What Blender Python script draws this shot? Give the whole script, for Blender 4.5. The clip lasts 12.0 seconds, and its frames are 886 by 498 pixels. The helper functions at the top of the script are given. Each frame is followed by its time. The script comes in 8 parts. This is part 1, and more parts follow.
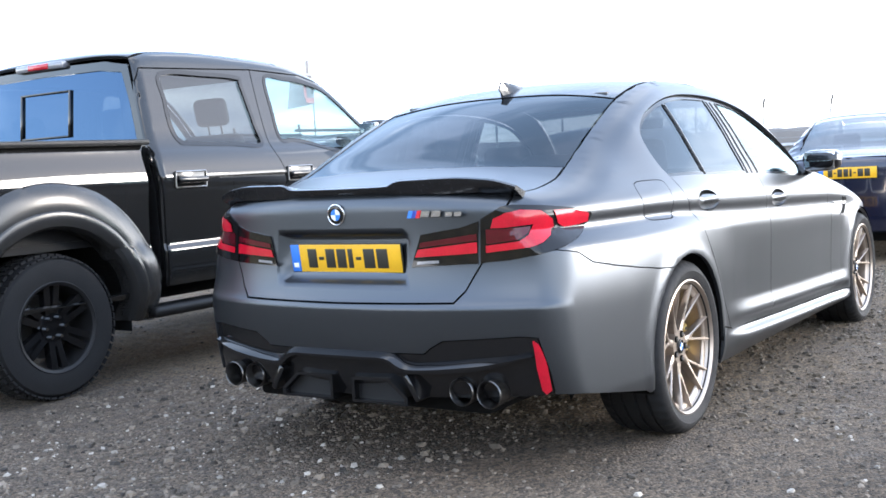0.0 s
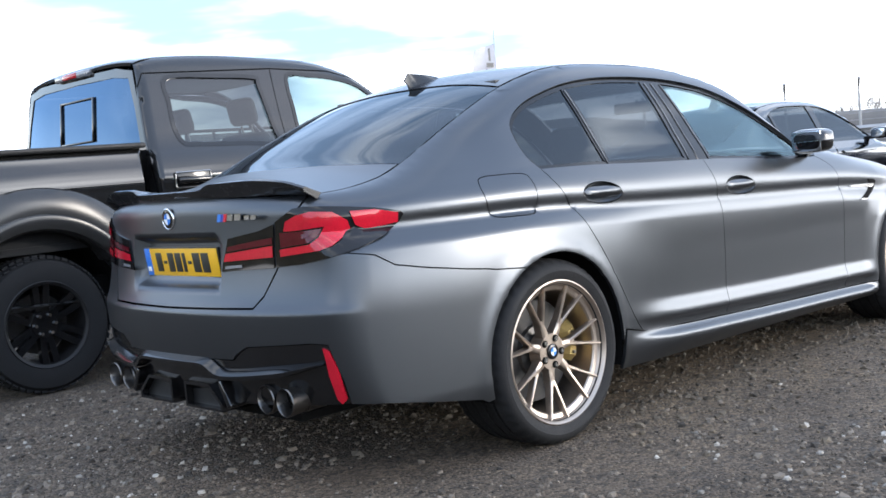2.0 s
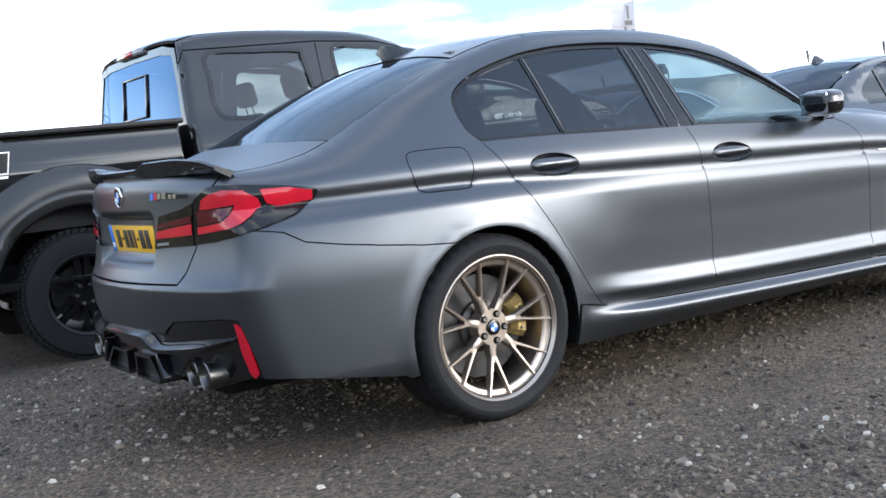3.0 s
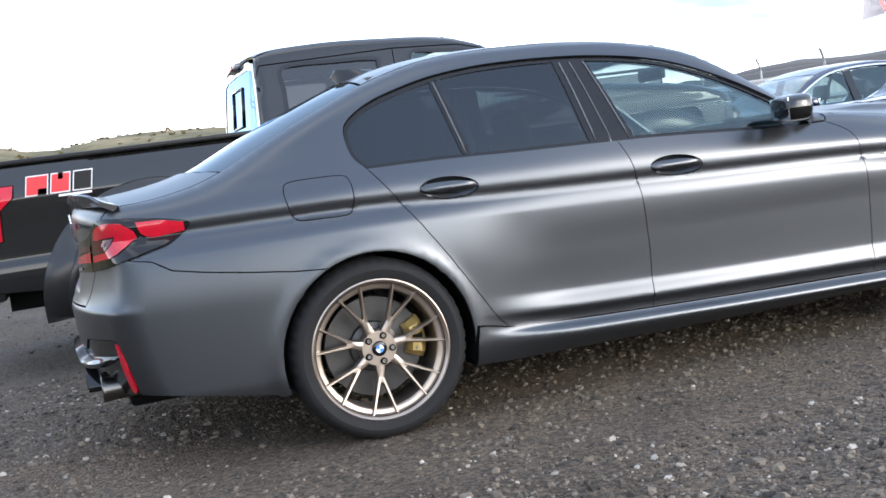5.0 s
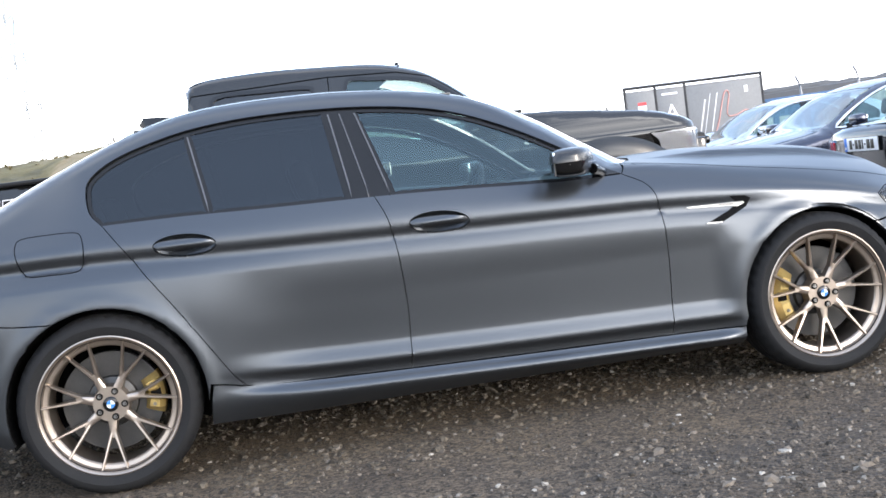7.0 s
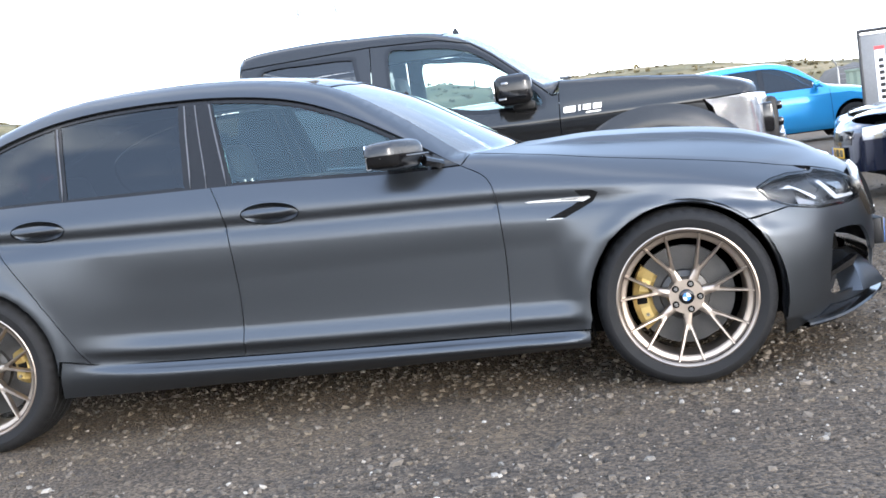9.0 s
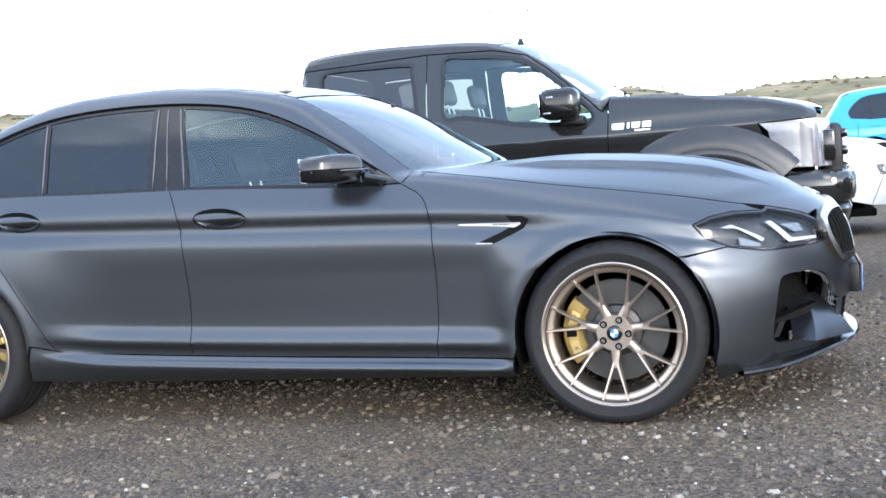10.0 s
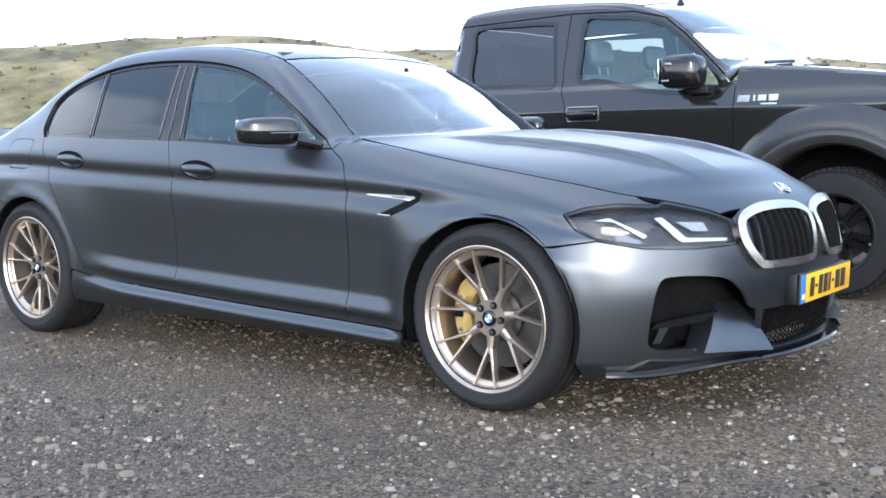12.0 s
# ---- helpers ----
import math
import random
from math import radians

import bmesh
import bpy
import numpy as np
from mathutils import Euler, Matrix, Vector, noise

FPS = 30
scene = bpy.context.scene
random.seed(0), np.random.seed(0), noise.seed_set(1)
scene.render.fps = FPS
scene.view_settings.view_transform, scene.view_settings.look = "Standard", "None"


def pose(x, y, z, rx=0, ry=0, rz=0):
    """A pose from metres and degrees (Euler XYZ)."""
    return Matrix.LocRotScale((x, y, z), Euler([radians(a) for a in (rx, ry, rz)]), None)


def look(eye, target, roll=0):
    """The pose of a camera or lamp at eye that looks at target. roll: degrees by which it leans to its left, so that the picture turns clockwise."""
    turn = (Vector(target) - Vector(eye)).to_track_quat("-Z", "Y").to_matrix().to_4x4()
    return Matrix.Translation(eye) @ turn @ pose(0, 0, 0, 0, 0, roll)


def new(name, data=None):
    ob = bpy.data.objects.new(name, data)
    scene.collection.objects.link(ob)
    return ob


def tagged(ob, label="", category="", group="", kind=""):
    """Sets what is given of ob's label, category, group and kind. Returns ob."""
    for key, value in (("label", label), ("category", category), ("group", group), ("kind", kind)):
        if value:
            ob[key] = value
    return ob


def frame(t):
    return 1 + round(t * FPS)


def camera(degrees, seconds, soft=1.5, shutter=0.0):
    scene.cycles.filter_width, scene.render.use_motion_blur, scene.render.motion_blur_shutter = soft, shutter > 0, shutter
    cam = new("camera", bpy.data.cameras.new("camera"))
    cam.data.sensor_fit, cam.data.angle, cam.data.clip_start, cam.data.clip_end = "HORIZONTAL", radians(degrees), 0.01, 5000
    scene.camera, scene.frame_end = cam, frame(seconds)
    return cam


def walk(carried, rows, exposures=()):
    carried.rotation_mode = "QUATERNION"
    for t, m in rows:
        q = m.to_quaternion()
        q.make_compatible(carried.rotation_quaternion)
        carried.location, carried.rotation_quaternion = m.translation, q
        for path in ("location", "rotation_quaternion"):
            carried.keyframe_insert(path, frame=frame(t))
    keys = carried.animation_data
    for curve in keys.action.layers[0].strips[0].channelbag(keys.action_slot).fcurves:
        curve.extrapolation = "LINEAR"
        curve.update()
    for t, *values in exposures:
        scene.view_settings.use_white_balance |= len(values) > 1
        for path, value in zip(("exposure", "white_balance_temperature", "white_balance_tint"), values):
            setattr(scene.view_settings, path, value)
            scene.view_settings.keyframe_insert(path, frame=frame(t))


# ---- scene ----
cam = camera(43.9, 12.0, soft=1.6)
# The sedan stands along +y with its rear axle over the origin; the path runs round its right side.
METRES, EYE, TURN = 10.684, 1.143, 33.6
START = (2.547, -4.191)
ROWS = [
    (0.0, 0.0, 0.0, 0.0, -0.25, -4.55, 3.11),
    (0.5, 0.0357, 0.0095, -0.0022, 2.67, -4.06, 3.37),
    (1.0, 0.0711, 0.0128, -0.0013, 5.39, -4.21, 4.07),
    (1.5, 0.1066, 0.0174, -0.0036, 8.38, -4.48, 4.25),
    (2.0, 0.1408, 0.0309, -0.0053, 12.77, -4.47, 4.96),
    (2.5, 0.1821, 0.0407, -0.0067, 19.46, -4.69, 5.78),
    (3.0, 0.2193, 0.0576, -0.0086, 21.91, -5.62, 6.11),
    (3.5, 0.2578, 0.0711, -0.0066, 24.15, -5.36, 7.07),
    (5.5, 0.3821, 0.145, -0.007, 41.75, -4.9, 7.7),
    (6.0, 0.4121, 0.1691, -0.0046, 44.28, -4.43, 7.59),
    (6.5, 0.4393, 0.2029, -0.0044, 46.14, -4.75, 7.47),
    (7.0, 0.466, 0.2409, -0.0055, 47.21, -4.25, 7.56),
    (7.5, 0.4944, 0.2754, -0.0093, 50.48, -6.3, 8.17),
    (9.5, 0.5819, 0.4409, -0.0115, 68.87, -4.09, 6.19),
    (10.0, 0.5954, 0.4851, -0.0128, 73.88, -4.19, 4.58),
    (10.5, 0.6068, 0.5303, -0.0119, 78.48, -4.9, 3.79),
    (11.0, 0.6089, 0.5774, -0.012, 83.78, -5.6, 2.74),
    (11.5, 0.61, 0.6207, -0.0106, 89.32, -5.79, 1.96),
    (12.0, 0.6145, 0.6612, -0.0114, 94.79, -6.08, 1.08),
]
walk(cam, [(t, pose(START[0], START[1], EYE, 0, 0, TURN) @ pose(METRES * x, METRES * y, METRES * z, 90 + pitch, roll, yaw)) for t, x, y, z, yaw, pitch, roll in ROWS],
     exposures=((0.0, 0.86, 6700, 12), (0.5, 0.60, 6700, 12), (1.5, 0.34, 6700, 12), (3.0, 0.20, 6700, 11), (6.0, 0.28, 6950, 13), (7.5, 0.44, 6950, 13), (9.5, 0.74, 6700, 12), (12.0, 0.62, 6450, 11)))


# ---- light ----
SUN_AZ, SUN_EL = 50.0, 14.0        # degrees from +y towards +x, and above the horizon
_a, _e = radians(SUN_AZ), radians(SUN_EL)
SUN_DIR = Vector((math.sin(_a) * math.cos(_e), math.cos(_a) * math.cos(_e), math.sin(_e)))
world = bpy.data.worlds.new("world")
scene.world = world
world.use_nodes = True


def sky_nodes():
    nt = world.node_tree
    nt.nodes.clear()
    out = nt.nodes.new("ShaderNodeOutputWorld")
    back = nt.nodes.new("ShaderNodeBackground")
    sky = nt.nodes.new("ShaderNodeTexSky")
    sky.sky_type, sky.sun_disc = "NISHITA", False
    sky.sun_elevation, sky.sun_rotation = radians(SUN_EL), radians(SUN_AZ)
    sky.air_density, sky.dust_density = 1.0, 0.5
    # thin broken cloud over the blue, thicker towards the horizon
    co = nt.nodes.new("ShaderNodeTexCoord")
    mp = nt.nodes.new("ShaderNodeMapping")
    mp.inputs["Scale"].default_value = (1.0, 1.0, 2.2)
    mp.inputs["Location"].default_value = (3.72, -0.70, 2.55)
    nz = nt.nodes.new("ShaderNodeTexNoise")
    nz.inputs["Scale"].default_value, nz.inputs["Detail"].default_value, nz.inputs["Roughness"].default_value = 1.5, 5.0, 0.5
    ramp = nt.nodes.new("ShaderNodeValToRGB")
    ramp.color_ramp.elements[0].position, ramp.color_ramp.elements[1].position = 0.54, 0.72
    sep = nt.nodes.new("ShaderNodeSeparateXYZ")
    low = nt.nodes.new("ShaderNodeMapRange")
    low.inputs["From Max"].default_value = 0.08
    # the haze stands higher towards the sun
    rise = nt.nodes.new("ShaderNodeMapRange")
    rise.inputs["From Min"].default_value, rise.inputs["From Max"].default_value = -0.5, 0.6
    rise.inputs["To Min"].default_value, rise.inputs["To Max"].default_value = 0.15, 0.29
    top = nt.nodes.new("ShaderNodeMath")
    top.operation, top.use_clamp = "ADD", True
    mix = nt.nodes.new("ShaderNodeMixRGB")
    # a thin bright haze lies over the blue
    veil = nt.nodes.new("ShaderNodeMixRGB")
    veil.blend_type, veil.inputs["Fac"].default_value, veil.inputs["Color2"].default_value = "ADD", 1.0, (4.8, 6.2, 8.8, 1)
    # cloud is brighter round the veiled sun
    dot = nt.nodes.new("ShaderNodeVectorMath")
    dot.operation, dot.inputs[1].default_value = "DOT_PRODUCT", SUN_DIR
    glow = nt.nodes.new("ShaderNodeMapRange")
    glow.interpolation_type = "SMOOTHERSTEP"
    glow.inputs["From Min"].default_value, glow.inputs["From Max"].default_value = 0.70, 1.0
    glow.inputs["To Min"].default_value, glow.inputs["To Max"].default_value = 1.0, 2.6
    cloud = nt.nodes.new("ShaderNodeMixRGB")
    cloud.blend_type, cloud.inputs["Fac"].default_value, cloud.inputs["Color1"].default_value = "MULTIPLY", 1.0, (20.0, 21.0, 22.2, 1)
    # a clearing of pale blue in the north-west
    side = nt.nodes.new("ShaderNodeVectorMath")
    side.operation, side.inputs[1].default_value = "DOT_PRODUCT", Vector((-0.72, 0.55, 0.45)).normalized()
    wide = nt.nodes.new("ShaderNodeMapRange")
    wide.interpolation_type = "SMOOTHSTEP"
    wide.inputs["From Min"].default_value, wide.inputs["From Max"].default_value = 0.74, 0.95
    lane = nt.nodes.new("ShaderNodeMapping")
    lane.inputs["Scale"].default_value, lane.inputs["Location"].default_value = (1.0, 1.0, 4.5), (1.3, 4.1, 0.4)
    wisp = nt.nodes.new("ShaderNodeTexNoise")
    wisp.inputs["Scale"].default_value, wisp.inputs["Detail"].default_value, wisp.inputs["Roughness"].default_value = 2.6, 5.0, 0.55
    gate = nt.nodes.new("ShaderNodeMapRange")
    gate.interpolation_type = "SMOOTHSTEP"
    gate.inputs["From Min"].default_value, gate.inputs["From Max"].default_value = 0.42, 0.62
    # and a deeper one high in the west
    west = nt.nodes.new("ShaderNodeVectorMath")
    west.operation, west.inputs[1].default_value = "DOT_PRODUCT", Vector((-0.84, 0.05, 0.54)).normalized()
    high = nt.nodes.new("ShaderNodeMapRange")
    high.interpolation_type = "SMOOTHSTEP"
    high.inputs["From Min"].default_value, high.inputs["From Max"].default_value, high.inputs["To Max"].default_value = 0.90, 0.975, 0.85
    most = nt.nodes.new("ShaderNodeMath")
    most.operation = "MAXIMUM"
    share = nt.nodes.new("ShaderNodeMath")
    share.operation = "MULTIPLY"
    clearing = nt.nodes.new("ShaderNodeMixRGB")
    clearing.inputs["Color2"].default_value = (3.3, 5.0, 7.8, 1)
    for a, b in ((co.outputs["Generated"], side.inputs[0]), (side.outputs["Value"], wide.inputs["Value"]), (co.outputs["Generated"], lane.inputs["Vector"]), (lane.outputs["Vector"], wisp.inputs["Vector"]),
                 (wisp.outputs["Fac"], gate.inputs["Value"]), (wide.outputs["Result"], share.inputs[0]), (gate.outputs["Result"], share.inputs[1]), (co.outputs["Generated"], west.inputs[0]), (west.outputs["Value"], high.inputs["Value"]), (share.outputs[0], most.inputs[0]), (high.outputs["Result"], most.inputs[1]), (most.outputs[0], clearing.inputs["Fac"]),
                 (mix.outputs["Color"], clearing.inputs["Color1"])):
        nt.links.new(a, b)
    back.inputs["Strength"].default_value = SKY
    for a, b in ((co.outputs["Generated"], dot.inputs[0]), (dot.outputs["Value"], glow.inputs["Value"]), (dot.outputs["Value"], rise.inputs["Value"]), (rise.outputs["Result"], low.inputs["From Min"]), (glow.outputs["Result"], cloud.inputs["Color2"]),
                 (cloud.outputs["Color"], mix.inputs["Color2"]), (co.outputs["Generated"], mp.inputs["Vector"]), (mp.outputs["Vector"], nz.inputs["Vector"]), (nz.outputs["Fac"], ramp.inputs["Fac"]),
                 (co.outputs["Generated"], sep.inputs[0]), (sep.outputs["Z"], low.inputs["Value"]), (ramp.outputs["Color"], top.inputs[0]),
                 (low.outputs["Result"], top.inputs[1]), (top.outputs[0], mix.inputs["Fac"]), (sky.outputs["Color"], veil.inputs["Color1"]), (veil.outputs["Color"], mix.inputs["Color1"]),
                 (clearing.outputs["Color"], back.inputs["Color"]), (back.outputs["Background"], out.inputs["Surface"])):
        nt.links.new(a, b)


SKY = 0.175
sky_nodes()
sun = new("sun", bpy.data.lights.new("sun", "SUN"))
sun.data.energy, sun.data.angle, sun.data.color = 1.3, radians(14.0), (1.0, 0.95, 0.88)
sun.matrix_world = look(SUN_DIR * 60, (0, 0, 0))
scene.view_settings.exposure = 0.35


# ---- materials ----
def surface(name, color, rough=0.5, metal=0.0, vary=0.12, scale=6.0, fine=60.0, bump=0.0, bump_scale=120.0, coat=0.0, spec=0.5, per_piece=0.0, coat_rough=0.04):
    """A painted or raw surface: two scales of variation in colour and gloss, fine relief."""
    m = bpy.data.materials.new(name)
    m.use_nodes = True
    nt = m.node_tree
    p = nt.nodes["Principled BSDF"]
    p.inputs["Metallic"].default_value = metal
    p.inputs["Coat Weight"].default_value = coat
    p.inputs["Coat Roughness"].default_value = coat_rough
    p.inputs["Specular IOR Level"].default_value = spec
    co = nt.nodes.new("ShaderNodeTexCoord")
    big, small = nt.nodes.new("ShaderNodeTexNoise"), nt.nodes.new("ShaderNodeTexNoise")
    big.inputs["Scale"].default_value, small.inputs["Scale"].default_value = scale, fine
    big.inputs["Detail"].default_value = small.inputs["Detail"].default_value = 4.0
    add = nt.nodes.new("ShaderNodeMath")
    add.operation = "ADD"
    rng = nt.nodes.new("ShaderNodeMapRange")
    rng.inputs["From Min"].default_value, rng.inputs["From Max"].default_value = 0.6, 1.4
    rng.inputs["To Min"].default_value, rng.inputs["To Max"].default_value = 1 - vary, 1 + vary
    col = nt.nodes.new("ShaderNodeMixRGB")
    col.blend_type, col.inputs["Fac"].default_value, col.inputs["Color1"].default_value = "MULTIPLY", 1.0, (*color, 1)
    rgh = nt.nodes.new("ShaderNodeMath")
    rgh.operation, rgh.inputs[1].default_value = "MULTIPLY", rough
    for a, b in ((co.outputs["Object"], big.inputs["Vector"]), (co.outputs["Object"], small.inputs["Vector"]), (big.outputs["Fac"], add.inputs[0]),
                 (small.outputs["Fac"], add.inputs[1]), (add.outputs[0], rng.inputs["Value"]), (rng.outputs["Result"], col.inputs["Color2"]),
                 (col.outputs["Color"], p.inputs["Base Color"]), (rng.outputs["Result"], rgh.inputs[0]), (rgh.outputs[0], p.inputs["Roughness"])):
        nt.links.new(a, b)
    if per_piece:
        geo = nt.nodes.new("ShaderNodeNewGeometry")
        pr = nt.nodes.new("ShaderNodeMapRange")
        pr.inputs["To Min"].default_value, pr.inputs["To Max"].default_value = 1 - per_piece, 1 + per_piece
        mul = nt.nodes.new("ShaderNodeMixRGB")
        mul.blend_type, mul.inputs["Fac"].default_value = "MULTIPLY", 1.0
        nt.links.new(geo.outputs["Random Per Island"], pr.inputs["Value"])
        nt.links.new(col.outputs["Color"], mul.inputs["Color1"])
        nt.links.new(pr.outputs["Result"], mul.inputs["Color2"])
        nt.links.new(mul.outputs["Color"], p.inputs["Base Color"])
    if bump:
        rel = nt.nodes.new("ShaderNodeTexNoise")
        rel.inputs["Scale"].default_value, rel.inputs["Detail"].default_value = bump_scale, 3.0
        bn = nt.nodes.new("ShaderNodeBump")
        bn.inputs["Strength"].default_value, bn.inputs["Distance"].default_value = bump, 0.01
        nt.links.new(co.outputs["Object"], rel.inputs["Vector"])
        nt.links.new(rel.outputs["Fac"], bn.inputs["Height"])
        nt.links.new(bn.outputs["Normal"], p.inputs["Normal"])
    return m


def glass(name, tint, gloss=1.0, rough=0.0, edge=4.4, base=0.075, sheen=(1.0, 1.0, 1.0)):
    """A thin pane: tinted see-through with a Fresnel reflection, which sheen colours."""
    m = bpy.data.materials.new(name)
    m.use_nodes = True
    nt = m.node_tree
    nt.nodes.clear()
    out = nt.nodes.new("ShaderNodeOutputMaterial")
    mix = nt.nodes.new("ShaderNodeMixShader")
    tr, gl, fr = nt.nodes.new("ShaderNodeBsdfTransparent"), nt.nodes.new("ShaderNodeBsdfGlossy"), nt.nodes.new("ShaderNodeLayerWeight")
    fr.inputs["Blend"].default_value = 0.5
    power, level = nt.nodes.new("ShaderNodeMath"), nt.nodes.new("ShaderNodeMath")
    power.operation, power.inputs[1].default_value = "POWER", edge
    level.operation, level.inputs[1].default_value, level.inputs[2].default_value = "MULTIPLY_ADD", 0.995 - base, base
    tr.inputs["Color"].default_value = (*tint, 1)
    gl.inputs["Roughness"].default_value = rough
    gl.inputs["Color"].default_value = (gloss * sheen[0], gloss * sheen[1], gloss * sheen[2], 1)
    nt.links.new(fr.outputs["Facing"], power.inputs[0])
    nt.links.new(power.outputs[0], level.inputs[0])
    nt.links.new(level.outputs[0], mix.inputs[0])
    nt.links.new(tr.outputs[0], mix.inputs[1])
    nt.links.new(gl.outputs[0], mix.inputs[2])
    nt.links.new(mix.outputs[0], out.inputs["Surface"])
    return m


PAINT = surface("satin_grey_paint", (0.080, 0.087, 0.096), 0.31, 0.92, 0.03, 1.5, 900.0, coat=0.12, coat_rough=0.3)
CARBON = surface("dark_carbon", (0.010, 0.0105, 0.012), 0.24, 0.0, 0.25, 40.0, 400.0, coat=0.3)
PILLAR_BLACK = surface("satin_black_trim", (0.010, 0.010, 0.0105), 0.13, 0.0, 0.15, 6.0, 90.0, spec=0.3)
EDGE_GREY = surface("grey_edge_line", (0.10, 0.10, 0.105), 0.3, 0.2, 0.1, 6.0, 90.0)
GLOSS_BLACK = surface("gloss_black", (0.006, 0.006, 0.0065), 0.12, 0.0, 0.2, 4.0, 90.0)
MATT_BLACK = surface("matt_black_plastic", (0.009, 0.009, 0.0095), 0.5, 0.0, 0.2, 8.0, 200.0, spec=0.3)
UNDER = surface("underbody_black", (0.005, 0.005, 0.005), 0.85, 0.0, 0.3, 5.0, 60.0, spec=0.1)
RUBBER = surface("tyre_rubber", (0.013, 0.013, 0.0135), 0.74, 0.0, 0.3, 7.0, 120.0, spec=0.25, bump=0.12, bump_scale=180.0)
BRONZE = surface("bronze_rim", (0.41, 0.345, 0.29), 0.35, 0.92, 0.06, 8.0, 150.0)
GOLD = surface("gold_caliper", (0.52, 0.375, 0.14), 0.36, 0.55, 0.12, 14.0, 120.0)
DISC = surface("brake_disc", (0.07, 0.068, 0.066), 0.42, 0.7, 0.2, 20.0, 200.0)
STEEL = surface("polished_steel", (0.34, 0.335, 0.33), 0.28, 1.0, 0.1, 20.0, 200.0)
CHROME = surface("bright_trim", (0.78, 0.78, 0.78), 0.13, 1.0, 0.06, 20.0, 200.0)
KIDNEY = surface("bronze_grille_trim", (0.62, 0.57, 0.50), 0.22, 1.0, 0.06, 10.0, 120.0)
WHITE = surface("white_enamel", (0.78, 0.79, 0.80), 0.3, 0.0, 0.05)
BLUE = surface("blue_enamel", (0.05, 0.22, 0.62), 0.25, 0.0, 0.08)
NAVY = surface("navy_enamel", (0.03, 0.06, 0.30), 0.3, 0.0, 0.08)
RED_FLAT = surface("red_enamel", (0.62, 0.02, 0.03), 0.3, 0.0, 0.08)
RED_LENS = surface("red_lens", (0.46, 0.006, 0.02), 0.12, 0.0, 0.16, 30.0, 160.0, coat=0.25)
DARK_LENS = surface("dark_red_lens", (0.075, 0.004, 0.009), 0.1, 0.0, 0.2, 30.0, 200.0)
SMOKE = surface("smoked_lens", (0.006, 0.0055, 0.006), 0.06, 0.0, 0.2, 30.0, 200.0, spec=0.4)
CLEAR_LENS = surface("frosted_lens", (0.24, 0.24, 0.25), 0.1, 0.3, 0.1, 30.0, 200.0)
AMBER = surface("amber_lens", (0.75, 0.20, 0.02), 0.1, 0.0, 0.1, 30.0, 200.0, coat=1.0)
LED = surface("led_white", (0.50, 0.51, 0.52), 0.25, 0.1, 0.03)
YELLOW = surface("plate_yellow", (0.80, 0.43, 0.02), 0.35, 0.0, 0.05, 9.0, 90.0)
PLATE_BLUE = surface("plate_blue", (0.03, 0.18, 0.62), 0.35, 0.0, 0.05)
INK = surface("plate_ink", (0.03, 0.028, 0.02), 0.4, 0.0, 0.1)
SEAT = surface("black_leather", (0.022, 0.022, 0.023), 0.5, 0.0, 0.2, 8.0, 90.0, bump=0.2)
SEAT_GREY = surface("grey_leather", (0.09, 0.088, 0.085), 0.5, 0.0, 0.2, 8.0, 90.0, bump=0.2)
SEAT_RED = surface("red_leather", (0.38, 0.03, 0.02), 0.5, 0.0, 0.2, 8.0, 90.0)
GLASS_DARK = glass("privacy_glass", (0.10, 0.105, 0.115), 0.82, edge=5.4, base=0.065, sheen=(0.86, 0.94, 1.0))
GLASS_MID = glass("tinted_glass", (0.16, 0.17, 0.175), 0.9, edge=5.2)
# teal is put into its reflection for the sky's veil on the pane
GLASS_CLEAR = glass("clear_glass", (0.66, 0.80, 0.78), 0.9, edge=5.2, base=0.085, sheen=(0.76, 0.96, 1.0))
GLASS_SHIELD = glass("windscreen_glass", (0.50, 0.57, 0.58), 1.0, edge=3.2)
LENS_GLASS = glass("lamp_glass", (0.92, 0.93, 0.94), 0.2, edge=5.0)
MIRROR = surface("mirror_glass", (0.85, 0.86, 0.87), 0.02, 1.0, 0.02)


# ---- building helpers ----
def thing(name, label, category, group="", kind="", at=None):
    """An Empty at the base of a thing, which carries its tags."""
    ob = new(name)
    ob.empty_display_size = 0.2
    if at is not None:
        ob.matrix_world = at
    return tagged(ob, label, category, group, kind)


def link(name, me, material, parent, label=""):
    if material is not None and not me.materials:
        me.materials.append(material)
    ob = new(name, me)
    if parent is not None:
        ob.parent = parent
    if label:
        ob["label"] = label
    return ob


def finish(me, angle=35.0):
    me.polygons.foreach_set("use_smooth", [True] * len(me.polygons))
    me.set_sharp_from_angle(angle=radians(angle))
    me.update()
    return me


def part(name, bm, material, parent=None, label="", angle=35.0):
    """One bmesh as one mesh object under a thing or a part."""
    me = bpy.data.meshes.new(name)
    bmesh.ops.recalc_face_normals(bm, faces=bm.faces)
    bm.to_mesh(me)
    bm.free()
    return link(name, finish(me, angle), material, parent, label)


def data_part(name, verts, faces, material, parent=None, label="", angle=35.0):
    me = bpy.data.meshes.new(name)
    me.from_pydata([tuple(map(float, v)) for v in verts], [], [tuple(map(int, f)) for f in faces])
    return link(name, finish(me, angle), material, parent, label)


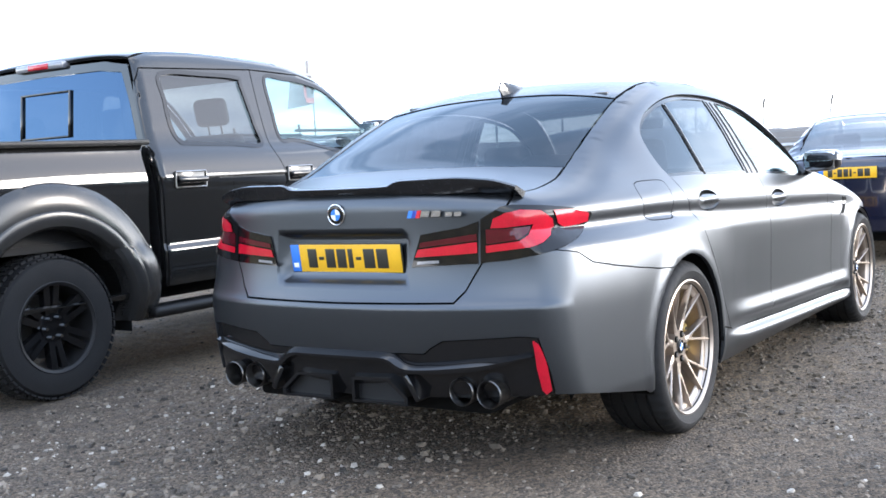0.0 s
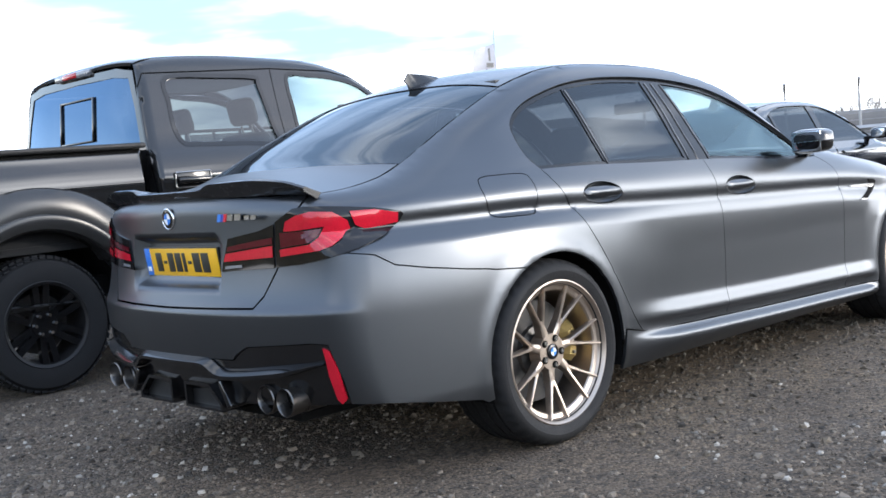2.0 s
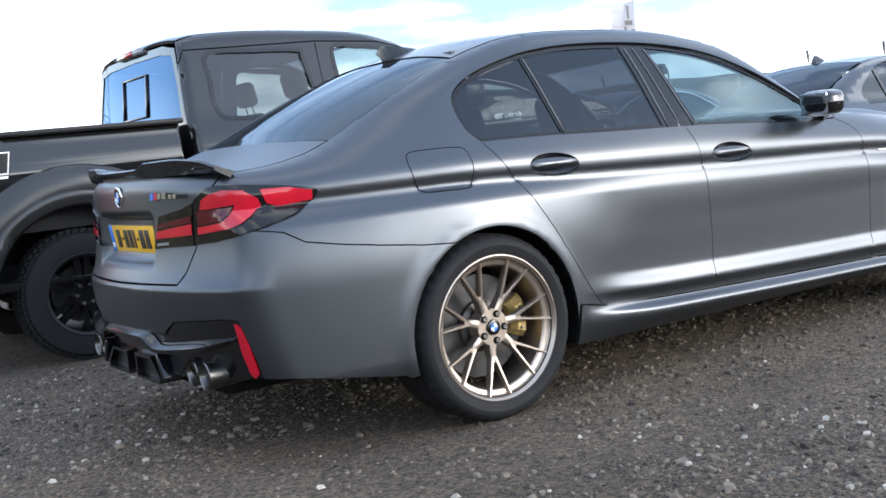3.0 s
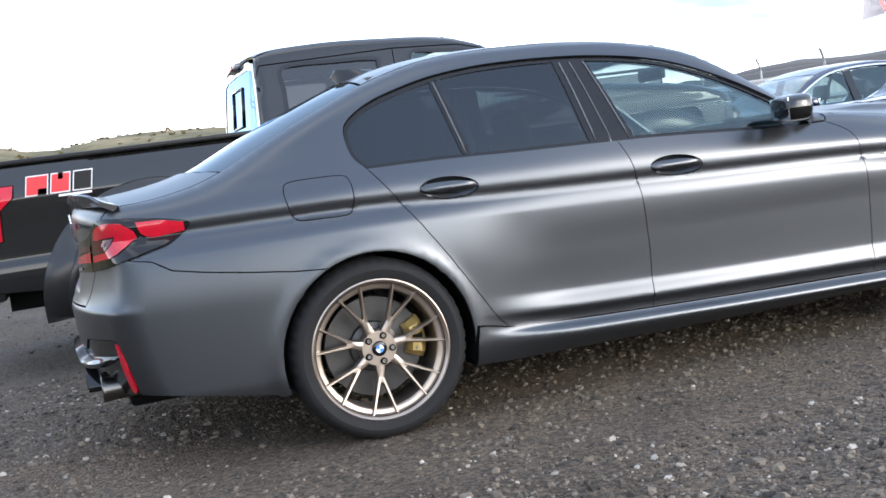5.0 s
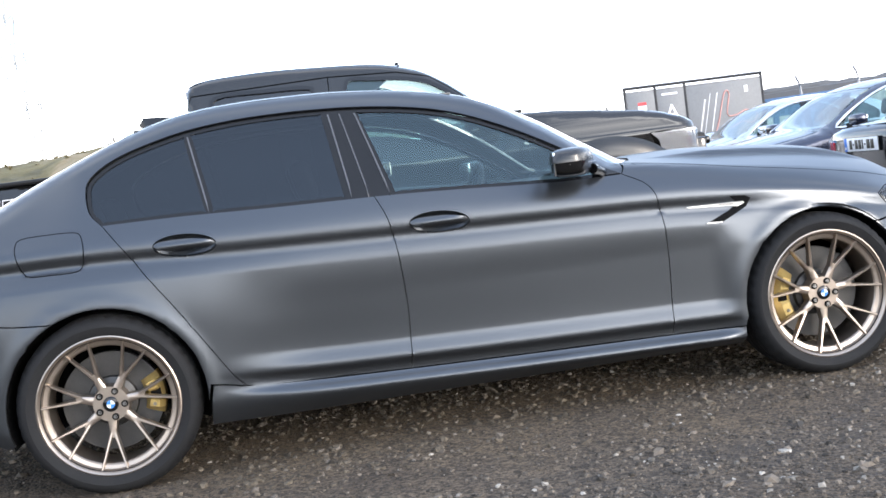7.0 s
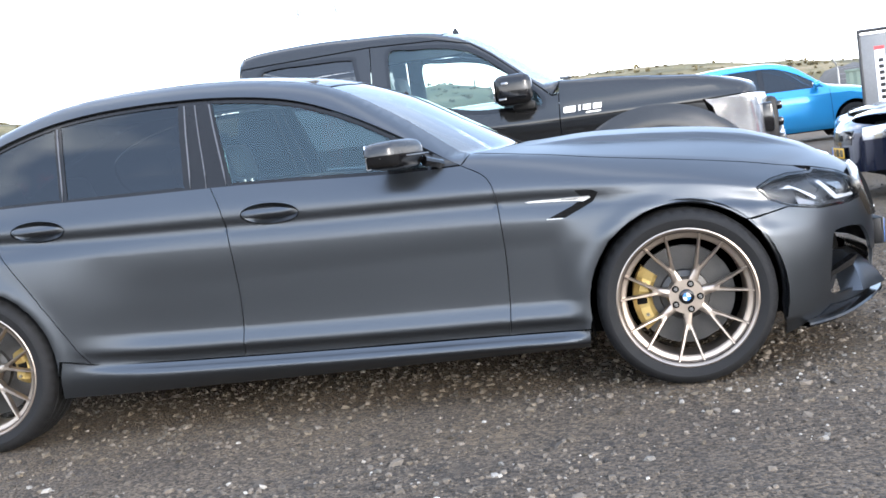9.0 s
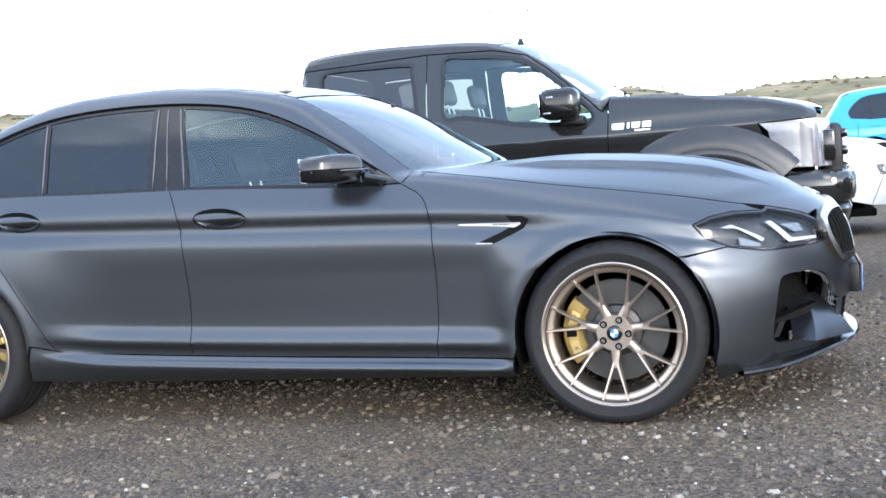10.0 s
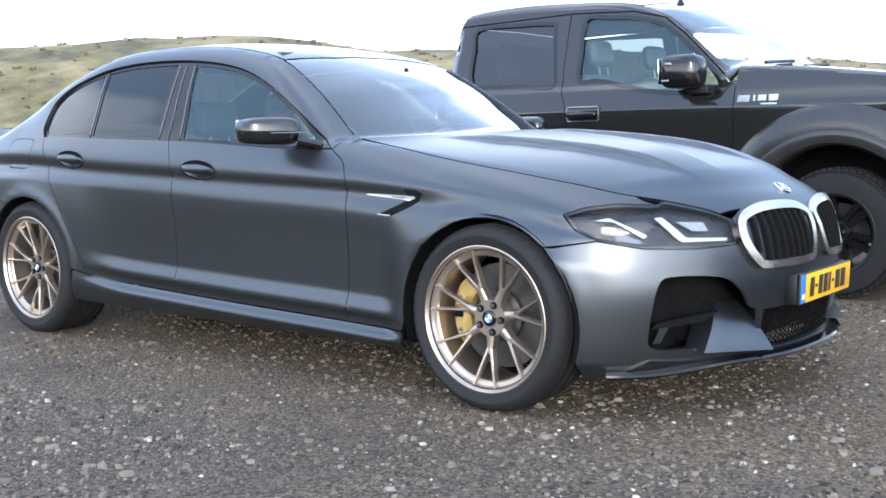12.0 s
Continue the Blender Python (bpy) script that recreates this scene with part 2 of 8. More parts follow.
def add_box(bm, x0, x1, y0, y1, z0, z1, bevel=0.0, m=None, segments=2):
    """A bevelled block added to bm."""
    r = bmesh.ops.create_cube(bm, size=1.0)
    vs = r["verts"]
    for v in vs:
        v.co = Vector(((x0 + x1) / 2 + v.co.x * (x1 - x0), (y0 + y1) / 2 + v.co.y * (y1 - y0), (z0 + z1) / 2 + v.co.z * (z1 - z0)))
    if bevel:
        es = list({e for v in vs for e in v.link_edges})
        r = bmesh.ops.bevel(bm, geom=es, offset=bevel, segments=segments, profile=0.5, affect="EDGES")
        vs = list({v for f in r["faces"] for v in f.verts} | {v for v in vs if v.is_valid})
    if m is not None:
        bmesh.ops.transform(bm, matrix=m, verts=vs)
    return vs


def box_part(name, dims, material, parent=None, bevel=0.01, label="", m=None):
    bm = bmesh.new()
    add_box(bm, *dims, bevel=bevel, m=m)
    return part(name, bm, material, parent, label)


def lathe(profile, n=48, axis="x", closed=False):
    """Verts and faces of a profile of (along, radius) turned about an axis."""
    vs, fs = [], []
    for i in range(n):
        a = 2 * math.pi * i / n
        c, s = math.cos(a), math.sin(a)
        for h, r in profile:
            vs.append((h, r * c, r * s) if axis == "x" else (r * c, r * s, h) if axis == "z" else (r * c, h, r * s))
    k = len(profile)
    for i in range(n):
        j = (i + 1) % n
        for q in range(k if closed else k - 1):
            w = (q + 1) % k
            fs.append((i * k + q, i * k + w, j * k + w, j * k + q))
    return vs, fs


def tube(bm, pts, r, n=8, cap=True):
    """A round bar along a list of points; r may be a list."""
    rs = r if isinstance(r, (list, tuple)) else [r] * len(pts)
    rings = []
    pts = [Vector(p) for p in pts]
    for i, p in enumerate(pts):
        d = (pts[min(i + 1, len(pts) - 1)] - pts[max(i - 1, 0)]).normalized()
        a = d.orthogonal() if abs(d.z) > 0.98 else d.cross(Vector((0, 0, 1)))
        a.normalize()
        b = d.cross(a)
        rings.append([bm.verts.new(p + (a * math.cos(2 * math.pi * k / n) + b * math.sin(2 * math.pi * k / n)) * rs[i]) for k in range(n)])
    for i in range(len(rings) - 1):
        for k in range(n):
            bm.faces.new((rings[i][k], rings[i][(k + 1) % n], rings[i + 1][(k + 1) % n], rings[i + 1][k]))
    if cap:
        bm.faces.new(rings[0][::-1])
        bm.faces.new(rings[-1])


def smooth_line(pts, n=6, closed=False):
    """A Catmull-Rom line through points of any dimension."""
    p = [np.array(q, float) for q in pts]
    out = []
    count = len(p)
    for i in range(count if closed else count - 1):
        a, b = p[i], p[(i + 1) % count]
        z = p[(i - 1) % count] if closed or i else 2 * a - b
        c = p[(i + 2) % count] if closed or i + 2 < count else 2 * b - a
        for k in range(n):
            t = k / n
            out.append(tuple(0.5 * ((2 * a) + (b - z) * t + (2 * z - 5 * a + 4 * b - c) * t * t + (3 * a - z - 3 * b + c) * t ** 3)))
    if not closed:
        out.append(tuple(p[-1]))
    return out


def pchip(x, xs, ys):
    """Monotone cubic through (xs, ys); xs of shape (k,) or (k, n) and ys alike, x of shape (n,)."""
    x = np.asarray(x, float)
    xs, ys = np.asarray(xs, float), np.asarray(ys, float)
    n = x.shape[0]
    if xs.ndim == 1:
        xs = np.repeat(xs[:, None], n, 1)
    if ys.ndim == 1:
        ys = np.repeat(ys[:, None], n, 1)
    h = np.maximum(np.diff(xs, axis=0), 1e-6)
    d = np.diff(ys, axis=0) / h
    m = np.zeros_like(ys)
    a, b = d[:-1], d[1:]
    w1, w2 = 2 * h[1:] + h[:-1], h[1:] + 2 * h[:-1]
    same = a * b > 0
    with np.errstate(divide="ignore", invalid="ignore"):
        m[1:-1] = np.where(same, (w1 + w2) / (w1 / np.where(same, a, 1) + w2 / np.where(same, b, 1)), 0)
    m[0], m[-1] = d[0], d[-1]
    i = np.clip((x[None, :] >= xs).sum(0) - 1, 0, xs.shape[0] - 2)
    c = np.arange(n)
    x0, y0, y1, hh = xs[i, c], ys[i, c], ys[i + 1, c], h[i, c]
    t = np.clip((x - x0) / hh, 0, 1)
    return (2 * t ** 3 - 3 * t ** 2 + 1) * y0 + (t ** 3 - 2 * t ** 2 + t) * hh * m[i, c] + (-2 * t ** 3 + 3 * t ** 2) * y1 + (t ** 3 - t ** 2) * hh * m[i + 1, c]


def curve(*pairs):
    """A function of one variable from (x, y) pairs."""
    xs, ys = np.array([p[0] for p in pairs], float), np.array([p[1] for p in pairs], float)
    return lambda x: pchip(np.atleast_1d(np.asarray(x, float)), xs, ys)


def step01(x, a, b):
    t = np.clip((x - a) / (b - a), 0, 1)
    return t * t * (3 - 2 * t)


def smax(a, b, k):
    h = np.clip(0.5 + 0.5 * (a - b) / k, 0, 1)
    return b + (a - b) * h + k * h * (1 - h)


def inside(px, py, loop):
    """Which points lie in a closed loop."""
    q = np.asarray(loop)
    x0, y0 = q[:, 0], q[:, 1]
    x1, y1 = np.roll(x0, -1), np.roll(y0, -1)
    hit = np.zeros(px.shape, bool)
    for a, b, c, d in zip(x0, y0, x1, y1):
        if b != d:
            hit ^= ((b > py) != (d > py)) & (px < (c - a) * (py - b) / (d - b) + a)
    return hit


def resample(loop, step):
    out = []
    for i in range(len(loop)):
        a, b = np.array(loop[i], float), np.array(loop[(i + 1) % len(loop)], float)
        n = max(1, int(np.linalg.norm(b - a) / step + 0.5))
        out += [a + (b - a) * k / n for k in range(n)]
    keep = [out[0]]
    for q in out[1:]:
        if np.linalg.norm(q - keep[-1]) > step * 0.2:
            keep.append(q)
    return np.array(keep)


def inset(loop, g):
    q = np.array(loop, float)
    area = 0.5 * np.sum(q[:, 0] * np.roll(q[:, 1], -1) - np.roll(q[:, 0], -1) * q[:, 1])
    t = np.roll(q, -1, 0) - np.roll(q, 1, 0)
    t /= np.maximum(np.linalg.norm(t, axis=1, keepdims=True), 1e-9)
    nrm = np.stack((-t[:, 1], t[:, 0]), 1) * (1 if area > 0 else -1)
    return q + nrm * g


def cross_rows(q, rows):
    """A closed loop with a point added wherever it crosses a row."""
    out = []
    for i in range(len(q)):
        a, b = q[i], q[(i + 1) % len(q)]
        out.append(a)
        ts = sorted((r - a[1]) / (b[1] - a[1]) for r in rows if (a[1] - r) * (b[1] - r) < 0)
        out += [a + (b - a) * t for t in ts if 0.12 < t < 0.88]
    return np.array(out)


def fill(loop, step, holes=(), gap=0.0, rows=None):
    """Triangles that fill a flat loop, with a grid of inner points (on given rows)."""
    from mathutils.geometry import delaunay_2d_cdt
    loops = [inset(resample(loop, step), gap)] + [inset(resample(h, step), -gap) for h in holes]
    if rows is not None:
        loops = [cross_rows(q, rows) for q in loops]
    pts, edges, start = [], [], 0
    for q in loops:
        n = len(q)
        pts += [Vector(p) for p in q]
        edges += [(start + i, start + (i + 1) % n) for i in range(n)]
        start += n
    o = loops[0]
    gx, gy = np.meshgrid(np.arange(o[:, 0].min() + step / 2, o[:, 0].max(), step), np.arange(o[:, 1].min() + step / 2, o[:, 1].max(), step) if rows is None else np.array([r for r in rows if o[:, 1].min() < r < o[:, 1].max()]))
    gx, gy = gx.ravel(), gy.ravel()
    ok = inside(gx, gy, o)
    for h in loops[1:]:
        ok &= ~inside(gx, gy, h)
    rim = np.concatenate(loops)
    gx, gy = gx[ok], gy[ok]
    if len(gx):
        near = np.array([np.min((rim[:, 0] - a) ** 2 + (rim[:, 1] - b) ** 2) for a, b in zip(gx, gy)])
        far = near > ((0.45 if rows is None else 0.30) * step) ** 2
        pts += [Vector((a, b)) for a, b in zip(gx[far], gy[far])]
    vs, _, fs, *_ = delaunay_2d_cdt(pts, edges, [], 0, 1e-7)
    vs = np.array([tuple(v) for v in vs])
    fs = np.array([f for f in fs if len(f) == 3])
    c = vs[fs].mean(1)
    ok = inside(c[:, 0], c[:, 1], o)
    for h in loops[1:]:
        ok &= ~inside(c[:, 0], c[:, 1], h)
    return vs, fs[ok]


def skin(name, flat, tris, place, out, material, parent, depth=0.012, both=False, label="", angle=40.0):
    """A sheet of metal or glass: flat triangles carried onto a surface by place(), with an edge folded inwards.
    out: the rough outward direction. both: also the mirror image at -x. Returns the objects."""
    v = place(flat[:, 0], flat[:, 1])
    f = tris
    nrm = np.cross(v[f[:, 1]] - v[f[:, 0]], v[f[:, 2]] - v[f[:, 0]])
    side = np.einsum("ij,ij->i", nrm, out(v[f].mean(1)))
    if side.sum() < 0:
        f = f[:, ::-1]
        nrm = -nrm
    vn = np.zeros_like(v)
    for k in range(3):
        np.add.at(vn, f[:, k], nrm)
    vn /= np.maximum(np.linalg.norm(vn, axis=1, keepdims=True), 1e-12)
    faces = [tuple(t) for t in f]
    verts = v
    if depth:
        seen = {}
        for t in f:
            for a, b in ((t[0], t[1]), (t[1], t[2]), (t[2], t[0])):
                seen[(a, b)] = seen.get((a, b), 0) + 1
        rim = [(a, b) for (a, b) in seen if (b, a) not in seen]
        ids = sorted({a for e in rim for a in e})
        at = {a: len(v) + i for i, a in enumerate(ids)}
        m = len(ids)
        verts = np.concatenate((v, v[ids], v[ids] - vn[ids] * depth))
        faces += [(at[b], at[a], at[a] + m, at[b] + m) for a, b in rim]
    # the sheet takes its shading from the pressed form itself, its folded edge from the fold
    smooth = place.shell.slope(v)
    if depth:
        smooth = np.concatenate((smooth, np.zeros((2 * m, 3))))
    made = [data_part(name, verts, faces, material, parent, label, angle)]
    made[0].data.normals_split_custom_set_from_vertices(smooth.tolist())
    if both:
        made.append(data_part(name, verts * (-1, 1, 1), [t[::-1] for t in faces], material, parent, label, angle))
        made[1].data.normals_split_custom_set_from_vertices((smooth * (-1, 1, 1)).tolist())
    return made


# ---- the sedan's body as a surface ----
class Shell:
    """A closed body given by shape(x, y, z) < 0 inside. Walls are met by level rays from a spine along y (u runs along it and
    fans out round both ends), lids by upright rays."""

    def __init__(self, shape, flank, back, front, fan=0.72, reach=1.5):
        self.flank = flank
        self.shape, self.back, self.front, self.fan, self.reach = shape, back, front, fan, reach

    def u(self, x, y):
        if y < self.back:
            return self.back - self.fan * math.atan2(self.back - y, x)
        if y > self.front:
            return self.front + self.fan * math.atan2(y - self.front, x)
        return y

    @property
    def rear_mid(self):
        return self.back - self.fan * math.pi / 2

    @property
    def front_mid(self):
        return self.front + self.fan * math.pi / 2

    def flat(self, pts):
        out = []
        for p in pts:
            if len(p) == 3:
                out.append((self.u(p[0], p[1]), p[2]))
            elif self.back <= p[0] <= self.front:
                out.append((p[0], p[1]))
            else:
                out.append((self.u(float(self.flank(np.array([p[0]]), np.array([p[1]]))[0]), p[0]), p[1]))
        return out

    def slope(self, p):
        e = 0.004
        g = np.stack([self.shape(*(p + d * e).T) - self.shape(*(p - d * e).T) for d in np.eye(3)], 1)
        return g / np.maximum(np.linalg.norm(g, axis=1, keepdims=True), 1e-9)

    def push(self, p, off):
        return p + self.slope(p) * off if off else p

    def cast(self, o, d, reach):
        lo, hi = np.zeros(len(o)), np.full(len(o), reach)
        for _ in range(30):
            mid = (lo + hi) / 2
            p = o + d * mid[:, None]
            neg = self.shape(p[:, 0], p[:, 1], p[:, 2]) < 0
            lo, hi = np.where(neg, mid, lo), np.where(neg, hi, mid)
        return o + d * lo[:, None]

    def ring(self, off=0.0):
        def place(u, z):
            u, z = np.asarray(u, float), np.asarray(z, float)
            y = np.clip(u, self.back, self.front)
            a = np.where(u < self.back, -(self.back - u) / self.fan, np.where(u > self.front, (u - self.front) / self.fan, 0.0))
            o = np.stack((np.zeros_like(y), y, z), 1)
            d = np.stack((np.cos(a), np.sin(a), np.zeros_like(a)), 1)
            return self.push(self.cast(o, d, self.reach), off)
        place.shell = self
        return place

    def lid(self, off=0.0, low=0.6):
        def place(x, y):
            x, y = np.asarray(x, float), np.asarray(y, float)
            o = np.stack((x, y, np.full_like(x, low)), 1)
            return self.push(self.cast(o, np.tile((0.0, 0.0, 1.0), (len(x), 1)), self.reach), off)
        place.shell = self
        return place

    def crown(self, line):
        """(u, z) of a line of (x, y) on the lid."""
        q = np.array(line, float)
        p = self.lid()(q[:, 0], q[:, 1])
        return [(self.u(a, b), c) for a, b, c in p]

    def mirror_rear(self, loop):
        """A loop closed over the rear middle: right half given from middle to middle."""
        return list(loop) + [(2 * self.rear_mid - u, z) for u, z in loop[::-1]]

    def mirror_front(self, loop):
        return list(loop) + [(2 * self.front_mid - u, z) for u, z in loop[::-1]]


# half widths along the car: main side, character line, belt
wide = curve((-1.1, 0.74), (-1.0, 0.79), (-0.85, 0.842), (-0.7, 0.882), (-0.4, 0.928), (0, 0.948), (0.35, 0.936), (0.6, 0.924), (1.0, 0.916), (1.5, 0.918),
             (2.1, 0.924), (2.6, 0.94), (2.98, 0.95), (3.25, 0.93), (3.45, 0.885), (3.65, 0.80), (3.85, 0.66))
line_x = curve((-1.1, 0.66), (-0.9, 0.735), (-0.62, 0.815), (-0.25, 0.867), (0, 0.887), (0.4, 0.897), (1.36, 0.898), (2.3, 0.906), (2.7, 0.91), (3.0, 0.895),
               (3.3, 0.868), (3.5, 0.80), (3.7, 0.70), (3.9, 0.55))
line_z = curve((-1.1, 0.93), (-0.6, 0.925), (-0.2, 0.925), (0.0, 0.922), (0.5, 0.897), (1.2, 0.868), (1.5, 0.855), (2.29, 0.825), (2.7, 0.795), (3.0, 0.765), (3.4, 0.70), (3.8, 0.66))
belt_x = curve((-1.1, 0.60), (-0.9, 0.655), (-0.6, 0.745), (-0.25, 0.803), (0, 0.833), (0.5, 0.851), (1.14, 0.858), (2.0, 0.850), (2.3, 0.838), (2.7, 0.815),
               (3.03, 0.80), (3.24, 0.785), (3.4, 0.76), (3.7, 0.62), (3.9, 0.45))
belt_z = curve((-1.1, 1.03), (-0.6, 1.035), (0.07, 1.036), (0.35, 1.032), (0.7, 1.018), (1.2, 1.004), (1.9, 0.965), (2.15, 0.955), (2.4, 0.95), (2.7, 0.918), (3.03, 0.862), (3.24, 0.812), (3.4, 0.765), (3.8, 0.70))
cant = curve((-1.1, 0.14), (-0.6, 0.105), (-0.3, 0.085), (0.0, 0.058), (0.5, 0.048), (2.0, 0.05), (2.6, 0.08), (4.0, 0.10))   # inward lean per 0.1 m of glass
seam_z = curve((-1.1, 0.36), (0.4, 0.352), (0.53, 0.338), (0.84, 0.315), (1.18, 0.301), (1.7, 0.283), (2.28, 0.268), (2.6, 0.26), (4, 0.26))
mid_z = curve((-1.15, 1.02), (-1.05, 1.048), (-0.9, 1.062), (-0.75, 1.078), (-0.60, 1.108), (-0.52, 1.135), (-0.40, 1.187), (-0.257, 1.252), (0.009, 1.362), (0.13, 1.406), (0.27, 1.446), (0.39, 1.472),
              (0.55, 1.490), (0.75, 1.497), (0.95, 1.495), (1.18, 1.481), (1.4, 1.453), (1.55, 1.427), (1.66, 1.398), (1.87, 1.316), (2.136, 1.160), (2.40, 1.002), (2.70, 0.82), (3.2, 0.5))
hood_z = curve((1.8, 1.035), (2.2, 1.028), (2.44, 1.016), (2.70, 1.002), (2.95, 0.985), (3.19, 0.959), (3.42, 0.914), (3.64, 0.847), (3.76, 0.792), (3.84, 0.72))
hood_drop = curve((1.8, 0.045), (2.2, 0.055), (2.45, 0.085), (2.7, 0.13), (3.03, 0.185), (3.24, 0.225), (3.4, 0.255), (3.9, 0.33))
drop = curve((-1.15, 0.10), (-0.6, 0.14), (-0.4, 0.17), (0.1, 0.15), (0.5, 0.125), (1.3, 0.125), (1.6, 0.16), (1.9, 0.27), (2.2, 0.30), (2.6, 0.32), (3.2, 0.3))
tail_y = curve((0.2, -0.97), (0.28, -1.03), (0.36, -1.06), (0.46, -1.078), (0.56, -1.088), (0.632, -1.092), (0.66, -1.078), (0.72, -1.060), (0.80, -1.047), (0.90, -1.040), (0.98, -1.038), (1.03, -1.035), (1.06, -1.02), (1.10, -0.99))
nose_y = curve((0.1, 3.78), (0.2, 3.83), (0.3, 3.855), (0.45, 3.872), (0.55, 3.862), (0.65, 3.842), (0.72, 3.815), (0.77, 3.765), (0.81, 3.70), (0.86, 3.66), (1.2, 3.5))


def sedan_levels(y):
    """Heights and half widths of the lines that run along the flank."""
    w, lx, lz, bx, bz, ct, sz = wide(y), line_x(y), line_z(y), belt_x(y), belt_z(y), cant(y), seam_z(y)
    door = step01(y, 0.38, 0.84) * (1 - step01(y, 2.48, 2.62))
    plain = step01(y, 2.55, 2.85)
    top = np.maximum(bz + 0.02, lz + 0.06)
    zs = [np.full_like(y, 0.12), np.full_like(y, 0.185), sz - 0.042, sz, sz + 0.022, sz + 0.055, sz + 0.075, sz + 0.13, np.minimum(0.60, lz - 0.16), lz - 0.115, lz - 0.058, lz - 0.034, lz + 0.010, top]
    xs = [w - 0.09, w - 0.028, w + 0.020 * door, w - 0.016 * door, w - 0.014 * door, w + 0.002 * door, w - 0.003 * door, w - 0.0155 * door, w - 0.011 * door, w * 0.76 + lx * 0.24, w * 0.30 + lx * 0.70 + 0.009 * plain,
          lx - 0.003 + 0.013 * plain, lx + 0.004 + 0.003 * plain, bx]
    for k in range(5):
        zs.append(top + 0.1 * (k + 1))
        xs.append(bx - ct * (k + 1) - 0.004 * (k - 1) * k)
    return np.array(zs), np.array(xs)


def sedan_side(y, z):
    """Half width of the sedan's flank."""
    return pchip(z, *sedan_levels(y))


REF = sedan_levels(np.array([1.2]))[0][:, 0]


def level_y(u):
    return np.where(u < -0.35, -0.35 - 0.8 * np.sin(np.minimum((-0.35 - u) / 0.72, 1.57)), np.where(u > 2.95, 2.95 + 0.85 * np.sin(np.minimum((u - 2.95) / 0.72, 1.57)), u))


def warp(pts, back=False):
    """(u, z) with the lines along the flank laid level, and back."""
    q = np.array(pts, float)
    zs = sedan_levels(level_y(q[:, 0]))[0]
    ref = np.repeat(REF[:, None], len(q), 1)
    a, b = (ref, zs) if back else (zs, ref)
    i = np.clip((q[:, 1][None, :] >= a).sum(0) - 1, 0, len(a) - 2)
    c = np.arange(len(q))
    t = (q[:, 1] - a[i, c]) / (a[i + 1, c] - a[i, c])
    return np.stack((q[:, 0], b[i, c] + t * (b[i + 1, c] - b[i, c])), 1)


def warp_rows(step):
    out = []
    for a, b in zip(REF[:-1], REF[1:]):
        n = max(1 if b - a < 0.03 else 2, int((b - a) / step + 0.5))
        out += [a + (b - a) * k / n for k in range(n)]
    return out


def sedan_shape(recess):
    def shape(x, y, z):
        ax = np.abs(x)
        side = ax - sedan_side(y, z)
        # the lips round the wheel openings
        for wy, wz in ((0.0, 0.345), (2.982, 0.340)):
            r = np.hypot(y - wy, z - wz)
            side = side - 0.007 * np.exp(-((r - 0.39) / 0.035) ** 2) * (z > 0.2)
        # raised domes with crisp flanks on the hood
        dome_in, dome_out = 0.12 + 0.14 * (y - 2.9), 0.41 + 0.09 * (3.3 - y)
        bulge = 0.024 * step01(ax, dome_in - 0.03, dome_in + 0.012) * (1 - step01(ax, dome_out - 0.012, dome_out + 0.03)) * step01(y, 2.35, 2.75) * (1 - step01(y, 3.30, 3.62))
        lid = z - smax(mid_z(y) - drop(y) * ax ** 2.3, hood_z(y) - hood_drop(y) * ax ** 2.3 + bulge, 0.012)
        tail = tail_y(z) + 0.115 * (ax / 0.7) ** 2.5
        if recess:
            tail = tail + 0.050 * (1 - step01(ax, 0.272, 0.305)) * step01(z, 0.715, 0.745) * (1 - step01(z, 0.878, 0.900))
        tail = tail - y
        nose = y - (nose_y(z) - 0.255 * (ax / 0.7) ** 2.5)
        return smax(smax(smax(side, lid, 0.055), tail, 0.07), nose, 0.09)
    return shape


body, body_plain = Shell(sedan_shape(True), sedan_side, -0.35, 2.95), Shell(sedan_shape(False), sedan_side, -0.35, 2.95)


def outward(c):
    return c - np.array((0, 1.4, 0.6)) * (0, 1, 1) * 0 - np.stack((np.zeros(len(c)), np.clip(c[:, 1], -0.3, 2.9), np.full(len(c), 0.6)), 1)


def panel(name, loop, material, parent, gap=0.0018, step=0.03, holes=(), off=0.0, depth=0.014, both=True, shell=body, label=""):
    flat, tris = fill(warp(loop), step, [warp(h) for h in holes], gap, warp_rows(step))
    flat = warp(flat, True)
    return skin(name, flat, tris, shell.ring(off), outward, material, parent, depth, both, label)


def cover(name, loop, material, parent, gap=0.0022, step=0.03, off=0.0, depth=0.014, label=""):
    """A lid panel from the right half of its plan."""
    full = list(loop) + [(-x, y) for x, y in loop[::-1]]
    flat, tris = fill(full, step, (), gap)
    return skin(name, flat, tris, body.lid(off), lambda c: np.tile((0, 0, 1.0), (len(c), 1)), material, parent, depth, False, label)[0]


def arc(cy, cz, r, a0, a1, n=16):
    """Points (y, z) on a circle; degrees from +y upwards."""
    return [(cy + r * math.cos(radians(a0 + (a1 - a0) * i / n)), cz + r * math.sin(radians(a0 + (a1 - a0) * i / n))) for i in range(n + 1)]


sedan = thing("sedan", "satin grey sports sedan with bronze wheels, parked on gravel", "car")

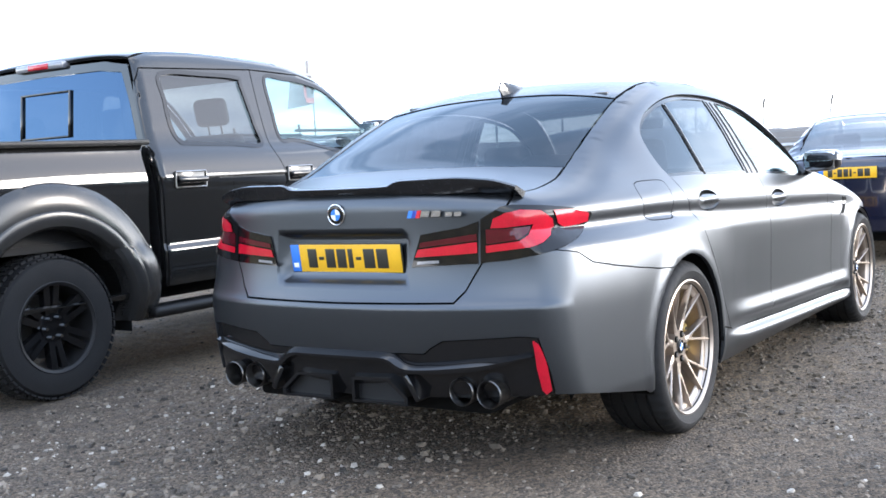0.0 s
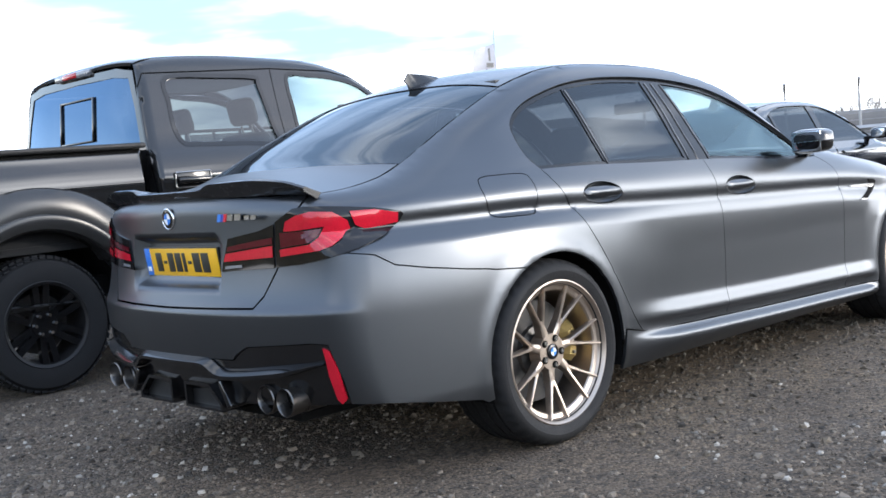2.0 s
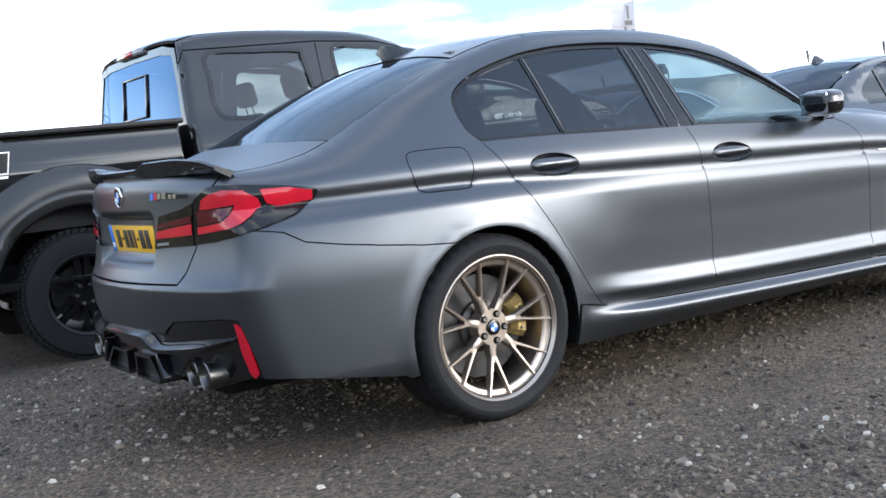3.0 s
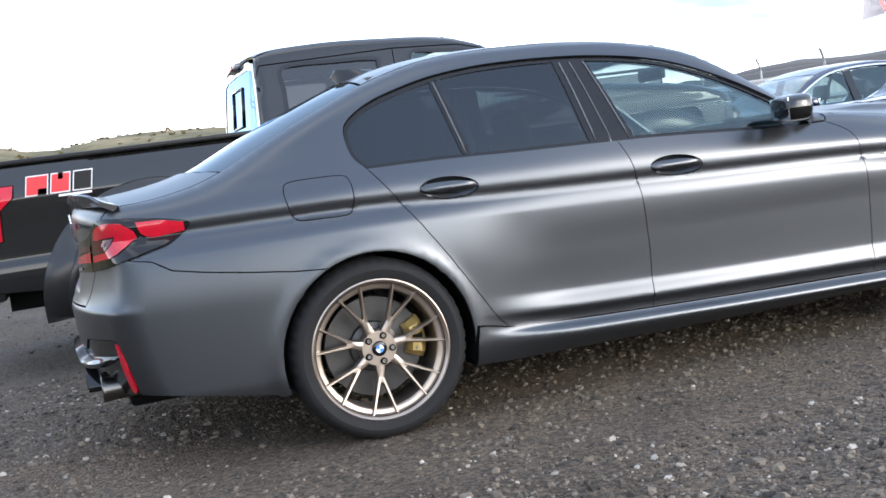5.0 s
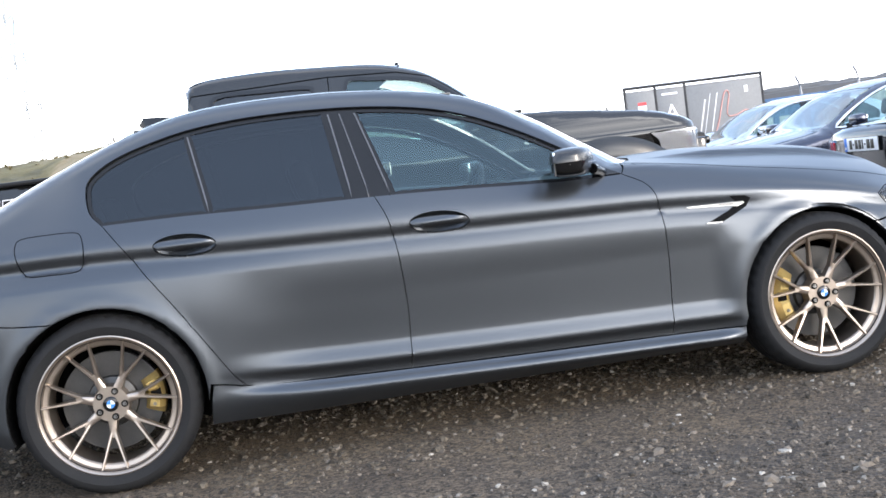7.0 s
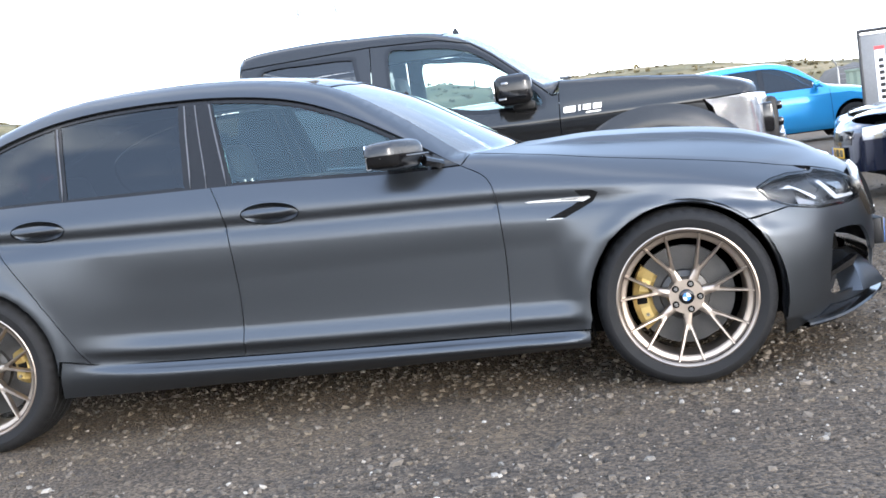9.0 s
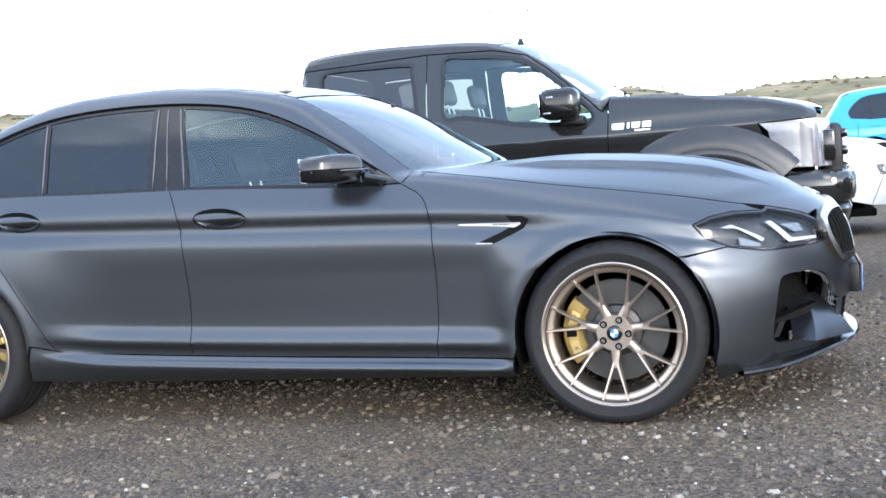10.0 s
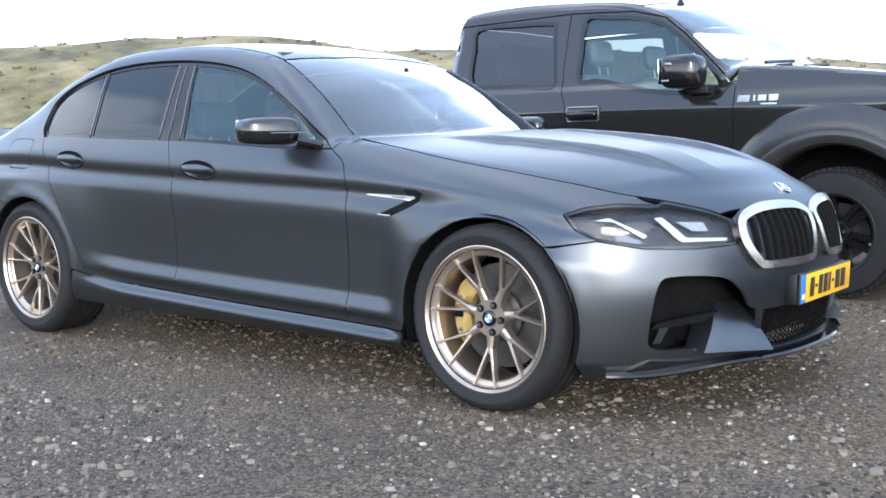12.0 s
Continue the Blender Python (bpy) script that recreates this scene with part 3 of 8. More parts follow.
# seams, as (y, z) on the flank
SEAM_REAR = smooth_line([(0.062, 1.034), (0.142, 0.919), (0.215, 0.808), (0.309, 0.669), (0.403, 0.517), (0.478, 0.395), (0.525, 0.340)], 4)
SEAM_MID = smooth_line([(1.128, 1.006), (1.167, 0.905), (1.188, 0.77), (1.199, 0.57), (1.195, 0.44), (1.184, 0.301)], 4)
SEAM_FRONT = smooth_line([(2.165, 0.960), (2.262, 0.90), (2.294, 0.80), (2.305, 0.6), (2.297, 0.39), (2.285, 0.268)], 4)
ARCH_R = arc(0, 0.345, 0.377, 196, -6, 26)        # rear opening, from behind over the top to the front
ARCH_F = arc(2.982, 0.340, 0.372, 186, -10, 26)
DLO = smooth_line([(0.062, 1.034), (0.018, 1.09), (0.012, 1.187), (0.05, 1.240), (0.13, 1.287), (0.24, 1.325), (0.414, 1.366), (0.61, 1.388), (0.80, 1.393), (0.95, 1.390), (1.12, 1.380), (1.30, 1.358),
                   (1.46, 1.325), (1.60, 1.277), (1.75, 1.207), (1.88, 1.135), (2.0, 1.062), (2.10, 0.997), (2.165, 0.960)], 3)
ROOF_SIDE = [(0.655, -0.885), (0.665, -0.75), (0.66, -0.58), (0.64, -0.46), (0.615, -0.25), (0.59, 0.0), (0.578, 0.15), (0.572, 0.5), (0.568, 1.0), (0.566, 1.4), (0.58, 1.62), (0.625, 1.85), (0.675, 2.05), (0.715, 2.20)]
ROOF_SIDE = smooth_line(ROOF_SIDE, 3)
HOOD_SIDE = smooth_line([(0.715, 2.20), (0.755, 2.30), (0.785, 2.50), (0.795, 2.75), (0.785, 3.0), (0.755, 3.22), (0.70, 3.42), (0.60, 3.58), (0.50, 3.70)], 4)
BUMPER_TOP = body.flat([(0.60, -1.0, 0.80), (0.70, -0.95, 0.812), (0.78, -0.85, 0.822), (0.84, -0.78, 0.806)]) + body.flat([(-0.718, 0.766), (-0.6, 0.742), (-0.45, 0.718), (-0.30, 0.697), (-0.160, 0.686)])

# flank frame: quarter panel, pillars and roof rail in one pressing
crown_line = body.crown(ROOF_SIDE)
frame_loop = (crown_line[::-1] + body.flat([(0.675, -0.945, 0.985), (0.62, -0.99, 0.90), (0.60, -1.0, 0.80)]) + BUMPER_TOP[1:] + body.flat([q for q in ARCH_R if q[1] > 0.69 or q[0] > 0])
              + [(0.392, 0.37), (0.40, 0.365)] + SEAM_REAR[::-1] + DLO[1:])
FLAP = smooth_line([(-0.247, 1.022), (-0.15, 1.026), (-0.045, 1.022), (-0.018, 1.000), (-0.014, 0.94), (-0.024, 0.892), (-0.05, 0.872), (-0.14, 0.872), (-0.225, 0.876), (-0.252, 0.897), (-0.268, 0.95), (-0.27, 0.995)], 3, True)
panel("quarter_panel", frame_loop, PAINT, sedan, step=0.024, holes=[FLAP])
panel("fuel_flap", FLAP, PAINT, sedan, step=0.014)


def oval(cy, cz, ry, rz, tilt=0.0, n=28):
    c, s = math.cos(radians(tilt)), math.sin(radians(tilt))
    return [(cy + ry * math.cos(a) * c - rz * math.sin(a) * s, cz + ry * math.cos(a) * s + rz * math.sin(a) * c) for a in np.linspace(0, 2 * math.pi, n, endpoint=False)]


CUP_R, CUP_F = (0.366, 0.917, 0.120, 0.043, -4.0), (1.371, 0.870, 0.122, 0.043, -4.0)

DOOR_BOTTOM_R = [(0.525, 0.340), (0.56, 0.330), (0.842, 0.3155), (1.184, 0.301)]
rear_doors = panel("rear_door", SEAM_REAR[:-1] + DOOR_BOTTOM_R + SEAM_MID[::-1][1:] + [(0.7, 1.018), (0.35, 1.031)], PAINT, sedan, step=0.018, holes=[oval(*CUP_R)])
front_doors = panel("front_door", SEAM_MID[:-1] + [(1.184, 0.301), (1.6, 0.2865), (1.87, 0.280), (2.285, 0.268)] + SEAM_FRONT[::-1][1:] + [(1.9, 0.9635), (1.5, 0.988), (1.22, 1.003)], PAINT, sedan, step=0.018, holes=[oval(*CUP_F)])
crown_hood = body.crown(HOOD_SIDE)
LAMP_TOP = body.flat([(0.894, 3.30, 0.728), (0.86, 3.37, 0.752), (0.80, 3.46, 0.762), (0.70, 3.56, 0.757)])
LAMP_LOW = body.flat([(0.894, 3.30, 0.722), (0.885, 3.34, 0.675), (0.855, 3.41, 0.640)])
fender_loop = (SEAM_FRONT + [(2.45, 0.264), (2.598, 0.261)] + body.flat(ARCH_F[:-8] + [(3.235, 0.617)]) + body.flat([(0.90, 3.336, 0.628), (0.855, 3.41, 0.640)]) + LAMP_LOW[::-1][1:] + LAMP_TOP
               + [q for q in crown_hood[::-1] if q[0] < LAMP_TOP[-1][0] - 0.02] + [(2.175, 0.967)])
panel("front_fender", fender_loop, PAINT, sedan, step=0.02)
sill_loop = ([(0.40, 0.362), (0.525, 0.338), (0.842, 0.3135), (1.184, 0.299), (1.6, 0.2845), (2.285, 0.266), (2.598, 0.259), (2.592, 0.186), (2.0, 0.186), (1.2, 0.190), (0.6, 0.197), (0.375, 0.205), (0.385, 0.30)])
panel("side_sill", sill_loop, PAINT, sedan, step=0.02)

# rear bumper and the black lower apron
APRON = body.flat([(0.362, -1.06, 0.473), (0.437, -1.05, 0.521), (0.70, -0.97, 0.535), (0.745, -0.935, 0.530)])
REFL = body.flat([(0.75, -0.925, 0.49), (0.766, -0.90, 0.40), (0.775, -0.885, 0.325)])
rm = body.rear_mid
rear_loop = ([(rm, 0.648)] + body.flat([(0.485, -1.04, 0.652), (0.534, -1.03, 0.692), (0.590, -1.01, 0.775), (0.60, -1.0, 0.80)]) + BUMPER_TOP[1:] + body.flat([q for q in ARCH_R if q[0] < 0 and q[1] <= 0.68][::-1]
             + [(-0.392, 0.235), (-0.42, 0.249), (-0.727, 0.300)]) + REFL[::-1] + APRON[::-1] + [(rm, 0.470)])
panel("rear_bumper", body.mirror_rear(rear_loop), PAINT, sedan, step=0.018, both=False, shell=body_plain)
apron_loop = [(rm, 0.468)] + [(u, z - 0.002) for u, z in APRON] + REFL + body.flat([(0.70, -0.93, 0.315), (0.35, -1.03, 0.305)]) + [(rm, 0.295)]
panel("diffuser_panel", body.mirror_rear(apron_loop), GLOSS_BLACK, sedan, step=0.03, both=False, off=-0.006, shell=body_plain, label="gloss black lower apron")
# trunk lid: rear face and top
face_loop = body.crown([(0.001, -0.995), (0.2, -0.99), (0.45, -0.962), (0.60, -0.92), (0.65, -0.887)]) + body.flat([(0.67, -0.945, 0.985), (0.62, -0.99, 0.90), (0.60, -1.0, 0.80), (0.590, -1.01, 0.778), (0.534, -1.03, 0.694), (0.485, -1.04, 0.654)]) + [(rm, 0.650)]
panel("trunk_face", body.mirror_rear(face_loop), PAINT, sedan, step=0.022, both=False)
deck = [(0.0, -0.565), (0.2, -0.56), (0.45, -0.525), (0.64, -0.47), (0.66, -0.58), (0.665, -0.75), (0.655, -0.885), (0.60, -0.92), (0.45, -0.962), (0.2, -0.99), (0.0, -0.995)]
cover("trunk_lid", deck, PAINT, sedan)
cover("rear_window", [(0.0, 0.16), (0.3, 0.165), (0.578, 0.15), (0.59, 0.0), (0.615, -0.25), (0.64, -0.462), (0.45, -0.518), (0.2, -0.553), (0.0, -0.558)], GLASS_DARK, sedan, off=-0.004)
cover("roof", [(0.0, 1.70), (0.3, 1.685), (0.58, 1.62), (0.566, 1.4), (0.568, 1.0), (0.572, 0.5), (0.578, 0.155), (0.3, 0.170), (0.0, 0.165)], CARBON, sedan, label="dark carbon roof")
cover("windshield", [(0.0, 2.40), (0.3, 2.375), (0.55, 2.30), (0.715, 2.20), (0.675, 2.05), (0.625, 1.85), (0.58, 1.625), (0.3, 1.69), (0.0, 1.705)], GLASS_SHIELD, sedan, off=-0.003)
hood_loop = [(0.0, 2.405), (0.3, 2.38), (0.55, 2.305), (0.715, 2.205)] + HOOD_SIDE[1:] + [(0.40, 3.735), (0.2, 3.765), (0.0, 3.775)]
cover("hood", hood_loop, PAINT, sedan, step=0.02)

# front bumper
fm = body.front_mid
front_loop = ([(fm, 0.772)] + body.flat([(0.2, 3.80, 0.768), (0.40, 3.76, 0.752), (0.47, 3.73, 0.70), (0.46, 3.735, 0.612), (0.6, 3.67, 0.604), (0.75, 3.53, 0.610), (0.855, 3.41, 0.638), (0.90, 3.336, 0.626)])
              + body.flat([(3.237, 0.615)] + ARCH_F[-7:] + [(3.352, 0.20), (3.350, 0.14)]) + body.flat([(0.88, 3.46, 0.165), (0.8, 3.6, 0.20), (0.5, 3.8, 0.215)]) + [(fm, 0.215)])


def soften(pts, rounds=2, cut=0.22):
    """A closed loop with its corners cut and cut again."""
    for _ in range(rounds):
        out = []
        for p, q in zip(pts, pts[1:] + pts[:1]):
            out += [tuple(a + (b - a) * cut for a, b in zip(p, q)), tuple(a + (b - a) * (1 - cut) for a, b in zip(p, q))]
        pts = out
    return pts


INTAKE = body.flat(soften([(0.735, 3.583, 0.505), (0.681, 3.629, 0.513), (0.60, 3.70, 0.510), (0.525, 3.745, 0.497), (0.47, 3.776, 0.44), (0.442, 3.788, 0.384), (0.400, 3.802, 0.377), (0.400, 3.785, 0.242), (0.5, 3.735, 0.245), (0.612, 3.672, 0.258), (0.745, 3.553, 0.255), (0.752, 3.554, 0.319)]))
INTAKE_L = [(2 * fm - u, z) for u, z in INTAKE]
GRILLE = body.mirror_front([(fm, 0.372)] + body.flat([(0.184, 3.858, 0.376), (0.378, 3.812, 0.372), (0.372, 3.785, 0.232), (0.2, 3.84, 0.226)]) + [(fm, 0.225)])
panel("front_bumper", body.mirror_front(front_loop), PAINT, sedan, step=0.028, both=False, holes=[INTAKE, INTAKE_L, GRILLE])


# windows of the doors, set a little back, with black seals round them
def shrink(loop, g):
    return [tuple(p) for p in inset(resample(loop, 0.03), g)]


top_z = curve(*sorted({round(y, 4): (y, z) for y, z in DLO[3:]}.values()))


def along_top(y0, y1, n=14, less=0.0):
    ys = np.linspace(y0, y1, n)
    return [(a, b - less) for a, b in zip(ys, top_z(ys))]


BELT = [(0.062, 1.034), (0.35, 1.031), (0.7, 1.018), (1.128, 1.006), (1.22, 1.003), (1.5, 0.988), (1.9, 0.9635), (2.165, 0.960)]
tail_curve = [q for q in DLO if q[0] < 0.405 and q[1] > 1.03]
quarter_glass = tail_curve + [(0.420, 1.364), (0.478, 1.026), (0.35, 1.031)]
panel("seal_frame", DLO + BELT[::-1][1:-1], PILLAR_BLACK, sedan, step=0.03, off=-0.012, depth=0.02,
      holes=[shrink(quarter_glass, 0.018), shrink([(0.422, 1.366)] + along_top(0.46, 0.985, 8) + [(1.028, 1.009), (0.7, 1.018), (0.480, 1.025)], 0.018),
             shrink(along_top(1.10, 2.09, 16) + [(2.09, 0.9605), (1.9, 0.9635), (1.5, 0.988), (1.205, 1.003)], 0.018)], label="black window surround")
panel("quarter_window", quarter_glass, GLASS_DARK, sedan, gap=0.012, off=-0.016, depth=0)
panel("rear_door_window", [(0.422, 1.366)] + along_top(0.46, 0.985, 8) + [(1.028, 1.009), (0.7, 1.018), (0.480, 1.025)], GLASS_DARK, sedan, gap=0.012, off=-0.016, depth=0)
panel("front_door_window", along_top(1.10, 2.09, 16) + [(2.09, 0.9605), (1.9, 0.9635), (1.5, 0.988), (1.205, 1.003)], GLASS_CLEAR, sedan, gap=0.012, off=-0.016, depth=0)
# thin grey lines along the edges of the pillar covers
for (ya, za), (yb, zb), w in (((1.000, float(top_z(1.000)) - 0.02), (1.042, 1.012), 0.0030), ((1.047, float(top_z(1.047)) - 0.02), (1.112, 1.009), 0.0022), ((1.110, float(top_z(1.110)) - 0.02), (1.197, 1.006), 0.0030), ((0.424, 1.345), (0.477, 1.03), 0.0030)):
    edge_line = [(ya + (yb - ya) * k / 6, za + (zb - za) * k / 6) for k in range(7)]
    panel("pillar_edge", [(y - w, z) for y, z in edge_line] + [(y + w, z) for y, z in edge_line[::-1]], EDGE_GREY, sedan, gap=0.0, off=-0.008, depth=0.006, step=0.05)


# ---- the pick-up truck ----
TRUCK_BLACK = surface("black_truck_paint", (0.012, 0.012, 0.012), 0.09, 0.0, 0.08, 1.2, 500.0, coat=1.0, coat_rough=0.03, spec=0.12)
FLARE = surface("black_flare", (0.022, 0.022, 0.022), 0.22, 0.0, 0.2, 6.0, 220.0)
HEADLAMP = surface("headlamp_reflector", (0.72, 0.72, 0.73), 0.14, 0.85, 0.15, 30.0, 120.0)
# the blue of the mirrored sky is put into the pane's reflection colour
GLASS_TRUCK = glass("blue_mirroring_glass", (0.025, 0.027, 0.03), 1.0, edge=4.0, base=0.125, sheen=(0.34, 0.57, 0.92))
TRUCK_X = -3.31
truck = thing("pickup_truck", "black four-door pickup truck with black wheels, parked on gravel", "truck", at=pose(TRUCK_X, 0, 0))
HUB_R, HUB_F, HUB_Z = -0.548, 3.13, 0.385

cab_z = curve((0.15, 1.835), (0.24, 1.895), (0.45, 1.937), (0.8, 1.948), (1.22, 1.934), (1.63, 1.906), (1.87, 1.862), (2.02, 1.792), (2.245, 1.635), (2.39, 1.525), (2.52, 1.44), (2.60, 1.404), (2.95, 1.364), (3.3, 1.324), (3.6, 1.285), (3.82, 1.232), (3.95, 1.14))
cab_drop = curve((0.15, 0.10), (1.5, 0.10), (1.9, 0.16), (2.40, 0.19), (2.53, 0.05), (2.62, 0.014), (2.7, 0.012), (3.4, 0.016), (4.0, 0.10))
lean = curve((0.0, 1.0), (2.2, 1.0), (2.6, 0.35), (4.0, 0.3))


def truck_levels(y):
    one = np.ones_like(y)
    k = lean(y)
    zs = [0.36, 0.44, 0.52, 0.66, 0.705, 0.76, 0.95, 1.10, 1.135, 1.17, 1.26, 1.33, 1.50, 1.77, 1.86, 1.93, 2.05]
    xs = [0.90, 0.955, 0.990, 1.000, 0.998, 0.978, 0.985, 0.998, 1.000, 0.992, 0.965, 0.925, 0.876, 0.806, 0.782, 0.755, 0.66]
    out = [x * one if z < 1.2 else 0.99 - (0.99 - x) * k for z, x in zip(zs, xs)]
    return np.array([z * one for z in zs]), np.array(out)


def truck_side(y, z):
    return pchip(z, *truck_levels(y))


def cab_shape(x, y, z):
    ax = np.abs(x)
    side = ax - truck_side(y, z)
    lid = z - (cab_z(y) - cab_drop(y) * ax ** 3 + 0.012 * step01(ax, 0.30, 0.42) * step01(y, 2.6, 2.8))
    back = (0.205 + 0.10 * np.clip(z - 1.33, 0, 1) + 0.02 * (ax / 0.9) ** 4) - y
    nose = y - (3.975 - 0.16 * (ax / 0.95) ** 4 - 0.10 * np.clip(z - 1.08, 0, 1) - 0.03 * np.clip(0.55 - z, 0, 1))
    return smax(smax(smax(side, lid, 0.06), back, 0.035), nose, 0.06)


def bed_shape(x, y, z):
    ax = np.abs(x)
    side = ax - truck_side(y * 0, z) * 1.0
    side = np.where(z > 1.12, ax - (1.0 - 0.055 * step01(z, 1.08, 1.38)), side)
    lid = z - (1.338 - 0.012 * y)
    back = (-1.715 + 0.02 * (ax / 0.9) ** 6 + 0.05 * np.clip(0.95 - z, 0, 1)) - y
    front = y - 0.175
    return smax(smax(smax(side, lid, 0.02), back, 0.05), front, 0.01)


cab, bed = Shell(cab_shape, truck_side, 0.55, 3.3, 0.8), Shell(bed_shape, truck_side, -1.3, 0.0, 0.8)
T_ROWS = [0.36, 0.44, 0.50, 0.56, 0.61, 0.66, 0.685, 0.705, 0.73, 0.76, 0.80, 0.86, 0.92, 0.98, 1.04, 1.08, 1.11, 1.135, 1.155, 1.18, 1.22, 1.26, 1.295, 1.33, 1.37, 1.42, 1.5, 1.58, 1.66, 1.72, 1.77, 1.80, 1.83, 1.86, 1.88, 1.90, 1.92, 1.94]


def t_out(c):
    return c - np.stack((np.zeros(len(c)), np.clip(c[:, 1], 0.5, 3.3), np.full(len(c), 1.0)), 1)


def b_out(c):
    return c - np.stack((np.zeros(len(c)), np.clip(c[:, 1], -1.2, 0.0), np.full(len(c), 0.9)), 1)


def t_panel(name, loop, material, shell=cab, gap=0.003, step=0.05, holes=(), off=0.0, depth=0.02, both=True, label="", out=None):
    flat, tris = fill(loop, step, holes, gap, T_ROWS)
    return skin(name, flat, tris, shell.ring(off), out or (t_out if shell is cab else b_out), material, truck, depth, both, label)


def t_cover(name, loop, material, shell=cab, gap=0.003, step=0.05, off=0.0, depth=0.02, label=""):
    full = list(loop) + [(-x, y) for x, y in loop[::-1]]
    flat, tris = fill(full, step, (), gap)
    return skin(name, flat, tris, shell.lid(off, 0.9), lambda c: np.tile((0, 0, 1.0), (len(c), 1)), material, truck, depth, False, label)[0]


SEAM_A = smooth_line([(0.27, 1.775), (0.255, 1.5), (0.262, 1.30), (0.305, 1.12), (0.312, 0.80), (0.306, 0.505)], 4)      # rear door, rear edge
SEAM_B = smooth_line([(1.235, 1.80), (1.23, 1.5), (1.245, 1.29), (1.30, 1.14), (1.305, 0.8), (1.30, 0.505)], 4)
SEAM_C = smooth_line([(2.52, 1.365), (2.505, 1.1), (2.50, 0.8), (2.495, 0.505)], 4)
ARCH_TF = arc(HUB_F, HUB_Z, 0.545, 172, 8, 22)
RAIL = smooth_line([(0.735, 0.272), (0.735, 0.8), (0.735, 1.4), (0.742, 1.72), (0.775, 2.0), (0.835, 2.30), (0.885, 2.53)], 4)
rail_line = cab.crown(RAIL)
T_DLO_R = smooth_line([(0.445, 1.765), (0.43, 1.60), (0.432, 1.44), (0.470, 1.345), (0.55, 1.328), (0.90, 1.318), (1.165, 1.312), (1.16, 1.45), (1.125, 1.70), (1.10, 1.762), (0.80, 1.775)], 4, True)
T_DLO_F = smooth_line([(1.36, 1.772), (1.345, 1.55), (1.36, 1.345), (1.50, 1.338), (1.68, 1.305), (1.90, 1.255), (2.05, 1.24), (2.36, 1.225), (2.415, 1.24), (2.40, 1.32), (2.25, 1.465), (2.08, 1.61), (1.93, 1.705), (1.75, 1.752), (1.55, 1.772)], 4, True)
# cab side: corner post, roof rail and windscreen post in one
post_rear = cab.flat([(0.88, 0.23, 1.33), (0.96, 0.23, 1.1), (0.99, 0.225, 0.8), (0.985, 0.225, 0.50)])
t_panel("cab_side", rail_line + [SEAM_C[0]] + [(2.47, 1.30), (2.36, 1.40), (2.10, 1.63), (1.95, 1.74), (1.72, 1.795), (1.235, 1.815), (0.30, 1.79)] + SEAM_A[1:] + post_rear[::-1] + cab.flat([(0.815, 0.245, 1.60), (0.765, 0.262, 1.80)]), TRUCK_BLACK)
t_panel("rear_door", [(0.30, 1.787)] + [(1.235, 1.812)] + SEAM_B[1:] + [(0.306, 0.505)] + SEAM_A[::-1][1:-1], TRUCK_BLACK, holes=[T_DLO_R])
t_panel("front_door", [(1.238, 1.812), (1.72, 1.792), (1.95, 1.737), (2.10, 1.627), (2.36, 1.397), (2.47, 1.297)] + SEAM_C[1:] + [(1.303, 0.505)] + SEAM_B[::-1][1:-1], TRUCK_BLACK, holes=[T_DLO_F])
t_panel("door_window", T_DLO_R, GLASS_MID, off=-0.012, depth=0, gap=0.0)
t_panel("door_window", T_DLO_F, GLASS_CLEAR, off=-0.012, depth=0, gap=0.0)
for loop, both in ((T_DLO_R, True), (T_DLO_F, True)):
    t_panel("window_seal", loop, GLOSS_BLACK, off=0.003, depth=0.012, gap=-0.006, step=0.04, holes=[[tuple(p) for p in inset(resample(loop, 0.04), 0.014)]])
H_EDGE = smooth_line([(0.885, 2.535), (0.905, 2.75), (0.91, 3.1), (0.905, 3.4), (0.885, 3.62), (0.85, 3.80)], 4)
lamp_t = cab.flat([(0.97, 3.47, 1.13), (0.90, 3.80, 1.142), (0.80, 3.90, 1.142)])
hood_edge_line = cab.crown(H_EDGE)
fend = SEAM_C[1:] + [(2.60, 0.505)] + cab.flat(ARCH_TF) + cab.flat([(3.68, 0.62), (3.70, 0.80), (0.975, 3.63, 0.82), (0.985, 3.52, 0.98), (0.975, 3.455, 1.133)]) + lamp_t[1:2] + hood_edge_line[::-1] + [SEAM_C[0]]
t_panel("front_fender", fend, TRUCK_BLACK)
t_cover("hood", [(0.0, 2.62), (0.45, 2.60), (0.885, 2.54)] + H_EDGE[1:] + [(0.6, 3.86), (0.0, 3.885)], TRUCK_BLACK)
t_cover("windshield", [(0.0, 2.61), (0.45, 2.59), (0.88, 2.53), (0.835, 2.30), (0.775, 2.0), (0.742, 1.75), (0.4, 1.80), (0.0, 1.81)], GLASS_SHIELD, off=-0.004)
t_cover("roof", [(0.0, 1.805), (0.4, 1.795), (0.742, 1.745), (0.735, 1.4), (0.735, 0.8), (0.735, 0.275), (0.0, 0.255)], TRUCK_BLACK)
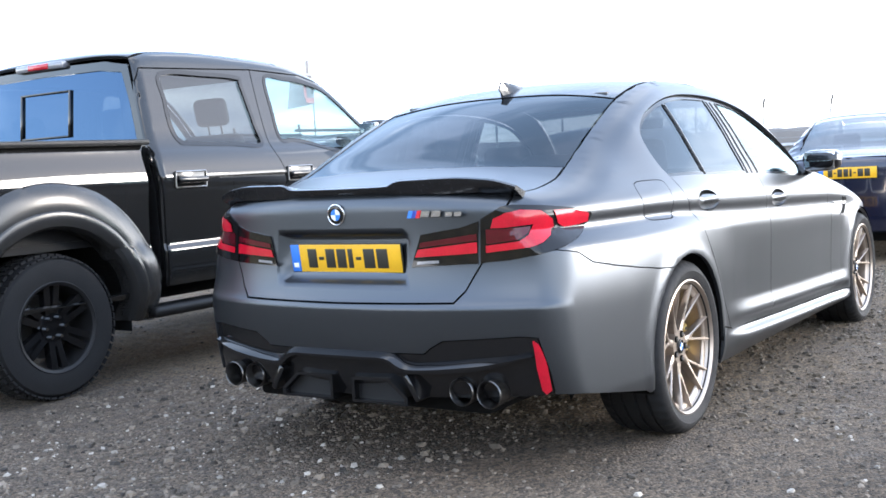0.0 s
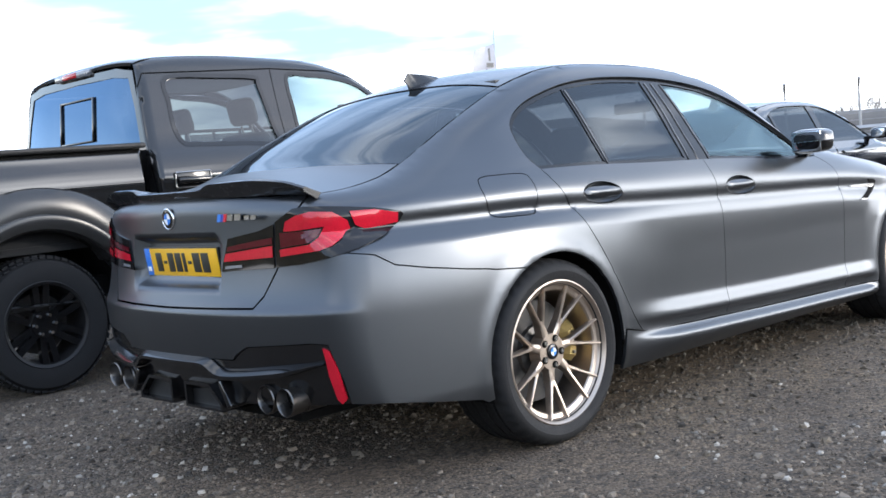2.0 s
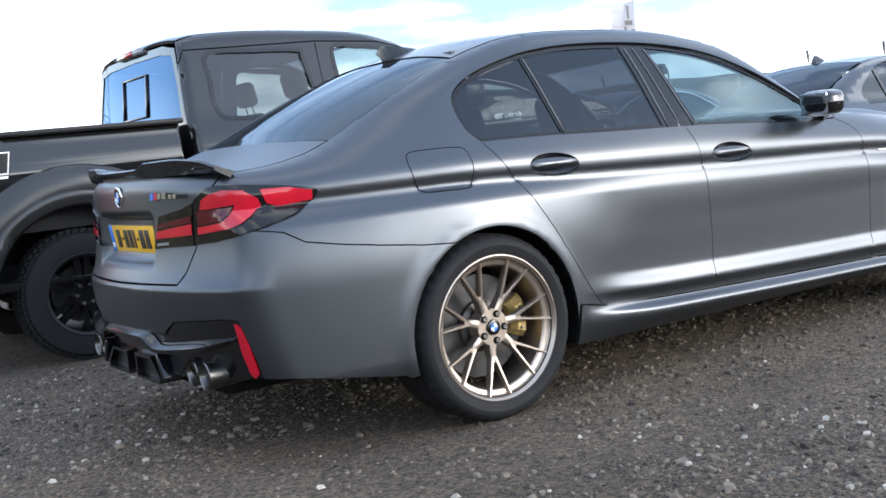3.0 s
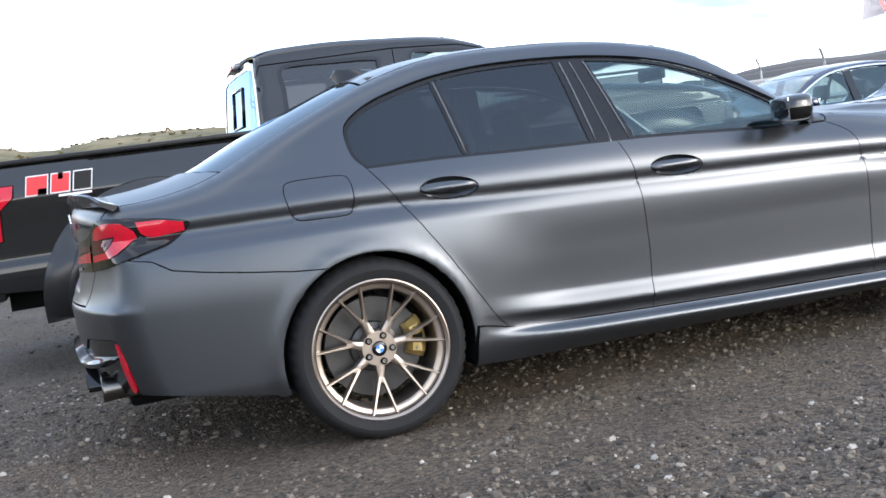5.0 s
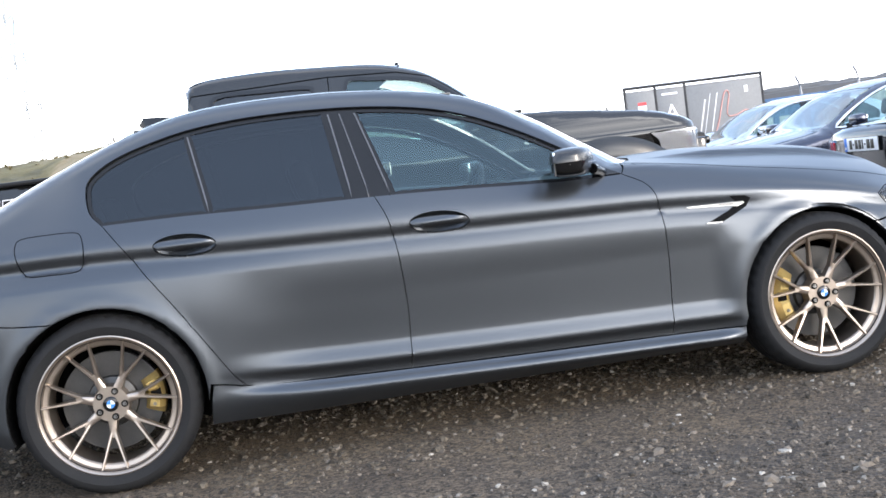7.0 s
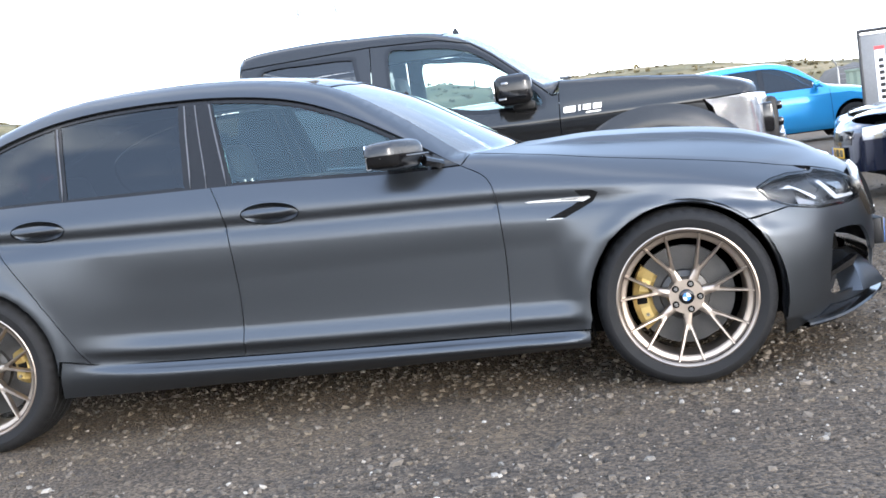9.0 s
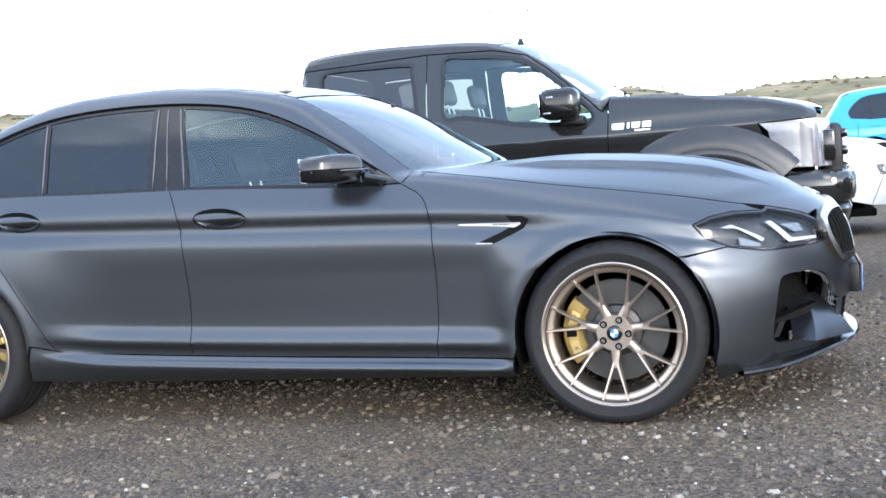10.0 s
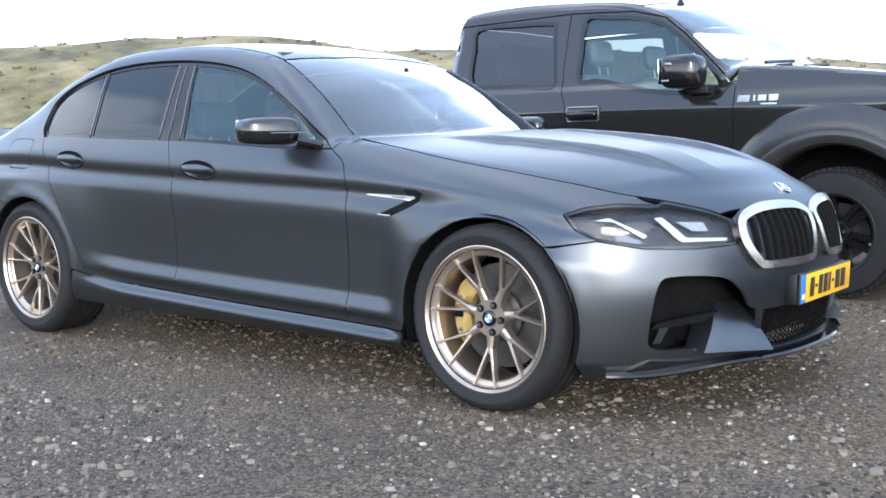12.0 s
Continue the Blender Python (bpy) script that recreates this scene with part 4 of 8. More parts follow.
# cab back with its window and sliding pane
cm = cab.rear_mid
back_loop = [(cm, 1.862)] + cab.flat([(0.55, 0.262, 1.850), (0.735, 0.268, 1.815), (0.815, 0.245, 1.58), (0.88, 0.23, 1.33), (0.96, 0.225, 1.05), (0.96, 0.225, 0.6)]) + [(cm, 0.6)]
pane_loop = [(cm, 1.800)] + cab.flat([(0.5, 0.258, 1.793), (0.675, 0.262, 1.770), (0.735, 0.25, 1.58), (0.785, 0.235, 1.36)]) + [(cm, 1.36)]
t_panel("cab_back", cab.mirror_rear(back_loop), TRUCK_BLACK, both=False, holes=[cab.mirror_rear(pane_loop)], out=lambda c: np.tile((0, -1.0, 0), (len(c), 1)))
t_panel("rear_window", cab.mirror_rear(pane_loop), GLASS_TRUCK, both=False, off=-0.006, depth=0, gap=0.0, out=lambda c: np.tile((0, -1.0, 0), (len(c), 1)))
bm = bmesh.new()
tilt = pose(0, 0.2135, 1.37, -5.7)
for s in (-1, 1):
    add_box(bm, s * 0.235 - 0.010, s * 0.235 + 0.010, -0.012, 0.008, 0.045, 0.335, 0.003, m=tilt)
for z in (0.045, 0.323):
    add_box(bm, -0.225, 0.225, -0.012, 0.008, z, z + 0.012, 0.003, m=tilt)
part("slider_frame", bm, GLOSS_BLACK, truck)
bm = bmesh.new()
add_box(bm, -0.26, 0.20, 0.222, 0.29, 1.840, 1.886, 0.012)
brake = part("brake_light", bm, CLEAR_LENS, truck, "clear and red high brake light")
box_part("red_lens", (-0.125, 0.07, 0.215, 0.26, 1.845, 1.881), RED_LENS, brake, 0.006)

# dark fillers added behind the cab's rear corner joints and roof edges to block sky light
t_panel("corner_filler", [(0.20, 1.82), (0.33, 1.82), (0.33, 0.55), (0.20, 0.55)], UNDER, off=-0.014, depth=0, gap=0)
t_panel("roof_filler", [(0.28, 1.85), (1.70, 1.85), (1.70, 1.80), (0.28, 1.80)], UNDER, off=-0.016, depth=0, gap=0)

# cargo bed
ARCH_TR = arc(HUB_R, HUB_Z, 0.535, 172, 8, 22)
bed_loop = [(0.172, 1.332), (0.172, 0.50), (0.03, 0.50)] + list(ARCH_TR) + bed.flat([(-1.12, 0.52), (-1.60, 0.56), (0.98, -1.64, 0.85), (1.0, -1.47, 0.87), (1.0, -1.455, 1.06), (1.0, -1.37, 1.13), (1.0, -1.36, 1.205), (0.97, -1.64, 1.21), (0.95, -1.64, 1.355)])
t_panel("bed_side", bed_loop, TRUCK_BLACK, shell=bed)
gm = bed.rear_mid
t_panel("tailgate", bed.mirror_rear([(gm, 1.355)] + bed.flat([(0.80, -1.69, 1.355), (0.82, -1.69, 0.62)]) + [(gm, 0.62)]), TRUCK_BLACK, shell=bed, both=False)
lamps = t_panel("tail_light", bed.flat([(1.0, -1.36, 1.203), (1.0, -1.372, 1.13), (1.0, -1.457, 1.058), (1.0, -1.472, 0.872), (0.97, -1.65, 0.86), (0.84, -1.69, 0.86), (0.84, -1.69, 1.21), (0.97, -1.65, 1.212)]), RED_LENS, shell=bed, off=0.006, label="red wrap-around tail light")
for s in (-1, 1):
    box_part("bed_rail", (s * 0.955 - 0.045, s * 0.955 + 0.045, -1.66, 0.165, 1.33, 1.362), MATT_BLACK, truck, 0.012)
bm = bmesh.new()
add_box(bm, -0.90, 0.90, -1.62, 0.16, 0.78, 0.82)
for s in (-1, 1):
    add_box(bm, s * 0.86 - 0.03, s * 0.86 + 0.03, -1.62, 0.16, 0.80, 1.33)
add_box(bm, -0.88, 0.88, 0.10, 0.165, 0.80, 1.33)
part("bed_liner", bm, MATT_BLACK, truck)
bm = bmesh.new()
add_box(bm, -0.98, 0.98, -1.83, -1.50, 0.50, 0.70, 0.03)
add_box(bm, -0.40, 0.40, -1.86, -1.60, 0.44, 0.54, 0.02)
part("rear_bumper", bm, MATT_BLACK, truck)
bm = bmesh.new()
tube(bm, [(0.0, -1.84, 0.46), (0.0, -1.95, 0.46), (0.0, -1.97, 0.52)], 0.025)
part("tow_hook", bm, MATT_BLACK, truck)

# flares over the wheels: a broad bulge outside, a crease, then the lip
def wheel_flare(hub, shell, last=-6):
    prof = ((0.750, 0.002), (0.738, 0.014), (0.71, 0.028), (0.67, 0.044), (0.63, 0.053), (0.606, 0.055), (0.600, 0.064), (0.58, 0.071), (0.55, 0.070), (0.525, 0.060), (0.510, 0.040), (0.505, 0.012), (0.505, -0.070))
    turn = np.radians(np.linspace(186, last, 49))
    flat = np.array(shell.flat([(hub + r * math.cos(a), HUB_Z + 0.01 + r * math.sin(a)) for a in turn for r, _ in prof]))
    base = shell.ring()(flat[:, 0], flat[:, 1])
    vs = base + shell.slope(base) * np.tile([o for _, o in prof], len(turn))[:, None]
    k = len(prof)
    fs = [(i * k + j, i * k + j + 1, (i + 1) * k + j + 1, (i + 1) * k + j) for i in range(len(turn) - 1) for j in range(k - 1)]
    for s in (1, -1):
        data_part("wheel_flare", vs * (s, 1, 1), fs if s < 0 else [f[::-1] for f in fs], FLARE, truck, "glossy black wheel flare with a rolled lip", 28)


wheel_flare(HUB_R, bed)
wheel_flare(HUB_F, cab, 40)

# headlamps, grille, bumper
hl = cab.flat([(0.975, 3.46, 1.130), (0.985, 3.515, 1.075), (0.99, 3.535, 0.985), (0.98, 3.615, 0.838), (0.93, 3.80, 0.828), (0.80, 3.89, 0.828), (0.80, 3.89, 1.132), (0.92, 3.78, 1.137)])
for lamp in t_panel("headlight", hl, HEADLAMP, off=0.004, label="clear headlight with amber marker"):
    s = 1 if lamp.data.vertices[0].co.x > 0 else -1
    box_part("marker", (min(s * 0.90, s * 0.968), max(s * 0.90, s * 0.968), 3.715, 3.765, 0.86, 1.01), AMBER, lamp, 0.012)
    bm = bmesh.new()
    add_box(bm, min(s * 0.80, s * 0.90), max(s * 0.80, s * 0.90), 3.80, 3.92, 0.86, 1.06, 0.02)
    part("lamp_housing", bm, GLOSS_BLACK, lamp)
bm = bmesh.new()
add_box(bm, -0.80, 0.80, 3.84, 3.97, 0.70, 1.10, 0.04)
grille = part("grille", bm, MATT_BLACK, truck)
for k in range(3):
    box_part("grille_bar", (-0.78, 0.78, 3.95, 4.0, 0.78 + k * 0.11, 0.84 + k * 0.11), GLOSS_BLACK, grille, 0.015)
plan = smooth_line([(0.985, 3.585), (1.0, 3.70), (0.995, 3.84), (0.955, 3.94), (0.86, 4.0), (0.6, 4.035), (0.0, 4.05)], 4)
plan = plan + [(-x, y) for x, y in plan[-2::-1]]
levels = ((0.36, -0.10), (0.385, -0.06), (0.46, -0.045), (0.55, -0.02), (0.575, -0.03), (0.595, -0.03), (0.61, 0.0), (0.66, 0.014), (0.745, 0.014), (0.785, 0.002), (0.808, -0.03))
vs = [(x * (1 + d * 0.9), y + d * min(1.0, max(0.0, (y - 3.6) * 4)), z) for z, d in levels for x, y in plan]
n = len(plan)
fs = [(i * n + j, i * n + (j + 1) % n, (i + 1) * n + (j + 1) % n, (i + 1) * n + j) for i in range(len(levels) - 1) for j in range(n)]
data_part("front_bumper", vs, fs + [tuple(range(n))[::-1], tuple(range((len(levels) - 1) * n, len(levels) * n))], TRUCK_BLACK, truck, "black steel front bumper", 30)
for s in (-1, 1):
    box_part("fog_light", (s * 0.80 - 0.085, s * 0.80 + 0.085, 3.96, 4.028, 0.64, 0.74), DISC, truck, 0.015)
    # mirrors
    bm = bmesh.new()
    add_box(bm, min(s * 0.99, s * 1.205), max(s * 0.99, s * 1.205), 2.10, 2.352, 1.262, 1.468, 0.06, segments=4)
    mir = part("side_mirror", bm, GLOSS_BLACK, truck, "black side mirror with bright strip")
    box_part("mirror_arm", (min(s * 0.90, s * 1.03), max(s * 0.90, s * 1.03), 2.20, 2.36, 1.225, 1.285), MATT_BLACK, mir, 0.02)
    box_part("mirror_glass", (min(s * 1.02, s * 1.185), max(s * 1.02, s * 1.185), 2.094, 2.102, 1.29, 1.445), MIRROR, mir, 0.003)
    box_part("bright_strip", (min(s * 1.06, s * 1.208), max(s * 1.06, s * 1.208), 2.128, 2.18, 1.300, 1.314), STEEL, mir, 0.005)
    box_part("lamp_strip", (min(s * 1.12, s * 1.209), max(s * 1.12, s * 1.209), 2.15, 2.20, 1.395, 1.42), STEEL, mir, 0.01)
    # running board
    bm = bmesh.new()
    add_box(bm, min(s * 0.83, s * 1.02), max(s * 0.83, s * 1.02), 0.10, 2.45, 0.335, 0.40, 0.028, segments=3)
    part("running_board", bm, MATT_BLACK, truck)
    # handles with a bright frame in a dark cup
    for hy in (0.455, 1.445):
        bm = bmesh.new()
        add_box(bm, s * 1.0 - 0.004, s * 1.0 + 0.004, hy - 0.125, hy + 0.125, 1.075, 1.17, 0.003)
        cup = part("door_handle", bm, GLOSS_BLACK, truck, "black and chrome door handle")
        bm = bmesh.new()
        for z in (1.074, 1.168):
            tube(bm, [(s * 1.006, hy - 0.12, z), (s * 1.006, hy + 0.12, z)], 0.005, 6)
        for y in (hy - 0.122, hy + 0.122):
            tube(bm, [(s * 1.006, y, 1.078), (s * 1.006, y, 1.164)], 0.005, 6)
        part("handle_frame", bm, STEEL, cup)
        bm = bmesh.new()
        add_box(bm, min(s * 1.015, s * 1.04), max(s * 1.015, s * 1.04), hy - 0.115, hy + 0.115, 1.10, 1.135, 0.011, segments=3)
        part("pull", bm, GLOSS_BLACK, cup)
bm = bmesh.new()
bmesh.ops.create_cone(bm, cap_ends=True, segments=20, radius1=0.036, radius2=0.010, depth=0.05, matrix=pose(0.28, 1.80, 1.888))
part("roof_antenna", bm, GLOSS_BLACK, truck)
# wipers
bm = bmesh.new()
for x0, x1 in ((0.72, 0.05), (0.05, -0.62)):
    tube(bm, [(x0, 2.60, 1.415), ((x0 + x1) / 2, 2.55, 1.435), (x1, 2.52, 1.452)], 0.013, 6)
part("windscreen_wiper", bm, MATT_BLACK, truck)
# black blocks added in the engine bay and under the bed to block the sky behind
box_part("engine", (-0.58, 0.58, 2.62, 3.80, 0.55, 1.15), UNDER, truck, 0.05)
box_part("under_bed_filler", (-0.60, 0.60, -1.50, 0.12, 0.55, 0.78), UNDER, truck, 0.02)
# chassis
bm = bmesh.new()
add_box(bm, -0.80, 0.80, -1.5, 3.7, 0.42, 0.60)
add_box(bm, -0.93, 0.93, 0.25, 2.5, 0.50, 0.58)
for hub in (HUB_R, HUB_F):
    tube(bm, [(-0.8, hub, HUB_Z), (0.8, hub, HUB_Z)], 0.06, 10)
part("chassis", bm, UNDER, truck)
for hub in (HUB_R, HUB_F):
    for s in (-1, 1):
        vs, fs = lathe([(s * 0.60, 0.52), (s * 0.96, 0.52)], 32)
        keep = [i for i in range(len(fs)) if np.mean([vs[q][2] for q in fs[i]]) > -0.10]
        vs = [(a, b + hub, c + HUB_Z) for a, b, c in vs]
        data_part("wheel_liner", vs, [fs[i] for i in keep], UNDER, truck)


# wheels with six twin spokes and block tread
def truck_wheel():
    verts, faces = lathe([(-0.13, 0.24), (-0.135, 0.30), (-0.13, 0.352), (-0.10, 0.374), (0.10, 0.374), (0.13, 0.352), (0.138, 0.30), (0.13, 0.245), (0.12, 0.235), (-0.12, 0.235)], 60, closed=True)
    tyre = bpy.data.meshes.new("tyre")
    tyre.from_pydata(verts, [], faces)
    verts, faces = [], []
    for k in range(54):
        a = 2 * math.pi * k / 54
        for lane in range(5):
            x = -0.105 + lane * 0.0525
            w, l = 0.021, 0.016
            a2 = a + (0.5 if lane % 2 else 0) * 2 * math.pi / 54
            b = len(verts)
            r0, r1 = 0.366, 0.388 - (0.012 if lane in (0, 4) else 0)
            skew = 0.006 * (1 if lane < 2 else -1)
            for r in (r0, r1):
                for dx, da in ((-w, -l), (w, -l), (w, l), (-w, l)):
                    an = a2 + (da + skew * dx / w) / r1
                    verts.append((x + dx, r * math.cos(an), r * math.sin(an)))
            faces += [(b + 4, b + 5, b + 6, b + 7), (b, b + 1, b + 5, b + 4), (b + 1, b + 2, b + 6, b + 5), (b + 2, b + 3, b + 7, b + 6), (b + 3, b, b + 4, b + 7)]
    tread = bpy.data.meshes.new("tread")
    tread.from_pydata(verts, [], faces)
    bm = bmesh.new()
    rv, rf = lathe([(-0.11, 0.215), (-0.12, 0.236), (0.128, 0.247), (0.134, 0.240), (0.125, 0.224), (0.05, 0.212), (-0.05, 0.21)], 60, closed=True)
    for v in rv:
        bm.verts.new(v)
    bm.verts.ensure_lookup_table()
    for f in rf:
        bm.faces.new([bm.verts[i] for i in f])
    rim = bpy.data.meshes.new("rim")
    bmesh.ops.recalc_face_normals(bm, faces=bm.faces)
    bm.to_mesh(rim)
    bm.free()
    # one twin spoke as a forked plate, and the hub
    bm = bmesh.new()
    q = [(0.085, -0.036, 0.055), (0.112, -0.052, 0.226), (0.112, -0.014, 0.226), (0.092, -0.006, 0.10), (0.092, 0.006, 0.10), (0.112, 0.014, 0.226), (0.112, 0.052, 0.226), (0.085, 0.036, 0.055)]
    top = [bm.verts.new(p) for p in q]
    low = [bm.verts.new((p[0] - 0.045, p[1], p[2])) for p in q]
    for loop in ((0, 1, 2, 3), (4, 5, 6, 7), (0, 3, 4, 7)):
        bm.faces.new([top[i] for i in loop])
    for i in range(8):
        j = (i + 1) % 8
        bm.faces.new((top[i], low[i], low[j], top[j]))
    bmesh.ops.recalc_face_normals(bm, faces=bm.faces)
    spoke = bpy.data.meshes.new("spoke")
    bm.to_mesh(spoke)
    bm.free()
    bm = bmesh.new()
    bmesh.ops.create_cone(bm, cap_ends=True, segments=24, radius1=0.085, radius2=0.075, depth=0.07, matrix=pose(0.06, 0, 0, 0, 90, 0))
    hub = bpy.data.meshes.new("hub")
    bm.to_mesh(hub)
    bm.free()
    return finish(tyre), finish(rim), finish(tread), finish(spoke, 20), finish(hub)


TYRE_T, RIM_T, TREAD_T, SPOKE_T, HUB_T = truck_wheel()
for me in (SPOKE_T, HUB_T):
    me.materials.append(GLOSS_BLACK)
TREAD_T.materials.append(RUBBER)
RIM_T.materials.append(MATT_BLACK)
TYRE_T.materials.append(RUBBER)
bm = bmesh.new()
bmesh.ops.create_cone(bm, cap_ends=True, segments=6, radius1=0.012, radius2=0.010, depth=0.03, matrix=pose(0, 0, 0, 0, 90, 0))
NUT = bpy.data.meshes.new("lug_nut")
bm.to_mesh(NUT)
bm.free()
NUT.materials.append(CHROME)
for hub, spin in ((HUB_R, 2.0), (HUB_F, 14.0)):
    for s in (-1, 1):
        wheel = link("wheel", RIM_T, None, truck, "black six-spoke alloy wheel")
        wheel.matrix_local = pose(s * 0.86, hub, HUB_Z, spin if s > 0 else -spin, 0, 0 if s > 0 else 180)
        link("tyre", TYRE_T, None, wheel, "all-terrain tyre with block tread")
        tagged(link("tread", TREAD_T, None, wheel), kind="stuff")
        link("hub", HUB_T, None, wheel)
        for k in range(6):
            link("spoke", SPOKE_T, None, wheel).matrix_local = pose(0, 0, 0, 60 * k)
            a = 2 * math.pi * (k + 0.5) / 6
            nut = link("lug_nut", NUT, None, wheel)
            nut.matrix_local = pose(0.10, 0.057 * math.sin(a), 0.057 * math.cos(a))
        disc = data_part("brake_disc", *lathe([(-0.03, 0.04), (-0.03, 0.17), (0.0, 0.17), (0.0, 0.04)], 32), DISC, wheel)


# decals and badges as plain shapes in their colours
def bars(name, material, parent, origin, right, up, rects, off=0.0, thick=0.003, slant=0.0, label=""):
    """Flat raised bars on a plane: rects of (u0, u1, v0, v1) in metres."""
    o, r, u = Vector(origin), Vector(right).normalized(), Vector(up).normalized()
    n = r.cross(u)
    for u0, u1, v0, v1 in rects:
        bm = bmesh.new()
        q = [o + r * (a + slant * b) + u * b + n * off for a, b in ((u0, v0), (u1, v0), (u1, v1), (u0, v1))]
        top = [bm.verts.new(p + n * thick) for p in q]
        low = [bm.verts.new(p) for p in q]
        bm.faces.new(top)
        for i in range(4):
            bm.faces.new((low[i], low[(i + 1) % 4], top[(i + 1) % 4], top[i]))
        part(name, bm, material, parent, label)


PALE = surface("pale_grey_decal", (0.62, 0.62, 0.63), 0.3, 0.3, 0.05)
for s in (1, -1):
    R = (0, 1, 0) if s > 0 else (0, -1, 0)
    y0 = -1.30 if s > 0 else -0.88
    bars("side_decal", PALE, truck, (s * 0.999, y0, 1.125), R, (0, 0, 1), [(0.0, 0.135, 0.0, 0.125), (0.148, 0.268, 0.0, 0.125), (0.282, 0.40, 0.0, 0.125), (0.2, 0.40, -0.024, -0.010)], thick=0.003, slant=0.18, label="red and grey off-road decal")
    bars("decal_field", RED_FLAT, truck, (s * 0.999, y0, 1.125), R, (0, 0, 1), [(0.007, 0.128, 0.007, 0.118), (0.155, 0.261, 0.007, 0.118)], thick=0.005, slant=0.18)
    bars("decal_dark", MATT_BLACK, truck, (s * 0.999, y0, 1.125), R, (0, 0, 1), [(0.289, 0.393, 0.007, 0.118), (0.075, 0.128, 0.000, 0.040), (0.192, 0.222, 0.085, 0.125)], thick=0.005, slant=0.18)
    yb = 2.535 if s > 0 else 2.825
    bars("fender_badge", CHROME, truck, (s * 0.997, yb, 1.162), R, (0, 0, 1), [(0.0, 0.078, 0.006, 0.046), (0.100, 0.114, 0.010, 0.046), (0.130, 0.182, 0.010, 0.046), (0.198, 0.254, 0.010, 0.046), (0.15, 0.25, -0.012, -0.002)], thick=0.006, slant=0.12, label="chrome fender badge")


# seats with head restraints
def seat_at(parent, x, y, z, w, cover_mat, h=0.62, tilt=14, head=True, name="seat"):
    bm = bmesh.new()
    add_box(bm, -w / 2, w / 2, -0.02, 0.48, 0.0, 0.16, 0.05, segments=3)
    cushion = part(name, bm, cover_mat, parent)
    cushion.matrix_local = pose(x, y, z)
    bm = bmesh.new()
    add_box(bm, -w / 2, w / 2, -0.13, 0.0, 0.08, h, 0.055, m=pose(0, 0, 0, tilt), segments=3)
    part("seat_back", bm, cover_mat, cushion)
    if head:
        bm = bmesh.new()
        add_box(bm, -0.14, 0.14, -0.10, -0.01, h + 0.05, h + 0.24, 0.045, m=pose(0, 0, 0, tilt * 0.8), segments=3)
        part("head_restraint", bm, cover_mat, cushion)
        for s in (-0.06, 0.06):
            bm = bmesh.new()
            m = pose(0, 0, 0, tilt * 0.8)
            tube(bm, [m @ Vector((s, -0.05, h - 0.02)), m @ Vector((s, -0.05, h + 0.08))], 0.007, 6)
            part("post", bm, STEEL, cushion)
    return cushion


for x in (-0.42, 0.42):
    seat_at(truck, x, 1.45, 0.78, 0.52, SEAT_GREY, 0.66)
    seat_at(truck, x * 1.05, 0.62, 0.78, 0.60, SEAT_GREY, 0.58)
bm = bmesh.new()
add_box(bm, -0.85, 0.85, 2.12, 2.50, 1.00, 1.27, 0.06, segments=3)
part("dashboard", bm, MATT_BLACK, truck)
vs, fs = lathe([(0.02 * math.cos(a), 0.18 + 0.016 * math.sin(a)) for a in np.linspace(0, 2 * math.pi, 8, endpoint=False)], 32, "y", True)
w = data_part("steering_wheel", vs, fs, MATT_BLACK, truck)
w.matrix_local = pose(-0.42, 2.0, 1.16, -25)
bm = bmesh.new()
add_box(bm, -0.92, 0.92, 0.30, 2.5, 0.60, 0.70)
part("cab_floor", bm, UNDER, truck)
box_part("headlining", (-0.71, 0.71, 0.31, 1.74, 1.805, 1.82), SEAT_GREY, truck, 0.005)


# ---- the sedan's fittings ----
def inner(loop, g):
    return [tuple(p) for p in inset(resample(loop, 0.03), g)]


# inner shell so that gaps and wheel openings stay dark
for name, dims in (("floor_pan", (-0.74, 0.74, 0.42, 2.56, 0.17, 0.24)), ("front_tray", (-0.52, 0.52, 2.56, 3.6, 0.17, 0.24)), ("rear_axle_cover", (-0.52, 0.52, -0.85, 0.42, 0.24, 0.34)), ("front_bulkhead", (-0.72, 0.72, 2.42, 2.52, 0.2, 0.90)), ("rear_bulkhead", (-0.66, 0.66, -0.52, -0.46, 0.24, 0.98)),
                   ("engine_cover", (-0.56, 0.56, 2.5, 3.55, 0.24, 0.72)), ("boot_floor", (-0.55, 0.55, -0.93, -0.46, 0.24, 0.76))):
    box_part(name, dims, UNDER, sedan, 0.02)
for wy, wz in ((0.0, 0.345), (2.982, 0.340)):
    for s in (-1, 1):
        vs, fs = lathe([(s * 0.56, 0.10), (s * 0.56, 0.385), (s * 0.925, 0.385)], 40)
        vs = [(a, b + wy, c + wz) for a, b, c in vs]
        data_part("wheel_liner", vs, [f for f in fs if np.mean([vs[q][2] for q in f]) > 0.25], UNDER, sedan)
for s in (-1, 1):
    box_part("door_lining", (min(s * 0.80, s * 0.845), max(s * 0.80, s * 0.845), 0.40, 2.25, 0.30, 0.955), SEAT, sedan, 0.02)

